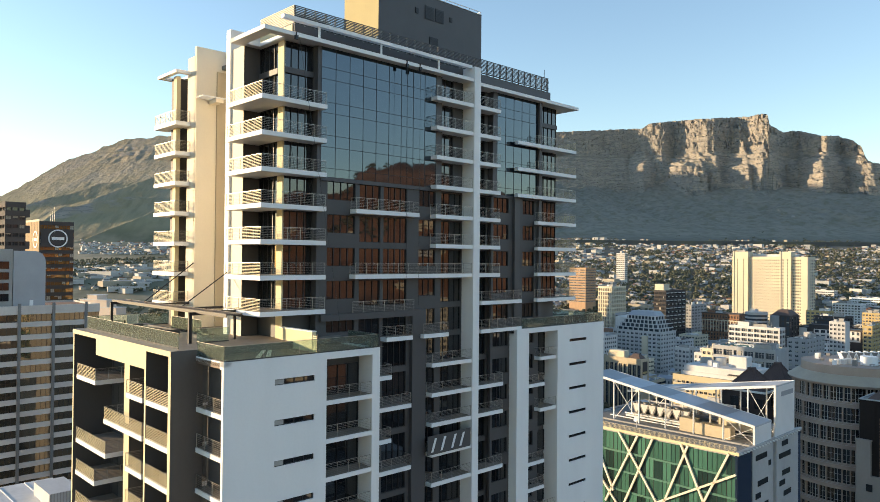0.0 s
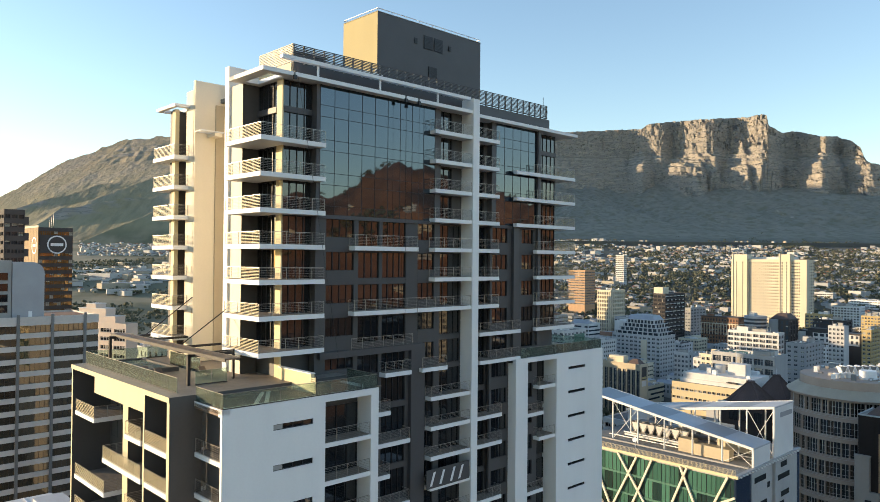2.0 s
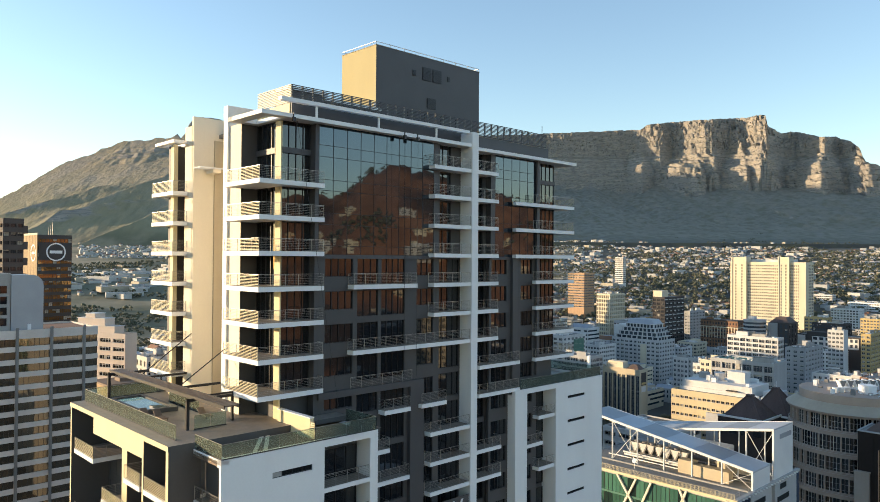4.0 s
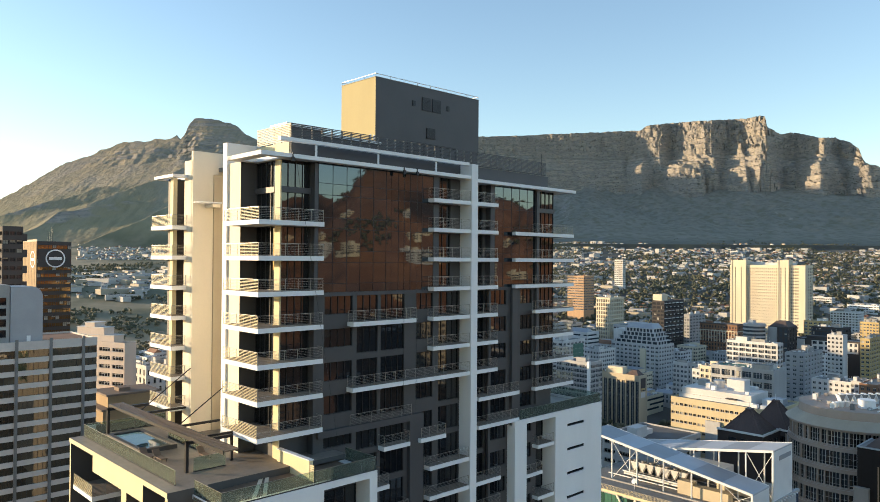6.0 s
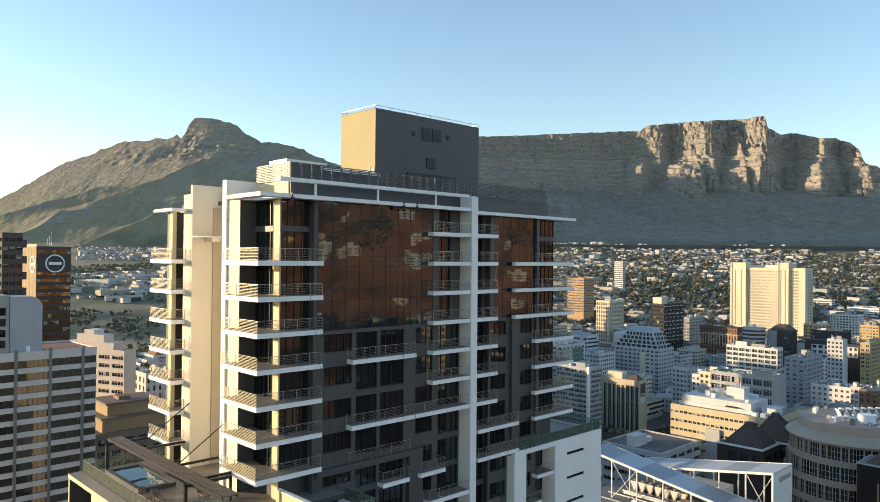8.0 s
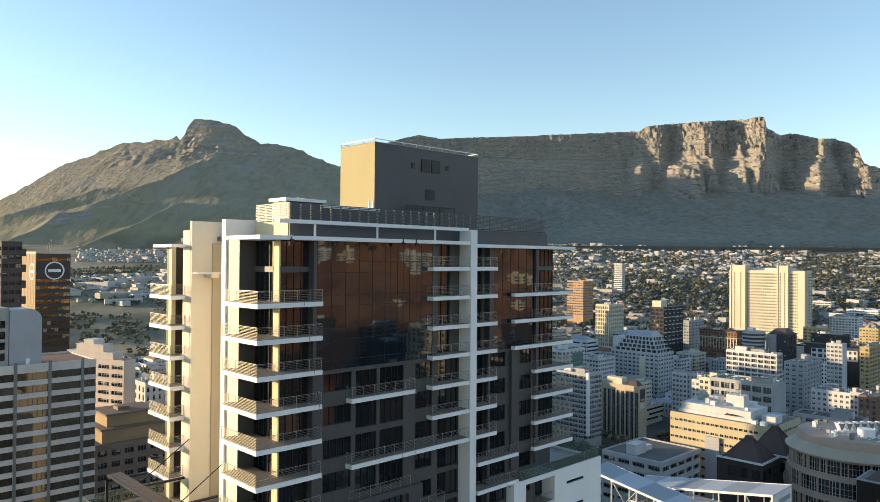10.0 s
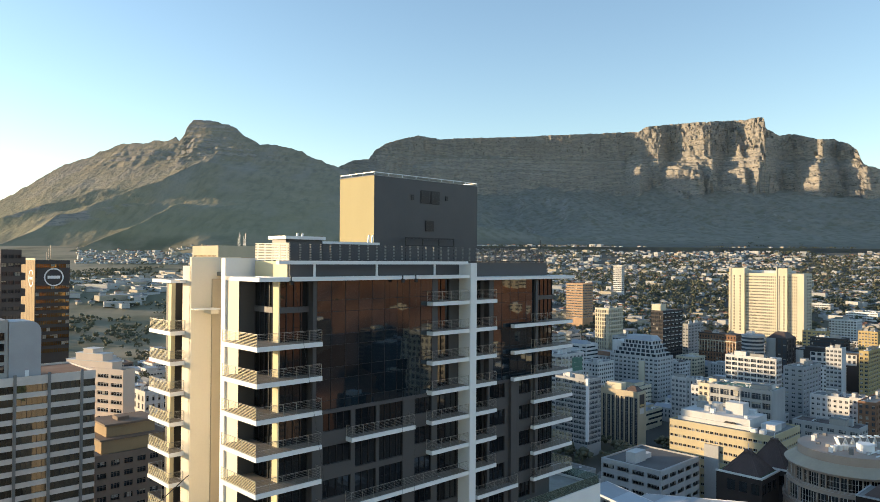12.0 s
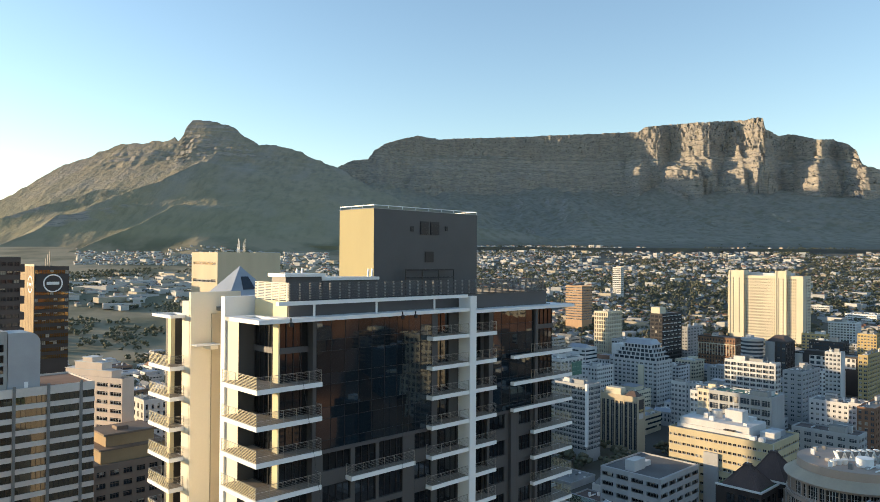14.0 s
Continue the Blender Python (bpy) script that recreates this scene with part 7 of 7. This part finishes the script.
def hillside_houses():
    v, f, m = [], [], []
    r = random.Random(5)
    d, p, x, y, z, u = scatter(30000, 780, 2420, -0.64, 0.72, 51, 0.85)
    dens = 0.66 + 0.55 * vnoise(p * d / 240.0 + 9, d / 240.0)
    left = p < -0.1
    dens = np.where(left, dens - 0.62 - 0.4 * (d > 1850) + 1.1 * ((p > -0.50) & (p < -0.15) & (d > 1750) & (d < 2080)), dens)
    dens = dens - 0.8 * (d > 2230 + 170 * vnoise(p * 9, d / 500))
    keep = np.nonzero(u < dens * 0.45)[0]
    spots = [(x[i], y[i], z[i], d[i]) for i in keep if d[i] > 1000 or free(x[i], y[i], 9)]
    for hx, hy, hz, hd in spots:
        hz -= 0.6
        shed = hx < -260 and hd < 1650 and r.random() < 0.4
        big = shed or r.random() < 0.06
        w, l, h = (r.uniform(10, 15), r.uniform(15, 30), r.uniform(5, 10)) if big else (r.uniform(5, 8), r.uniform(7, 11), r.uniform(3, 5))
        if shed:
            w, l, h = r.uniform(12, 24), r.uniform(28, 62), r.uniform(4, 9)
        tr = radians(TURN + r.choice((0, 90)) + r.gauss(0, 9))
        c, s = math.cos(tr), math.sin(tr)
        P = lambda a, b, zz: (hx + a * c - b * s, hy + a * s + b * c, hz + zz)
        k = len(v)
        v += [P(-w / 2, -l / 2, 0), P(w / 2, -l / 2, 0), P(w / 2, l / 2, 0), P(-w / 2, l / 2, 0), P(-w / 2, -l / 2, h), P(w / 2, -l / 2, h), P(w / 2, l / 2, h), P(-w / 2, l / 2, h)]
        wm = 0 if r.random() < 0.75 else 1
        f += [(k, k + 1, k + 5, k + 4), (k + 1, k + 2, k + 6, k + 5), (k + 2, k + 3, k + 7, k + 6), (k + 3, k, k + 4, k + 7)]
        m += [wm] * 4
        if big or r.random() < 0.3:
            f += [(k + 4, k + 5, k + 6, k + 7)]
            m += [4 if r.random() < 0.6 else 2]
        else:
            rh = w * 0.28
            v += [P(0, -l / 2 + w * 0.35, h + rh), P(0, l / 2 - w * 0.35, h + rh)]
            f += [(k + 4, k + 5, k + 8), (k + 5, k + 6, k + 9, k + 8), (k + 6, k + 7, k + 9), (k + 7, k + 4, k + 8, k + 9)]
            m += [r.choice((2, 2, 3, 4))] * 4
    batch("hillside_houses", HW, v, f, m, "small white houses scattered over the wooded slopes", "houses")


def leaf_material():
    mt = material("tree_leaves", (0.098, 0.104, 0.062), 0.8, vary=0.3, scale=0.05, fine=0.9, bump=0.3, color2=(0.120, 0.114, 0.072))
    return mt


def trees(name, spots, label, seed, lobes):
    """Crowns of many uneven clumps, with gaps, on short trunks."""
    r = np.random.RandomState(seed)
    t = (1 + 5 ** 0.5) / 2
    ico = np.array([(-1, t, 0), (1, t, 0), (-1, -t, 0), (1, -t, 0), (0, -1, t), (0, 1, t), (0, -1, -t), (0, 1, -t), (t, 0, -1), (t, 0, 1), (-t, 0, -1), (-t, 0, 1)]) / math.hypot(1, t)
    tri = np.array([(0, 11, 5), (0, 5, 1), (0, 1, 7), (0, 7, 10), (0, 10, 11), (1, 5, 9), (5, 11, 4), (11, 10, 2), (10, 7, 6), (7, 1, 8), (3, 9, 4), (3, 4, 2), (3, 2, 6), (3, 6, 8), (3, 8, 9), (4, 9, 5), (2, 4, 11), (6, 2, 10), (8, 6, 7), (9, 8, 1)])
    V, F = [], []
    k = 0
    for x, y, z, s in spots:
        for i in range(lobes):
            c = np.array([x, y, z]) + np.array([r.normal(0, 0.42), r.normal(0, 0.42), 0.55 + r.uniform(0, 0.75)]) * s
            q = ico * (1 + r.uniform(-0.5, 0.4, (12, 1))) * s * (r.uniform(0.28, 0.55) if lobes < 9 else r.uniform(0.16, 0.36))
            V.append(q * np.array([1, 1, 0.8]) + c)
            F.append(tri + k)
            k += 12
    V, F = np.concatenate(V), np.concatenate(F)
    me = bpy.data.meshes.new(name)
    me.vertices.add(len(V))
    me.vertices.foreach_set("co", V.ravel())
    me.loops.add(len(F) * 3)
    me.loops.foreach_set("vertex_index", F.ravel())
    me.polygons.add(len(F))
    me.polygons.foreach_set("loop_start", np.arange(len(F)) * 3)
    me.update(calc_edges=True)
    me.materials.append(LEAF)
    return tagged(new(name, me), label, "trees", kind="stuff")


def western_quarter():
    """The town and the wooded hill west of the camera, which only the curtain glass shows: blocks with window rows, villas."""
    v, f, m = [], [], []
    r = random.Random(23)

    def solid(cx, cy, z0, z1, w, l, turn, mat):
        c, s = math.cos(turn), math.sin(turn)
        k = len(v)
        ring = [(cx + a * c - b * s, cy + a * s + b * c) for a, b in ((-w / 2, -l / 2), (w / 2, -l / 2), (w / 2, l / 2), (-w / 2, l / 2))]
        v.extend([(x, y, z0) for x, y in ring] + [(x, y, z1) for x, y in ring])
        f.extend([(k, k + 1, k + 5, k + 4), (k + 1, k + 2, k + 6, k + 5), (k + 2, k + 3, k + 7, k + 6), (k + 3, k, k + 4, k + 7), (k + 4, k + 5, k + 6, k + 7)])
        m.extend([mat] * 5)

    for i in range(560):
        deg, dist = r.uniform(74, 152), 240 + 760 * r.random() ** 0.8
        # unseen blocks round the camera, added so windows mirror shaded ground
        if i >= 420:
            deg, dist = r.uniform(62, 200), 40 + 210 * r.random() ** 0.6
        x, y = dist * math.sin(radians(deg)), dist * math.cos(radians(deg))
        z = ground_at(x, y)
        near = dist < 560
        if math.hypot(x - 421, y - 29) < 45:
            continue
        w, l = (r.uniform(14, 26), r.uniform(16, 30)) if near else (r.uniform(7, 13), r.uniform(9, 16))
        h = r.uniform(14, 36) if near else r.uniform(5, 9)
        if i >= 420:
            h = r.uniform(12, 32)
        elif near and deg < 118 and r.random() < 0.5:
            continue
        elif near and deg > 122:
            # unseen tall blocks, added for sunlit reflections in the striped office
            h = r.uniform(45, 100)
            if r.random() < 0.6:
                continue
        if 760 < dist < 860:
            w, l, h = r.uniform(10, 20), r.uniform(14, 30), r.uniform(9, 20)
            if r.random() < 0.4:
                continue
        elif not near and r.random() < 0.8:
            continue
        turn = radians(TURN + r.gauss(0, 8))
        mat = r.choice((1, 1, 4)) if deg > 122 else r.choice((2, 2, 4)) if near else r.choice((0, 1, 1))
        solid(x, y, z - 2, z + h, w, l, turn, mat)
        c, s = math.cos(turn), math.sin(turn)
        for row in range(int(h / 3.2)):
            solid(x, y, z + 1.2 + 3.2 * row, z + 2.7 + 3.2 * row, w + 0.12, l + 0.12, turn, 3)
            solid(x, y, z + 1.1 + 3.2 * row, z + 2.8 + 3.2 * row, w + 0.2, l * 0.25, turn, mat)
            solid(x, y, z + 1.1 + 3.2 * row, z + 2.8 + 3.2 * row, w * 0.25, l + 0.2, turn, mat)
        solid(x, y, z + h, z + h + r.uniform(1.5, 3.5), w * 0.4, l * 0.35, turn, r.choice((0, 1)))
    batch("western_houses", [WHITE2, SANDY, DARKB, DIM, BROWN], v, f, m, "white and sandy blocks climbing the western hill, and unseen ones added near the camera", "houses")


LEAF = leaf_material()


def hill_spots(n, seed):
    r = np.random.RandomState(seed)
    deg, dist, u, s = r.uniform(76, 122, n), 480 + 1050 * r.rand(n), r.rand(n), r.uniform(3, 7, n)
    th = np.radians(deg - HEAD_YAW)
    x, y, z = dist * np.sin(np.radians(deg)), dist * np.cos(np.radians(deg)), height(th, dist)
    want = 0.8 * vnoise(x / 110.0 + 4, y / 110.0) + 0.5 * vnoise(x / 30.0, y / 30.0 + 8) + 0.5 * (u - 0.5) > 0.62
    return [(x[i], y[i], z[i] - 0.5, s[i]) for i in np.nonzero(want)[0]]


def tree_spots(n, d0, d1, size, seed, keep_right, keep_left):
    d, p, x, y, z, u = scatter(n, d0, d1, -0.66, 0.74, seed)
    want = 0.6 * vnoise(p * d / 55.0 + 40, d / 55.0 + 7) + 0.4 * vnoise(p * d / 190.0, d / 190.0) + 0.5 * (u - 0.5) > np.where(p > 0, keep_right, keep_left) + 1.2 * ((p < -0.15) & (d > 1780)) + 1.1 * smooth(d + 400 * vnoise(p * 18, d / 160), 1900, 2450)
    r = np.random.RandomState(seed + 1)
    s = r.uniform(*size, n)
    return [(x[i], y[i], z[i] - 0.5, s[i]) for i in np.nonzero(want)[0] if d[i] > 1000 or free(x[i], y[i], 3)]


hillside_houses()
western_quarter()
trees("western_trees", hill_spots(9000, 31), "dark woods on the western hill", 32, 3)
trees("hillside_trees", tree_spots(46000, 860, 2850, (2.2, 5.5), 3, -0.28, 0.26), "olive green woods between the hillside houses", 4, 3)
trees("city_trees", tree_spots(1500, 420, 950, (3.5, 7), 8, 0.1, -0.1), "green street trees between the city blocks", 9, 14)
